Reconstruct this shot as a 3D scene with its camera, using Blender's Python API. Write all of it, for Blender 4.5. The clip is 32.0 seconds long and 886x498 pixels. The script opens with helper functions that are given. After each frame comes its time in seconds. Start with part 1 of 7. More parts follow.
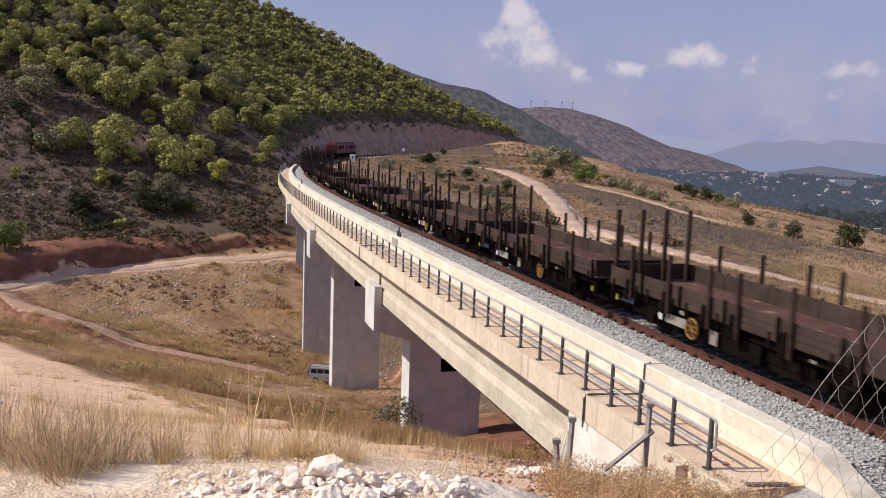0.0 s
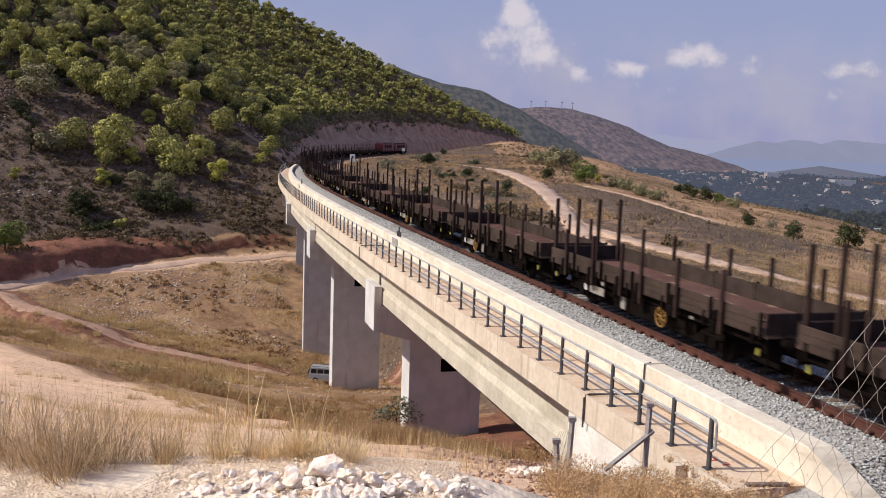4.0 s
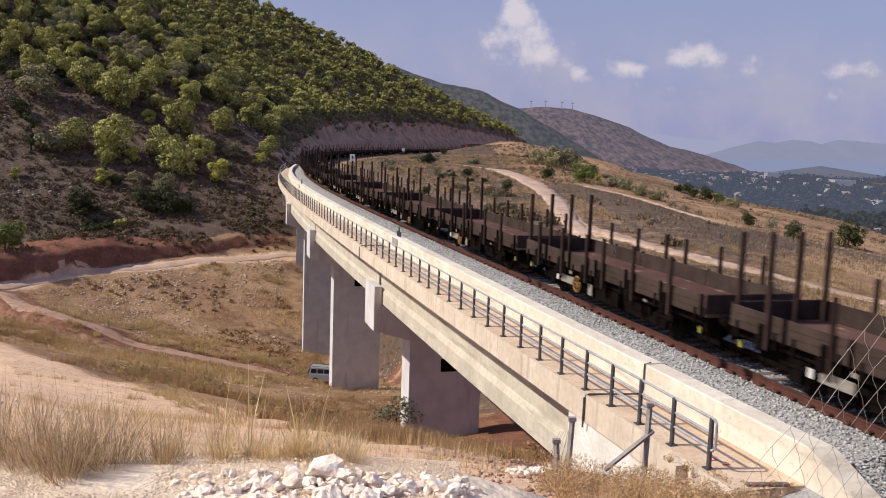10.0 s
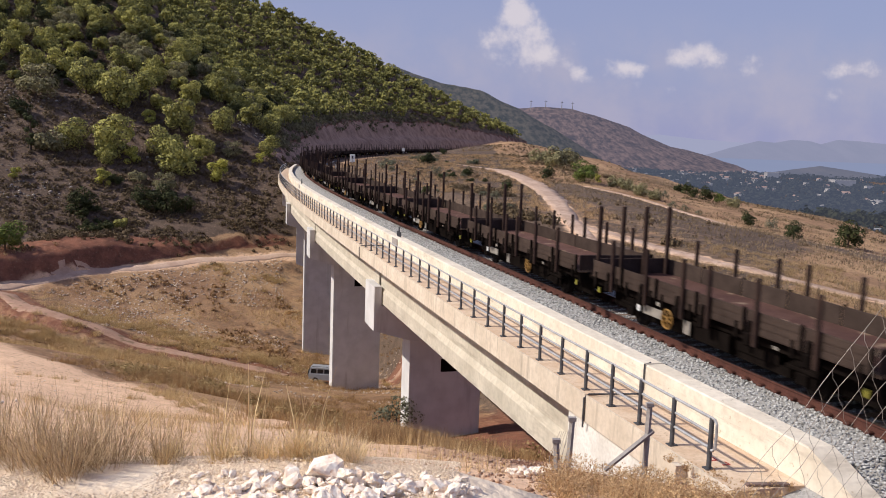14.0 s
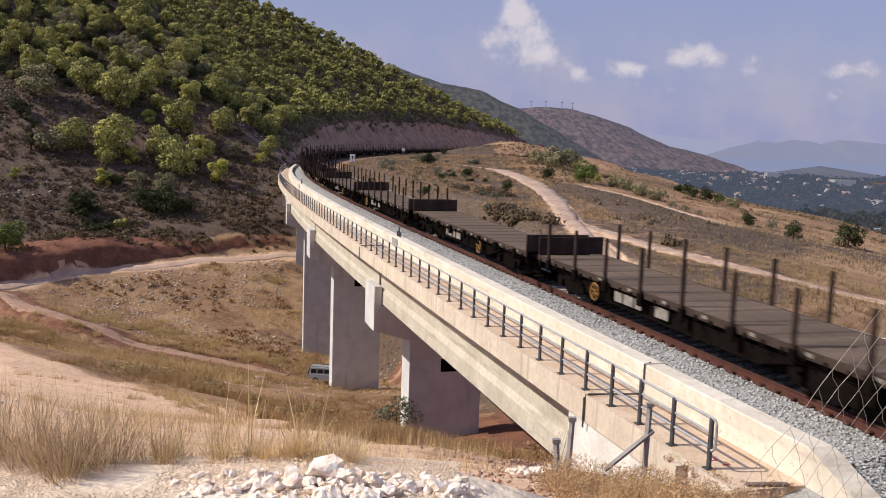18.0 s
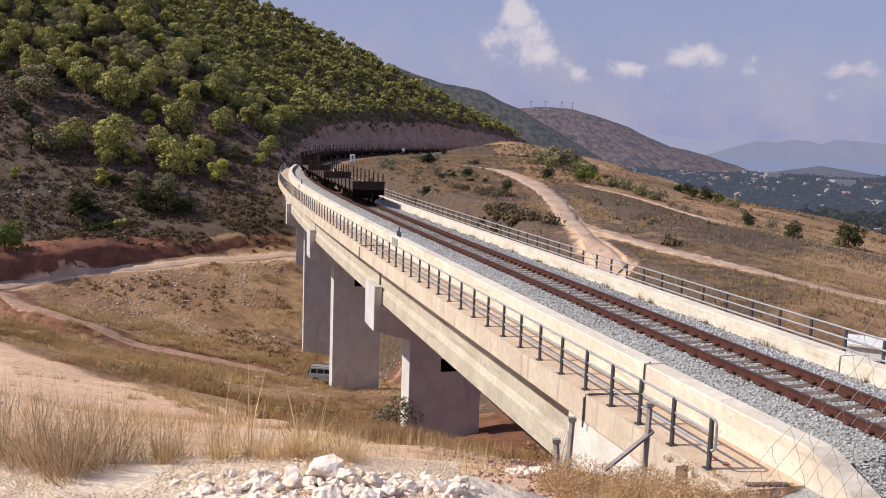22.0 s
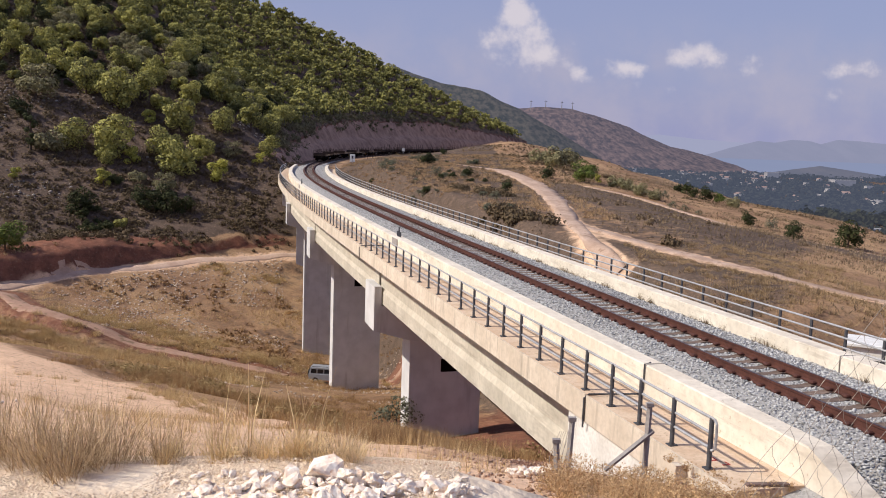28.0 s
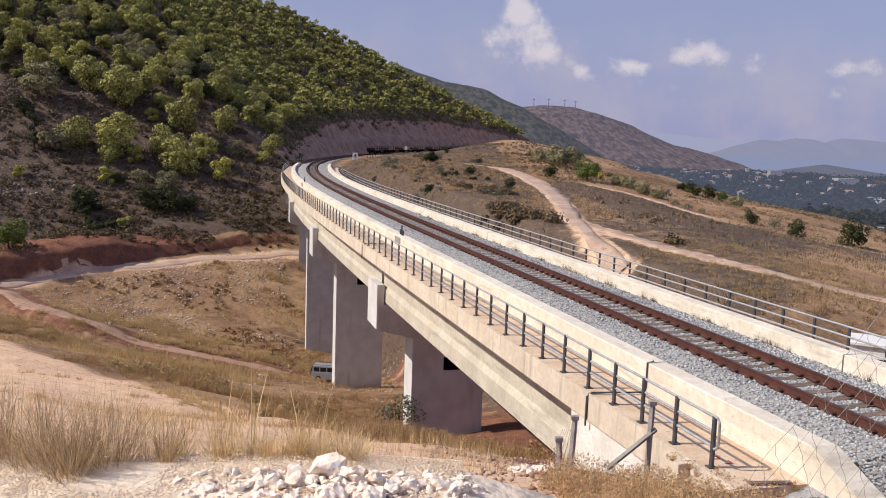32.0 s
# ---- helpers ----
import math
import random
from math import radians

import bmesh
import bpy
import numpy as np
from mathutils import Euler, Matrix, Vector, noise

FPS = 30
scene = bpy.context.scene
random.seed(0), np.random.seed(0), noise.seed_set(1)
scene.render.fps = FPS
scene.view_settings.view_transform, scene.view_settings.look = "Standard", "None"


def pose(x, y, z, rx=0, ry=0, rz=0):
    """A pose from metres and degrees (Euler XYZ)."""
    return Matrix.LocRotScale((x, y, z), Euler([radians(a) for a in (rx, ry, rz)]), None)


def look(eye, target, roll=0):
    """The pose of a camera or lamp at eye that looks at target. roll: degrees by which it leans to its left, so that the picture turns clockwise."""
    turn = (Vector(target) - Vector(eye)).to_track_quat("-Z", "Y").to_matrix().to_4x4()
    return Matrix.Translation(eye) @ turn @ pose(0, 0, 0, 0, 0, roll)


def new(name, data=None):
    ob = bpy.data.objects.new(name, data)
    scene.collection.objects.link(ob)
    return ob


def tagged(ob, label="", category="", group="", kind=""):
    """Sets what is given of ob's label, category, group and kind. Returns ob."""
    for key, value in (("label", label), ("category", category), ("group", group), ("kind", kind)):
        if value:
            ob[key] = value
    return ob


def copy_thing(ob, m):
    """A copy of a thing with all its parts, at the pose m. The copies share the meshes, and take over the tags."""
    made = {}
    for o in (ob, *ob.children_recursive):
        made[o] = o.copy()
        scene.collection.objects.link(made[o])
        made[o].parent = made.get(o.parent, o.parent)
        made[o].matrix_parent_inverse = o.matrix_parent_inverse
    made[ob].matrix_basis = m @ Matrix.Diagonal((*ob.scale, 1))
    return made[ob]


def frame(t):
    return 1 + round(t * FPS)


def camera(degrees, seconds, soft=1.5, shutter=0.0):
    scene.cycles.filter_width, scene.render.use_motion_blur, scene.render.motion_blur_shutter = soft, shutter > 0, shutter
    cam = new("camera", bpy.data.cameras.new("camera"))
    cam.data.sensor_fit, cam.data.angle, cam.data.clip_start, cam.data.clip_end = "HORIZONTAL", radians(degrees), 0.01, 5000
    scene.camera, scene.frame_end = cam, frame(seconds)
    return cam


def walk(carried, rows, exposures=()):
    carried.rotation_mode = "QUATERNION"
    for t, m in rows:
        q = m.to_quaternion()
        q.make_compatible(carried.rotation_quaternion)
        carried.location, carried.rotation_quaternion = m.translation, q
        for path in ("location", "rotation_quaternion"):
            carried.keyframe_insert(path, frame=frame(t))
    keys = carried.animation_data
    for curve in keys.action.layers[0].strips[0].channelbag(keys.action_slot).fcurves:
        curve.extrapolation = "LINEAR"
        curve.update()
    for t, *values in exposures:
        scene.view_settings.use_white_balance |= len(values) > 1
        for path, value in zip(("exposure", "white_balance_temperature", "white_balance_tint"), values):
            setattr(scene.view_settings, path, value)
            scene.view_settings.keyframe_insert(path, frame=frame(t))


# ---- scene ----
# ================= camera =================
EYE = Vector((0.0, 0.0, 5.524))


def aim(yaw, up):
    """The camera's pose: degrees turned to the left and tilted up from its resting view."""
    tilt = radians(7.1614 - up)
    way = Vector((-math.sin(radians(yaw)) * math.cos(tilt), math.cos(radians(yaw)) * math.cos(tilt), -math.sin(tilt)))
    return look(EYE, EYE + way, 2.0009)


cam = camera(53.21, 32.0, soft=1.0, shutter=0.3)
walk(cam, [(0.0, aim(0, 0)), (28.0, aim(0, 0)), (28.4, aim(0.205, -0.05)), (29.0, aim(0.205, 0)), (29.6, aim(0.2, 0)),
           (30.0, aim(0.22, -0.04)), (30.6, aim(0.22, -0.06)), (31.0, aim(0.22, -0.075)), (31.5, aim(0.19, -0.11)), (32.0, aim(0.175, -0.11))],
     exposures=[(0.0, 0.0), (32.0, 0.0)])

# ================= world and sun =================
SUN_EL, SUN_AZ = radians(41.5), radians(187)
TO_SUN = Vector((math.cos(SUN_AZ) * math.cos(SUN_EL), math.sin(SUN_AZ) * math.cos(SUN_EL), math.sin(SUN_EL)))


def nodes_of(owner):
    owner.use_nodes = True
    nt = owner.node_tree
    nt.nodes.clear()
    return nt


def node(nt, kind, **inputs):
    n = nt.nodes.new(kind)
    for key, value in inputs.items():
        spot = n.inputs[int(key[1:])] if key[0] == "i" and key[1:].isdigit() else n.inputs[key]
        if isinstance(value, bpy.types.NodeSocket):
            nt.links.new(value, spot)
        else:
            spot.default_value = value
    return n


def math_node(nt, op, a, b=0.0, c=0.0):
    n = nt.nodes.new("ShaderNodeMath")
    n.operation = op
    for i, value in enumerate((a, b, c)):
        if isinstance(value, bpy.types.NodeSocket):
            nt.links.new(value, n.inputs[i])
        else:
            n.inputs[i].default_value = value
    return n.outputs[0]


def mix_node(nt, fac, a, b, blend="MIX"):
    n = nt.nodes.new("ShaderNodeMix")
    n.data_type, n.blend_type = "RGBA", blend
    for spot, value in ((n.inputs[0], fac), (n.inputs[6], a), (n.inputs[7], b)):
        if isinstance(value, bpy.types.NodeSocket):
            nt.links.new(value, spot)
        else:
            spot.default_value = value if not isinstance(value, tuple) or len(value) == 4 else (*value, 1)
    return n.outputs[2]


def ramp_node(nt, value, lo, hi):
    n = nt.nodes.new("ShaderNodeMapRange")
    n.interpolation_type = "SMOOTHSTEP"
    nt.links.new(value, n.inputs[0])
    n.inputs[1].default_value, n.inputs[2].default_value = lo, hi
    return n.outputs[0]


def noise_node(nt, vec, scale, detail=4.0, rough=0.55):
    n = nt.nodes.new("ShaderNodeTexNoise")
    nt.links.new(vec, n.inputs["Vector"])
    n.inputs["Scale"].default_value, n.inputs["Detail"].default_value, n.inputs["Roughness"].default_value = scale, detail, rough
    return n.outputs["Fac"]


def make_world():
    world = bpy.data.worlds.new("sky")
    scene.world = world
    nt = nodes_of(world)
    sky = nt.nodes.new("ShaderNodeTexSky")
    sky.sky_type, sky.sun_disc = "NISHITA", False
    sky.sun_elevation, sky.sun_rotation = SUN_EL, radians(263)
    sky.air_density, sky.dust_density, sky.ozone_density = 1.0, 1.6, 1.4
    co = nt.nodes.new("ShaderNodeTexCoord").outputs["Generated"]
    sep = node(nt, "ShaderNodeSeparateXYZ", Vector=co)
    x, y, z = sep.outputs
    # clouds: heaps of noise round a few bearings (right over ahead) and heights (up over ahead)
    ahead = math_node(nt, "MAXIMUM", y, 0.05)
    u, v = math_node(nt, "DIVIDE", x, ahead), math_node(nt, "DIVIDE", z, ahead)
    flat = node(nt, "ShaderNodeCombineXYZ", X=u, Y=v, Z=0.0).outputs[0]
    lumps = noise_node(nt, flat, 34.0, 9.0, 0.6)
    total = None
    for cu, cv, su, sv, amount in ((0.072, 0.138, 0.018, 0.024, 1.15), (0.078, 0.112, 0.028, 0.020, 1.1), (0.090, 0.098, 0.036, 0.018, 1.0), (0.046, 0.110, 0.022, 0.012, 0.75), (0.112, 0.088, 0.026, 0.012, 0.7), (0.276, 0.098, 0.027, 0.014, 1.0), (0.198, 0.084, 0.030, 0.009, 0.9),
                                   (0.334, 0.086, 0.013, 0.016, 0.75), (0.318, 0.074, 0.05, 0.010, 0.45), (0.452, 0.090, 0.040, 0.010, 0.8), (-0.02, 0.172, 0.10, 0.012, 0.75), (0.075, 0.170, 0.05, 0.010, 0.6),
                                   (0.145, 0.074, 0.014, 0.012, 0.75), (0.43, 0.062, 0.016, 0.008, 0.5), (0.24, 0.062, 0.05, 0.014, 0.35), (-0.6, 0.3, 0.2, 0.05, 0.6), (0.9, 0.35, 0.3, 0.06, 0.6)):
        a = math_node(nt, "DIVIDE", math_node(nt, "SUBTRACT", u, cu), su)
        b = math_node(nt, "DIVIDE", math_node(nt, "SUBTRACT", v, cv), sv)
        r = math_node(nt, "ADD", math_node(nt, "MULTIPLY", a, a), math_node(nt, "MULTIPLY", b, b))
        g = math_node(nt, "MULTIPLY", math_node(nt, "EXPONENT", math_node(nt, "MULTIPLY", r, -0.6)), amount)
        total = g if total is None else math_node(nt, "MAXIMUM", total, g)
    heap = math_node(nt, "ADD", total, math_node(nt, "MULTIPLY", math_node(nt, "SUBTRACT", lumps, 0.5), 2.1))
    cover = math_node(nt, "MULTIPLY", ramp_node(nt, heap, 0.38, 1.15), ramp_node(nt, total, 0.05, 0.5))
    cover = math_node(nt, "MULTIPLY", cover, math_node(nt, "GREATER_THAN", y, 0.05))
    # a pale, slightly violet haze that thickens towards the horizon
    low = math_node(nt, "EXPONENT", math_node(nt, "MULTIPLY", math_node(nt, "ABSOLUTE", v), -7.0))
    base = mix_node(nt, math_node(nt, "MULTIPLY", low, HAZE_LOW), sky.outputs[0], HAZE_COLOUR)
    base = mix_node(nt, SKY_VEIL, base, SKY_COLOUR)
    veil = math_node(nt, "MULTIPLY", ramp_node(nt, noise_node(nt, flat, 9.0, 5.0, 0.55), 0.36, 0.66), math_node(nt, "MULTIPLY", ramp_node(nt, v, 0.16, 0.06), 0.6))
    base = mix_node(nt, veil, base, VEIL_COLOUR)
    full = mix_node(nt, math_node(nt, "MULTIPLY", cover, 0.85), base, CLOUD_COLOUR)
    back = node(nt, "ShaderNodeBackground", Color=full, Strength=SKY_STRENGTH)
    out = nt.nodes.new("ShaderNodeOutputWorld")
    nt.links.new(back.outputs[0], out.inputs[0])


SKY_STRENGTH = 0.098
HAZE_LOW, HAZE_COLOUR = 0.75, (3.6, 3.4, 4.85, 1)
SKY_VEIL, SKY_COLOUR = 0.6, (3.3, 3.6, 6.35, 1)
VEIL_COLOUR = (4.8, 4.45, 5.5, 1)
CLOUD_COLOUR = (7.3, 6.7, 7.2, 1)
make_world()
sun = new("sun", bpy.data.lights.new("sun", "SUN"))
sun.data.energy, sun.data.angle, sun.data.color = 4.95, radians(0.53), (1.0, 0.91, 0.785)
sun.matrix_world = look(TO_SUN * 200, (0, 0, 0))

# ================= the line of the railway =================
# plan curve: metres along it, curvature at knots; z = 0 is the top of rail at its start
GRADE = -0.00313
LINE_S = np.arange(-420.0, 1000.0, 1.0)
_k = np.interp(LINE_S, [-20, 20, 60, 100, 140, 180, 220, 270, 330, 430, 470, 900], [-7e-5, -1.1e-4, -6.1e-4, -1.46e-3, -2.05e-3, -2.23e-3, -2.18e-3, -2.08e-3, -2.05e-3, -2.05e-3, 4e-3, 3e-3])
_a = np.concatenate([[0], np.cumsum((_k[1:] + _k[:-1]) / 2)])
LINE_A = _a - _a[420] + radians(16.423)
_x = np.concatenate([[0], np.cumsum(-(np.sin(LINE_A[1:]) + np.sin(LINE_A[:-1])) / 2)])
_y = np.concatenate([[0], np.cumsum((np.cos(LINE_A[1:]) + np.cos(LINE_A[:-1])) / 2)])
LINE_X, LINE_Y = _x - _x[420] + 11.940, _y - _y[420] + 10.541


def rail_z(s):
    return GRADE * np.minimum(s, 330.0)


def on_line(s, d, z):
    """World points from metres along the railway, to its right and above the rails."""
    s = np.asarray(s, float)
    a = np.interp(s, LINE_S, LINE_A)
    x = np.interp(s, LINE_S, LINE_X) + d * np.cos(a)
    y = np.interp(s, LINE_S, LINE_Y) + d * np.sin(a)
    return np.stack([x, y, z + rail_z(s)], -1)


def line_pose(s, d=0.0, z=0.0):
    """The pose of a thing on the railway: its x axis to the right, its y axis along the line."""
    p = on_line(s, d, z)
    return Matrix.Translation(p) @ Matrix.Rotation(float(np.interp(s, LINE_S, LINE_A)), 4, "Z")


def line_coords(x, y):
    """Metres along the railway and to its right of points of the plan."""
    x, y = np.asarray(x, float), np.asarray(y, float)
    flat_x, flat_y = x.ravel(), y.ravel()
    cs = np.arange(0, len(LINE_S), 6)
    best = np.empty(len(flat_x), int)
    for i in range(0, len(flat_x), 20000):
        dd = (flat_x[i:i + 20000, None] - LINE_X[cs]) ** 2 + (flat_y[i:i + 20000, None] - LINE_Y[cs]) ** 2
        best[i:i + 20000] = cs[dd.argmin(1)]
    s = LINE_S[best]
    for _ in range(3):
        a = np.interp(s, LINE_S, LINE_A)
        dx, dy = flat_x - np.interp(s, LINE_S, LINE_X), flat_y - np.interp(s, LINE_S, LINE_Y)
        s = np.clip(s - dx * np.sin(a) + dy * np.cos(a), LINE_S[0], LINE_S[-1])
    a = np.interp(s, LINE_S, LINE_A)
    d = (flat_x - np.interp(s, LINE_S, LINE_X)) * np.cos(a) + (flat_y - np.interp(s, LINE_S, LINE_Y)) * np.sin(a)
    far = np.hypot(flat_x - np.interp(s, LINE_S, LINE_X), flat_y - np.interp(s, LINE_S, LINE_Y))
    d = np.sign(d) * far
    return s.reshape(x.shape), d.reshape(x.shape)

# ================= building blocks =================
class Shape:
    """Gathers boxes, rods, sweeps and blades, and turns them into one mesh."""

    def __init__(self):
        self.v, self.f, self.n = [], [], 0

    def add(self, verts, faces):
        verts = np.asarray(verts, float).reshape(-1, 3)
        self.v.append(verts)
        self.f.extend([tuple(i + self.n for i in face) for face in faces])
        self.n += len(verts)
        return self

    def box(self, x0, x1, y0, y1, z0, z1, m=None, bevel=0.0):
        b = min(bevel, (x1 - x0) / 3, (y1 - y0) / 3, (z1 - z0) / 3)
        if b <= 0:
            p = [(x, y, z) for z in (z0, z1) for x, y in ((x0, y0), (x1, y0), (x1, y1), (x0, y1))]
            q = [(3, 2, 1, 0), (4, 5, 6, 7), (0, 1, 5, 4), (1, 2, 6, 5), (2, 3, 7, 6), (3, 0, 4, 7)]
        else:
            p, q = [], []
            for z, e in ((z0, b), (z0 + b, 0), (z1 - b, 0), (z1, b)):
                c = b if e == 0 else b + 0.0
                ring = [(x0 + e + c, y0 + e), (x1 - e - c, y0 + e), (x1 - e, y0 + e + c), (x1 - e, y1 - e - c),
                        (x1 - e - c, y1 - e), (x0 + e + c, y1 - e), (x0 + e, y1 - e - c), (x0 + e, y0 + e + c)]
                p += [(x, y, z) for x, y in ring]
            q = [tuple(range(7, -1, -1)), tuple(range(24, 32))]
            for k in range(3):
                q += [(k * 8 + i, k * 8 + (i + 1) % 8, k * 8 + 8 + (i + 1) % 8, k * 8 + 8 + i) for i in range(8)]
        if m is not None:
            p = [tuple(m @ Vector(a)) for a in p]
        return self.add(p, q)

    def rod(self, points, r, sides=8, caps=True):
        pts = [Vector(p) for p in points]
        rings = []
        for i, p in enumerate(pts):
            way = (pts[min(i + 1, len(pts) - 1)] - pts[max(i - 1, 0)]).normalized()
            side = way.cross(Vector((0.13, 0.27, 0.95)) if abs(way.z) < 0.9 else Vector((1, 0, 0))).normalized()
            up = side.cross(way)
            rr = r[i] if isinstance(r, (list, tuple)) else r
            rings += [tuple(p + (side * math.cos(2 * math.pi * k / sides) + up * math.sin(2 * math.pi * k / sides)) * rr) for k in range(sides)]
        faces = [(j * sides + k, j * sides + (k + 1) % sides, (j + 1) * sides + (k + 1) % sides, (j + 1) * sides + k)
                 for j in range(len(pts) - 1) for k in range(sides)]
        if caps:
            faces += [tuple(range(sides - 1, -1, -1)), tuple((len(pts) - 1) * sides + k for k in range(sides))]
        return self.add(rings, faces)

    def lathe(self, profile, sides, m=None):
        """profile of (radius, along x), turned round the x axis"""
        p = [(x, r * math.cos(2 * math.pi * k / sides), r * math.sin(2 * math.pi * k / sides)) for r, x in profile for k in range(sides)]
        if m is not None:
            p = [tuple(m @ Vector(a)) for a in p]
        q = [(j * sides + k, j * sides + (k + 1) % sides, (j + 1) * sides + (k + 1) % sides, (j + 1) * sides + k)
             for j in range(len(profile) - 1) for k in range(sides)]
        q += [tuple(range(sides - 1, -1, -1)), tuple((len(profile) - 1) * sides + k for k in range(sides))]
        return self.add(p, q)

    def prism(self, outline, y0, y1, m=None):
        """outline of (x, z), anticlockwise seen from -y, drawn out along y"""
        n = len(outline)
        p = [(x, y0, z) for x, z in outline] + [(x, y1, z) for x, z in outline]
        if m is not None:
            p = [tuple(m @ Vector(a)) for a in p]
        return self.add(p, [tuple(range(n)), tuple(range(2 * n - 1, n - 1, -1))] + [((i + 1) % n, i, n + i, n + (i + 1) % n) for i in range(n)])

    def sweep(self, outline, s0, s1, step=2.0, ends=True):
        """outline of (d, z), anticlockwise seen along the line, drawn out along the railway"""
        ss = np.linspace(s0, s1, max(2, int(math.ceil((s1 - s0) / step)) + 1))
        n = len(outline)
        p = np.stack([on_line(ss, d, z) for d, z in outline], 1).reshape(-1, 3)
        q = [(j * n + i, j * n + (i + 1) % n, (j + 1) * n + (i + 1) % n, (j + 1) * n + i) for j in range(len(ss) - 1) for i in range(n)]
        if ends:
            q += [tuple(range(n - 1, -1, -1)), tuple((len(ss) - 1) * n + i for i in range(n))]
        return self.add(p, q)

    def mesh(self, name, material=None, smooth=False):
        me = bpy.data.meshes.new(name)
        me.from_pydata(np.concatenate(self.v).tolist() if self.v else [], [], self.f)
        if smooth:
            me.polygons.foreach_set("use_smooth", [True] * len(me.polygons))
        if material:
            me.materials.append(material)
        me.update()
        return me


def quads_mesh(name, verts, material, attr=None, smooth=False, tris=False):
    """A mesh of loose quads or triangles from an array (n, 4 or 3, 3)."""
    verts = np.asarray(verts, np.float32)
    n, k = verts.shape[0], verts.shape[1]
    me = bpy.data.meshes.new(name)
    me.vertices.add(n * k)
    me.vertices.foreach_set("co", verts.ravel())
    me.loops.add(n * k)
    me.loops.foreach_set("vertex_index", np.arange(n * k, dtype=np.int32))
    me.polygons.add(n)
    me.polygons.foreach_set("loop_start", np.arange(0, n * k, k, dtype=np.int32))
    me.polygons.foreach_set("loop_total", np.full(n, k, np.int32))
    me.materials.append(material)
    me.update(calc_edges=True)
    return me


def part(name, shape, material, parent, label="", smooth=False):
    """Links a shape, or a mesh that already stands, as one mesh object under a thing or a part."""
    me = shape if isinstance(shape, bpy.types.Mesh) else shape.mesh(name, material, smooth)
    ob = new(name, me)
    ob.parent = parent
    if label:
        ob["label"] = label
    return ob


def thing(name, label, category, group="", m=None, kind="", mesh=None):
    ob = new(name, mesh)
    if m is not None:
        ob.matrix_world = m
    return tagged(ob, label, category, group, kind)


def hash2(ix, iy, seed):
    h = np.sin(ix * 127.1 + iy * 311.7 + seed * 74.7) * 43758.5453
    return h - np.floor(h)


def value_noise(x, y, seed=0):
    ix, iy = np.floor(x), np.floor(y)
    fx, fy = x - ix, y - iy
    fx, fy = fx * fx * (3 - 2 * fx), fy * fy * (3 - 2 * fy)
    a, b = hash2(ix, iy, seed), hash2(ix + 1, iy, seed)
    c, d = hash2(ix, iy + 1, seed), hash2(ix + 1, iy + 1, seed)
    return (a + (b - a) * fx) * (1 - fy) + (c + (d - c) * fx) * fy - 0.5


def fbm(x, y, size, octaves=4, seed=0):
    total, amp = 0.0, 1.0
    for k in range(octaves):
        total = total + value_noise(x / size * 2 ** k + 17.3 * k, y / size * 2 ** k - 9.1 * k, seed + k) * amp
        amp *= 0.5
    return total


def smooth(a, b, x):
    t = np.clip((x - a) / (b - a), 0, 1)
    return t * t * (3 - 2 * t)


def soft_min(a, b, k):
    h = np.clip(0.5 + 0.5 * (b - a) / k, 0, 1)
    return b + (a - b) * h - k * h * (1 - h)


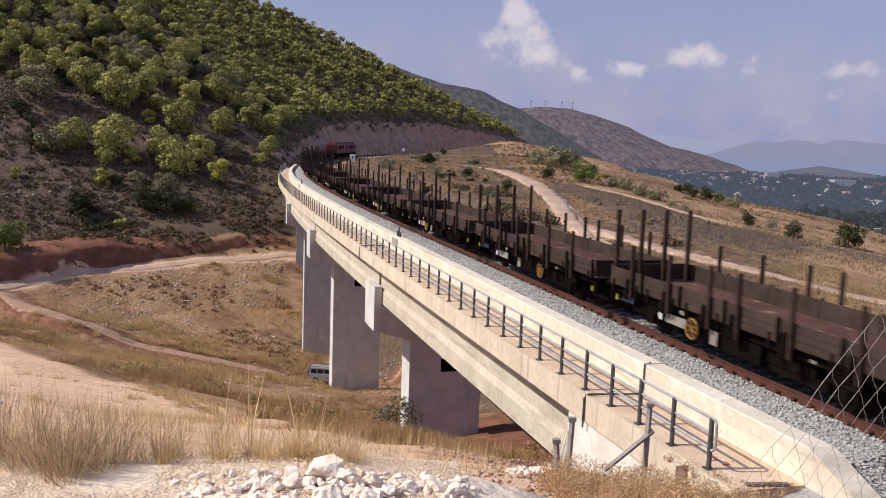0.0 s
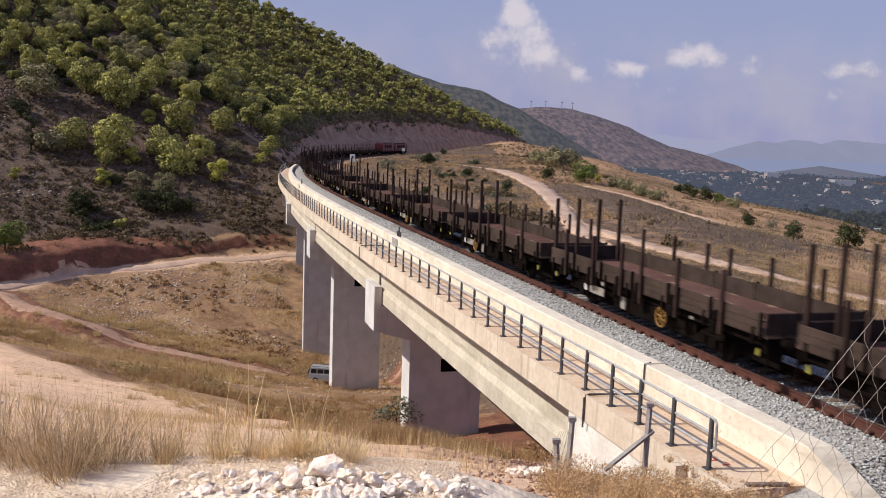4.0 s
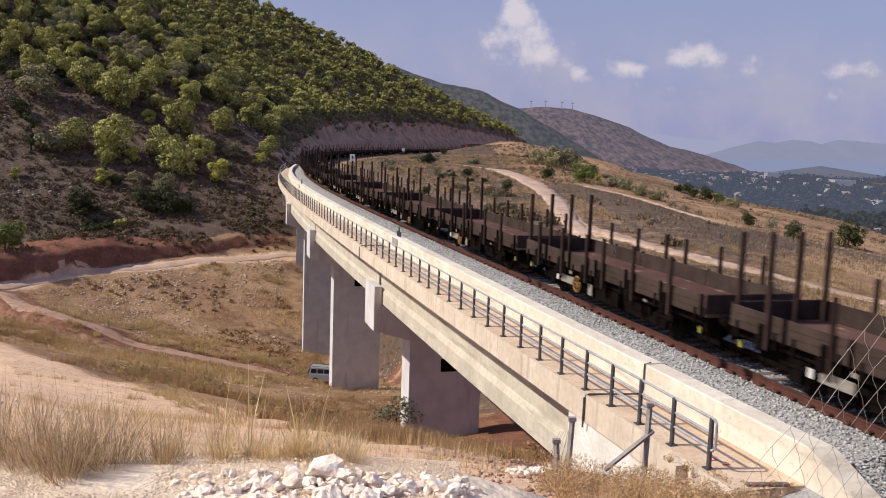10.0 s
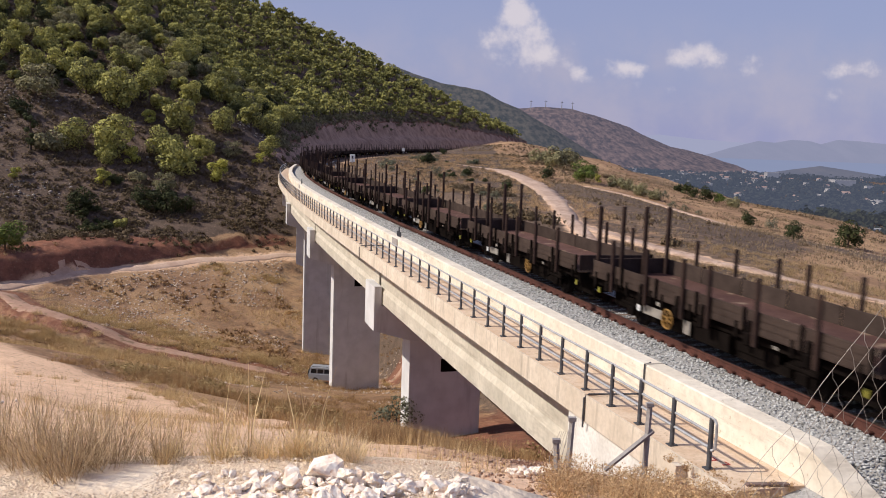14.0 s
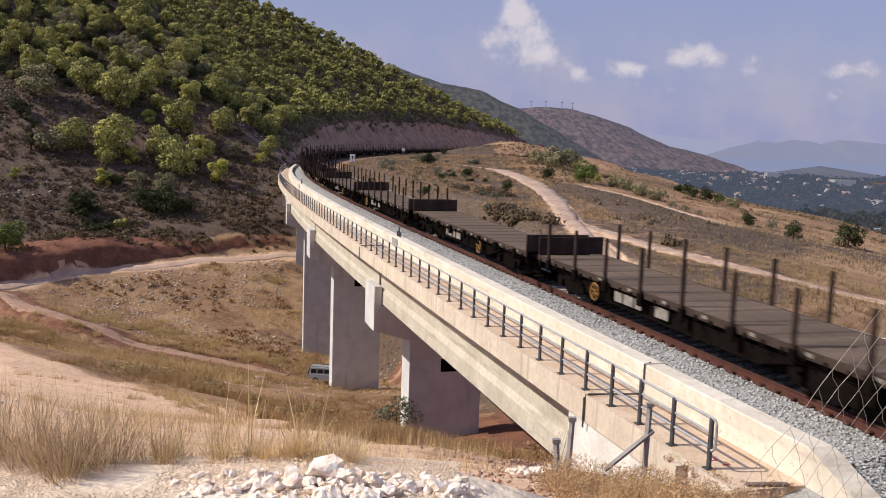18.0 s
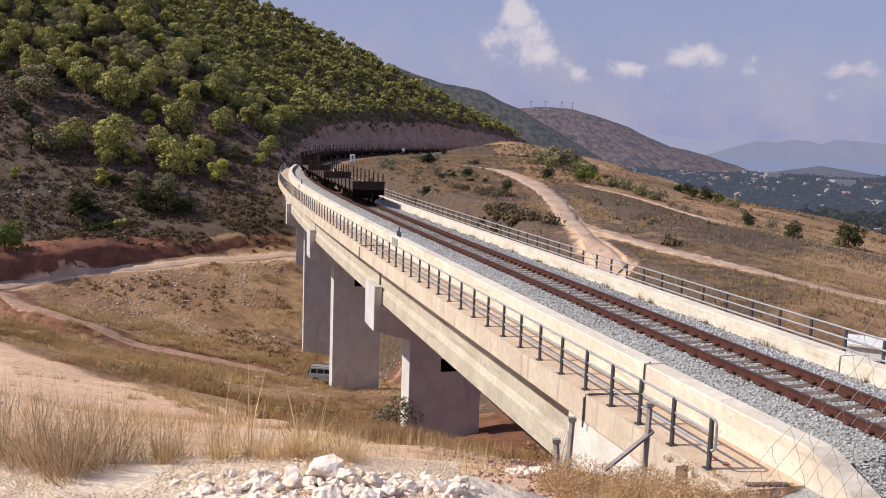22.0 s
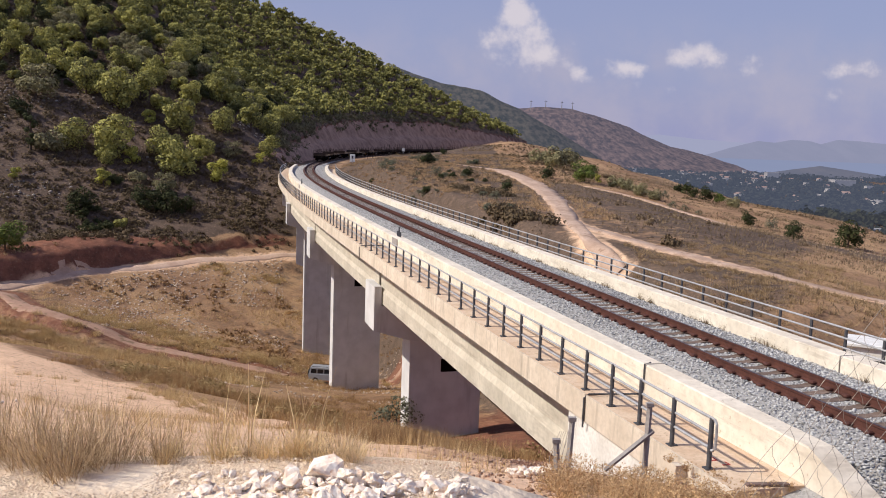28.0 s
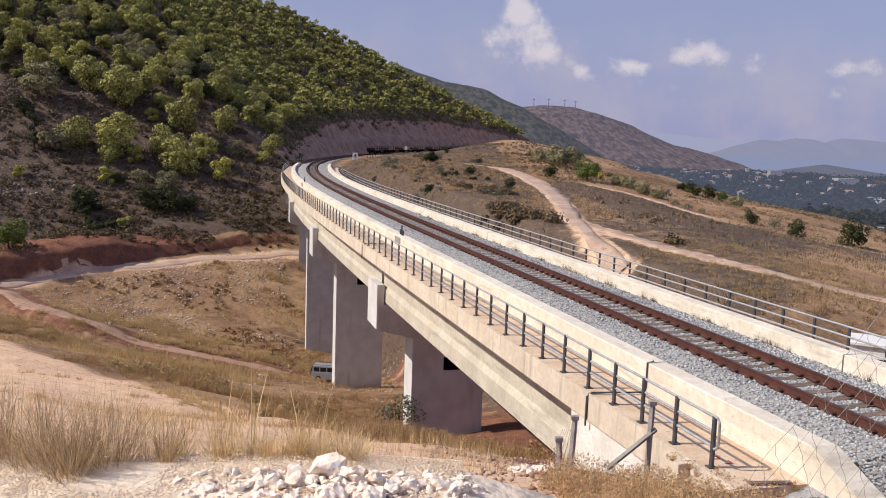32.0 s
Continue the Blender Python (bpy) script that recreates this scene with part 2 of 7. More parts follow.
# ================= materials =================
def material(name, colour, second=None, scale=2.0, rough=0.85, bump=0.3, bump_scale=None, metal=0.0, spots=None, fine=None, vary=0.0, streaks=None, space="Object", spec=0.3):
    """A surface with two scales of variation, a fine relief and, where wanted, dark spots or streaks."""
    mat = bpy.data.materials.new(name)
    nt = nodes_of(mat)
    co = nt.nodes.new("ShaderNodeTexCoord").outputs["Object"] if space == "Object" else nt.nodes.new("ShaderNodeNewGeometry").outputs["Position"]
    big = noise_node(nt, co, scale, 5.0, 0.6)
    small = noise_node(nt, co, fine or scale * 9, 3.0, 0.6)
    second = second or tuple(c * 0.72 for c in colour)
    base = mix_node(nt, ramp_node(nt, big, 0.32, 0.68), colour, second)
    base = mix_node(nt, math_node(nt, "MULTIPLY", ramp_node(nt, small, 0.35, 0.75), 0.35), base, tuple(c * 0.62 for c in second))
    if spots:
        dots = noise_node(nt, co, spots[1], 2.0, 0.5)
        base = mix_node(nt, ramp_node(nt, dots, spots[2], spots[2] + 0.08), base, spots[0])
    if streaks:
        mapped = node(nt, "ShaderNodeMapping", Vector=co)
        mapped.inputs["Scale"].default_value = (streaks[1], streaks[1], streaks[2])
        lines = noise_node(nt, mapped.outputs[0], 1.0, 4.0, 0.65)
        base = mix_node(nt, math_node(nt, "MULTIPLY", ramp_node(nt, lines, 0.52, 0.72), streaks[3]), base, streaks[0])
    if vary:
        rnd = nt.nodes.new("ShaderNodeObjectInfo").outputs["Random"]
        hsv = node(nt, "ShaderNodeHueSaturation", Color=base)
        nt.links.new(math_node(nt, "ADD", math_node(nt, "MULTIPLY", rnd, vary), 1 - vary / 2), hsv.inputs["Value"])
        base = hsv.outputs[0]
    bsdf = node(nt, "ShaderNodeBsdfPrincipled", Roughness=rough, Metallic=metal)
    bsdf.inputs["Specular IOR Level"].default_value = spec
    nt.links.new(base, bsdf.inputs["Base Color"])
    if bump:
        relief = noise_node(nt, co, bump_scale or scale * 14, 4.0, 0.6)
        b = node(nt, "ShaderNodeBump", Height=relief, Strength=bump, Distance=0.02)
        nt.links.new(b.outputs[0], bsdf.inputs["Normal"])
    out = nt.nodes.new("ShaderNodeOutputMaterial")
    nt.links.new(bsdf.outputs[0], out.inputs[0])
    return mat


CONCRETE = material("concrete", (0.69, 0.61, 0.51), (0.57, 0.49, 0.395), 0.7, 0.9, 0.25, 30, streaks=((0.28, 0.24, 0.19), 2.6, 0.25, 0.55))
CONCRETE_PALE = material("concrete_pale", (0.77, 0.71, 0.615), (0.65, 0.585, 0.49), 0.6, 0.9, 0.3, 30, spots=((0.50, 0.43, 0.34), 10.0, 0.66), streaks=((0.36, 0.31, 0.25), 0.5, 5.0, 0.55))
CONCRETE_GREY = material("concrete_grey", (0.64, 0.64, 0.65), (0.57, 0.57, 0.58), 0.3, 0.92, 0.08, 20, fine=0.9, streaks=((0.24, 0.22, 0.21), 1.2, 0.12, 0.4))
WALKWAY = material("walkway_concrete", (0.66, 0.53, 0.40), (0.55, 0.40, 0.28), 1.5, 0.95, 0.3, 40, spots=((0.34, 0.25, 0.17), 9.0, 0.66))
WHITEWASH = material("whitewash", (0.80, 0.79, 0.76), (0.66, 0.64, 0.60), 1.2, 0.9, 0.3, 20)
GIRDER = material("girder_concrete", (0.60, 0.555, 0.475), (0.48, 0.44, 0.37), 0.5, 0.9, 0.25, 30, streaks=((0.30, 0.27, 0.225), 0.35, 3.0, 0.6))
RAIL_STEEL = material("rail_rust", (0.120, 0.048, 0.036), (0.078, 0.032, 0.026), 3.0, 0.7, 0.2, 60, metal=0.15)
RAIL_TOP = material("rail_top", (0.15, 0.10, 0.09), (0.10, 0.065, 0.06), 6.0, 0.35, 0.1, 80, metal=0.8)
SLEEPER = material("sleeper_concrete", (0.20, 0.15, 0.125), (0.135, 0.095, 0.078), 4.0, 0.95, 0.3, 50, vary=0.3)
BALLAST = material("ballast_stone", (0.42, 0.415, 0.41), (0.27, 0.265, 0.26), 11.0, 0.97, 0.7, 22, spots=((0.13, 0.125, 0.12), 7.0, 0.58), spec=0.05)
GALVANISED = material("galvanised_steel", (0.50, 0.51, 0.53), (0.38, 0.39, 0.41), 5.0, 0.5, 0.1, 40, metal=0.35)
POST_STEEL = material("post_steel", (0.11, 0.115, 0.13), (0.075, 0.075, 0.085), 5.0, 0.6, 0.1, 40, metal=0.4)
ROAD_DIRT = material("road_dirt", (0.52, 0.385, 0.305), (0.38, 0.265, 0.20), 0.5, 0.98, 0.5, 5, fine=5.0, spots=((0.30, 0.20, 0.145), 1.6, 0.60), space="Position")
ROAD_EARTH = material("road_earth", (0.56, 0.41, 0.32), (0.44, 0.30, 0.225), 0.35, 0.98, 0.4, 6, space="Position")
ROAD_RED = material("road_red", (0.44, 0.285, 0.21), (0.34, 0.205, 0.145), 0.4, 0.98, 0.6, 5, fine=4.0, spots=((0.24, 0.16, 0.10), 0.9, 0.56), space="Position")
WAGON_BROWN = material("wagon_brown", (0.056, 0.040, 0.036), (0.035, 0.025, 0.023), 1.4, 0.8, 0.25, 12, streaks=((0.11, 0.07, 0.055), 6.0, 0.7, 0.5), vary=0.25, spec=0.06)
WAGON_SIDE = material("wagon_side", (0.068, 0.049, 0.042), (0.044, 0.032, 0.028), 1.4, 0.85, 0.25, 12, streaks=((0.040, 0.030, 0.026), 6.0, 0.7, 0.6), vary=0.25, spec=0.06)
WAGON_FLOOR = material("wagon_floor", (0.125, 0.070, 0.058), (0.084, 0.046, 0.040), 0.8, 0.9, 0.3, 20, spots=((0.23, 0.165, 0.12), 1.3, 0.60), vary=0.35, spec=0.06)
CARD = material("white_card", (0.62, 0.62, 0.64), (0.50, 0.50, 0.51), 3.0, 0.7, 0.0)
WAGON_GREY = material("wagon_deck_planks", (0.158, 0.119, 0.093), (0.110, 0.082, 0.064), 0.9, 0.9, 0.3, 20, spots=((0.27, 0.245, 0.22), 2.4, 0.68), vary=0.35, spec=0.06)
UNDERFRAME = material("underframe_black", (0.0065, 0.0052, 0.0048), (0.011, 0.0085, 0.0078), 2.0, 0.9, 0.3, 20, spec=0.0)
STAKE_RUST = material("stake_rust", (0.050, 0.032, 0.027), (0.030, 0.020, 0.019), 3.0, 0.8, 0.2, 30, vary=0.3, spec=0.06)
WHEEL_STEEL = material("wheel_steel", (0.018, 0.013, 0.012), (0.012, 0.010, 0.009), 4.0, 0.7, 0.2, 30, metal=0.2, spec=0.06)
YELLOW = material("ochre_paint", (0.30, 0.16, 0.035), (0.18, 0.10, 0.03), 4.0, 0.6, 0.1, 30)
HANDLE = material("lime_paint", (0.36, 0.34, 0.05), (0.22, 0.20, 0.04), 4.0, 0.6, 0.1, 30)
PALE_PLATE = material("pale_plate", (0.30, 0.275, 0.25), (0.19, 0.175, 0.155), 4.0, 0.8, 0.1, 30)
WHITE_PAINT = material("white_paint", (0.80, 0.80, 0.80), (0.68, 0.68, 0.66), 3.0, 0.6, 0.1, 30)
LOCO_RED = material("locomotive_red", (0.16, 0.028, 0.032), (0.11, 0.022, 0.026), 1.0, 0.55, 0.1, 10)
GLASS_DARK = material("dark_glass", (0.02, 0.022, 0.026), (0.015, 0.016, 0.02), 1.0, 0.08, 0.0, spec=0.6)
CAR_PAINT = material("car_paint", (0.46, 0.49, 0.54), (0.42, 0.45, 0.50), 1.0, 0.3, 0.0, metal=0.3)
RUBBER = material("rubber", (0.02, 0.02, 0.021), (0.03, 0.028, 0.026), 8.0, 0.9, 0.2, 60)

# ================= ground =================
ROAD_PATHS = {
    "upper": [(-18, 146), (-26, 141), (-33.6, 136), (-43.4, 126), (-51.7, 117), (-55.8, 110), (-62, 100), (-70, 86)],
    "lower": [(-4, 92), (-13, 94), (-21.6, 95), (-29.7, 95), (-39.4, 96), (-48, 100), (-54, 107)],
    "spur": [(2, 174.7), (6.8, 171), (10.2, 153.2), (13.1, 140.9), (14, 128.3), (13.2, 107.8), (11.9, 89.4), (11.2, 79.3), (10.9, 71.2), (10.8, 65.1), (11, 61.4), (11.4, 56)],
    "shelf": [(10.9, 77), (11.5, 72.4), (12.4, 70.6), (14.2, 65.3), (16, 60.7), (18.6, 56.5), (20.9, 53.1), (23.5, 51.2), (25.5, 50.5), (30, 48.5), (42, 44)],
    "field": [(22, 134), (25.3, 130.6), (29.3, 125), (32.5, 115), (35.6, 106), (38.5, 101), (42.5, 99), (51.4, 100), (66, 103)],
}


def path_samples(points, step=1.0):
    """A rounded path through plan points, one sample a step."""
    p = np.array(points, float)
    for _ in range(3):
        q = [p[0]]
        for a, b in zip(p[:-1], p[1:]):
            q += [a * 0.75 + b * 0.25, a * 0.25 + b * 0.75]
        p = np.array(q + [p[-1]])
    run = np.concatenate([[0], np.cumsum(np.hypot(*np.diff(p, axis=0).T))])
    at = np.arange(0, run[-1], step)
    return np.stack([np.interp(at, run, p[:, 0]), np.interp(at, run, p[:, 1])], 1)


ROADS = {name: path_samples(points) for name, points in ROAD_PATHS.items()}


def road_distance(x, y, names):
    best = np.full(np.shape(x), 1e3)
    for name in names:
        p = ROADS[name]
        near = (x > p[:, 0].min() - 12) & (x < p[:, 0].max() + 12) & (y > p[:, 1].min() - 12) & (y < p[:, 1].max() + 12)
        if near.any():
            xs, ys = x[near], y[near]
            dd = np.full(len(xs), 1e6)
            for i in range(0, len(p), 40):
                dd = np.minimum(dd, ((xs[:, None] - p[i:i + 40, 0]) ** 2 + (ys[:, None] - p[i:i + 40, 1]) ** 2).min(1))
            best[near] = np.minimum(best[near], np.sqrt(dd))
    return best


FOOT = np.array((-55.0, 122.0))      # a point of the upper road, at the hill's foot
FOOT_WAY = np.array((-0.51, 0.86))   # uphill from it


def shape_parts(x, y):
    """The large forms of the land: height without fine relief."""
    x, y = np.asarray(x, float), np.asarray(y, float)
    s, d = line_coords(x, y)
    out = -d
    # the gully that the bridge crosses, by its depth along the line
    gully = np.interp(s, [-80, -6.7, 0, 5, 13, 43, 73, 88, 104, 112, 134, 150, 163, 175],
                      [3.0, 1.1, 0.15, -1.25, -3.7, -12.4, -18.0, -21.8, -22.4, -21.6, -16.2, -9.0, -2.2, -1.0])
    near = gully + 0.2 * np.clip(out, 0, 34) + 0.06 * np.clip(out - 34, 0, 60)
    near = np.where(s > 60, gully + 0.17 * np.clip(out, 0, 90), near)
    near = np.minimum(near, 9.0)
    # the wooded hill: a slope above its foot road, cut back along the railway, rounded off at the top
    uphill = (x - FOOT[0]) * FOOT_WAY[0] + (y - FOOT[1]) * FOOT_WAY[1]
    slope = -15.2 + 0.50 * np.clip(uphill, 0, 60) + 0.52 * np.clip(uphill - 60, 0, 900)
    cut_top = np.interp(s, [150, 175, 200, 250, 300, 350, 400, 450, 520, 700], [-1.0, 1.0, 4.2, 8.0, 10.8, 12.2, 13.0, 10.0, 6.0, 2.0])
    rough_out = out + 2.6 * fbm(x, y, 16.0, 2, 77) * smooth(7, 10, out)
    step = np.clip((rough_out - 5.5) / (0.75 * np.maximum(cut_top + 1.0, 0.1)), 0, 1)
    cut = -1.0 + np.interp(step, [0, 0.30, 0.58, 1.0], [0, 0.40, 0.48, 1.0]) * (cut_top + 1.0)
    bench = np.minimum(cut, cut_top) + 0.68 * np.clip(out - 5.5 - (cut_top + 1.0) * 0.75, 0, None)
    cap = np.interp(s, [100, 170, 200, 250, 300, 350, 400, 440, 480, 560, 700], [135, 114, 97, 88, 75, 61, 46, 28, 14, 6, 2])
    hill = soft_min(soft_min(slope, cap, 10.0), np.where(s > 150, bench, 1e3), 1.5)
    hill = hill - 0.8 * np.clip(-1.5 - uphill, 0, None)
    left = np.where(s < 104, np.maximum(near, np.where(uphill > -12, hill, -1e3)), np.maximum(np.where(s < 176, np.minimum(near, -1.0), -1.0), np.where(uphill > -12, hill, -1e3)))
    # the brown spur on the other side, falling to the right
    plane = -2.0 - 0.16 * np.clip(x - 20, 0, None) - 0.02 * np.clip(x - 20, None, 0) + 0.022 * (y - 57)
    plane = plane + 1.8 * fbm(x, y, 34.0, 2, 31) * smooth(80, 130, y)
    crest = np.interp(y, [-400, 60, 200, 330, 430, 600], [150, 86, 72, 46, 42, 60])
    over = np.clip(x - crest, 0, None)
    plane = plane - np.where(over > 0, 0.02 * np.minimum(over, 10) ** 2 + 0.40 * np.clip(over - 10, 0, None), 0)
    beyond = np.clip(y - 430, 0, None)
    plane = plane - 0.2 * beyond
    plane = np.maximum(plane, -36.0 - 0.0004 * np.clip(np.hypot(x, y) - 300, 0, 3000))
    spur_side = np.where(s > 165, np.minimum(plane, -1.0 + np.interp(s, [165, 200, 300, 360, 420], [0.25, 0.11, 0.08, 0.3, 0.5]) * np.clip(d - 6.0, 0, None)), plane)
    right = gully + (plane - gully) * smooth(5.5, 14, d)
    right = np.where(s > 165, np.where(d < 4.5, -1.0, spur_side), right)
    right = np.where(s < 12, np.maximum(right, np.minimum(plane, -1.0)), right)
    z = np.where(d < 0, left, right)
    blend = smooth(-3, 5, d)
    z = np.where(np.abs(d) < 6, np.where(s < 165, left * (1 - blend) + right * blend, z), z)
    # the bank by which the railway reaches the bridge
    bank = -0.95 - 0.62 * np.clip(np.abs(d) - 4.2, 0, None)
    z = np.where(s < 9, np.maximum(z, np.where(d > 0, bank, np.where(np.abs(d) < 5.2, bank, -1e3))), z)
    # the low plain beyond everything
    plain = -36.0 - 0.0004 * np.clip(np.hypot(x, y) - 300, 0, 3000)
    gone = np.maximum(smooth(690, 800, y), smooth(190, 260, x))
    z = z + (plain - z) * gone
    # the shelf on which the camera stands, and its broken edge
    stand = np.hypot(5.0 * np.clip(np.abs(x + 2.6) - 2.85, 0, None), np.clip(y, 0, None))
    z = np.where((d < -5) & (s < 40), z + (3.95 - z) * smooth(5.7, 3.85, stand), z)
    return z, s, d, uphill


def above_road(x, y, uphill):
    """Metres along the hill's foot, and uphill of the road there."""
    run = (x - FOOT[0]) * 0.86 + (y - FOOT[1]) * 0.51
    return run, uphill - np.interp(run, [-30, -7, 7.5, 14.4, 26.9, 34.5, 45], [-19, -10.2, -4.9, -1.7, 1.7, 2.2, 2.5])


def ground_height(x, y):
    z, s, d, uphill = shape_parts(x, y)
    # the cut bank above the foot road, and the scarp below the red track
    run, rel = above_road(x, y, uphill)
    tall = np.interp(run, [-40, -20, -6, 3, 8, 11, 16, 30, 36], [1.8, 2.0, 2.2, 2.4, 2.3, 1.5, 1.1, 1.0, 0.0])
    ragged = rel + 1.2 * fbm(x, y, 5.0, 3, 78)
    z = z + tall * smooth(2.3, 3.0, ragged) * smooth(16, 5, rel) * (d < -3)
    lip = (x + 51.0) * 0.43 + (y - 99.6) * 0.90 + 0.7 * smooth(0, 14, x + 51.0) + 0.8 * fbm(x, y, 4.0, 3, 79)
    reach = (x + 51.0) * 0.90 - (y - 99.6) * 0.43
    z = z + 1.0 * smooth(-0.3, 0.6, lip) * smooth(8, 3, lip) * smooth(-30, -16, reach) * smooth(19, 11, reach)
    off = np.abs(d)
    under = smooth(4.5, 8.0, off)
    calm = np.where(s > 9, np.where(s < 165, 1.0, under), under)
    gentle = 1.0 - 0.6 * smooth(4.0, 14.0, d)
    z = z + calm * gentle * (fbm(x, y, 14.0, 4, 3) * 0.9 * smooth(6, 16, np.hypot(x, y)) + fbm(x, y, 2.2, 3, 11) * 0.16)
    z = z + 4.5 * fbm(x, y, 60.0, 3, 21) * smooth(20, 70, uphill) * smooth(10, 40, off)
    z = z - 1.7 * smooth(6.5, 3.0, np.hypot(x - 21.0, y - 38.0))
    r = road_distance(x, y, ROADS)
    return z - 0.12 * smooth(3.2, 1.6, r)


def axis(stops):
    out = []
    for (a, step), (b, _) in zip(stops[:-1], stops[1:]):
        out.append(np.arange(a, b, step))
    return np.concatenate(out + [[stops[-1][0]]])


def ground_material():
    mat = bpy.data.materials.new("dry_ground")
    nt = nodes_of(mat)
    pos = nt.nodes.new("ShaderNodeNewGeometry").outputs["Position"]
    zone = nt.nodes.new("ShaderNodeVertexColor")
    zone.layer_name = "zones"
    sep = node(nt, "ShaderNodeSeparateColor", Color=zone.outputs[0])
    bare, scrub, rock = sep.outputs
    n_big = noise_node(nt, pos, 0.11, 5.0, 0.62)
    n_mid = noise_node(nt, pos, 0.7, 5.0, 0.65)
    n_fine = noise_node(nt, pos, 6.0, 4.0, 0.65)
    grass = mix_node(nt, ramp_node(nt, n_mid, 0.35, 0.65), (0.34, 0.21, 0.125), (0.22, 0.13, 0.08))
    grass = mix_node(nt, ramp_node(nt, n_big, 0.42, 0.62), grass, (0.40, 0.26, 0.15))
    grass = mix_node(nt, math_node(nt, "MULTIPLY", ramp_node(nt, n_fine, 0.45, 0.7), 0.6), grass, (0.13, 0.085, 0.052))
    soil = mix_node(nt, ramp_node(nt, n_mid, 0.35, 0.7), (0.76, 0.53, 0.365), (0.64, 0.43, 0.29))
    soil = mix_node(nt, math_node(nt, "MULTIPLY", ramp_node(nt, n_fine, 0.5, 0.75), 0.5), soil, (0.44, 0.29, 0.195))
    red = mix_node(nt, ramp_node(nt, n_mid, 0.3, 0.7), (0.25, 0.11, 0.072), (0.14, 0.066, 0.046))
    bush = mix_node(nt, ramp_node(nt, n_mid, 0.35, 0.65), (0.125, 0.090, 0.070), (0.080, 0.060, 0.048))
    bush = mix_node(nt, math_node(nt, "MULTIPLY", ramp_node(nt, n_fine, 0.5, 0.68), 0.7), bush, (0.20, 0.135, 0.10))
    v = nt.nodes.new("ShaderNodeTexVoronoi")
    nt.links.new(pos, v.inputs["Vector"])
    v.inputs["Scale"].default_value = 1.7
    stone = ramp_node(nt, v.outputs["Distance"], 0.42, 0.2)
    pale = mix_node(nt, ramp_node(nt, n_fine, 0.3, 0.7), (0.29, 0.225, 0.18), (0.19, 0.145, 0.115))
    jitter = math_node(nt, "MULTIPLY", math_node(nt, "SUBTRACT", n_mid, 0.5), 0.9)
    f_scrub = ramp_node(nt, math_node(nt, "ADD", scrub, jitter), 0.35, 0.65)
    f_bare = ramp_node(nt, math_node(nt, "ADD", bare, jitter), 0.35, 0.65)
    base = mix_node(nt, f_scrub, grass, bush)
    base = mix_node(nt, f_bare, base, soil)
    alpha = zone.outputs[1]
    f_red = ramp_node(nt, math_node(nt, "ADD", math_node(nt, "SUBTRACT", 1.0, alpha), math_node(nt, "MULTIPLY", jitter, 0.7)), 0.35, 0.65)
    base = mix_node(nt, f_red, base, red)
    ribs = node(nt, "ShaderNodeMapping", Vector=pos)
    ribs.inputs["Scale"].default_value = (0.35, 0.35, 0.30)
    cutting = mix_node(nt, ramp_node(nt, noise_node(nt, ribs.outputs[0], 1.0, 5.0, 0.7), 0.36, 0.64), (0.46, 0.295, 0.215), (0.28, 0.175, 0.13))
    base = mix_node(nt, ramp_node(nt, math_node(nt, "SUBTRACT", 1.0, alpha), 0.86, 0.96), base, cutting)
    speck = noise_node(nt, pos, 2.6, 5.0, 0.75)
    base = mix_node(nt, math_node(nt, 'MULTIPLY', ramp_node(nt, speck, 0.54, 0.66), 0.55), base, (0.075, 0.05, 0.035))
    base = mix_node(nt, math_node(nt, 'MULTIPLY', ramp_node(nt, speck, 0.44, 0.34), 0.3), base, (0.42, 0.30, 0.21))
    f_rock = math_node(nt, "MULTIPLY", math_node(nt, "MULTIPLY", math_node(nt, "MULTIPLY", rock, stone), ramp_node(nt, n_mid, 0.44, 0.6)), ramp_node(nt, n_big, 0.3, 0.6))
    base = mix_node(nt, f_rock, base, pale)
    chalk = mix_node(nt, ramp_node(nt, n_fine, 0.35, 0.65), (0.82, 0.69, 0.54), (0.66, 0.53, 0.40))
    base = mix_node(nt, ramp_node(nt, alpha, 1.1, 1.3), base, chalk)
    bsdf = node(nt, "ShaderNodeBsdfPrincipled", Roughness=0.97)
    bsdf.inputs["Specular IOR Level"].default_value = 0.1
    nt.links.new(base, bsdf.inputs["Base Color"])
    height = math_node(nt, "ADD", math_node(nt, "MULTIPLY", n_mid, 0.6), math_node(nt, "MULTIPLY", n_fine, 0.16))
    bump = node(nt, "ShaderNodeBump", Height=height, Strength=0.45, Distance=0.45)
    nt.links.new(bump.outputs[0], bsdf.inputs["Normal"])
    out = nt.nodes.new("ShaderNodeOutputMaterial")
    nt.links.new(bsdf.outputs[0], out.inputs[0])
    return mat


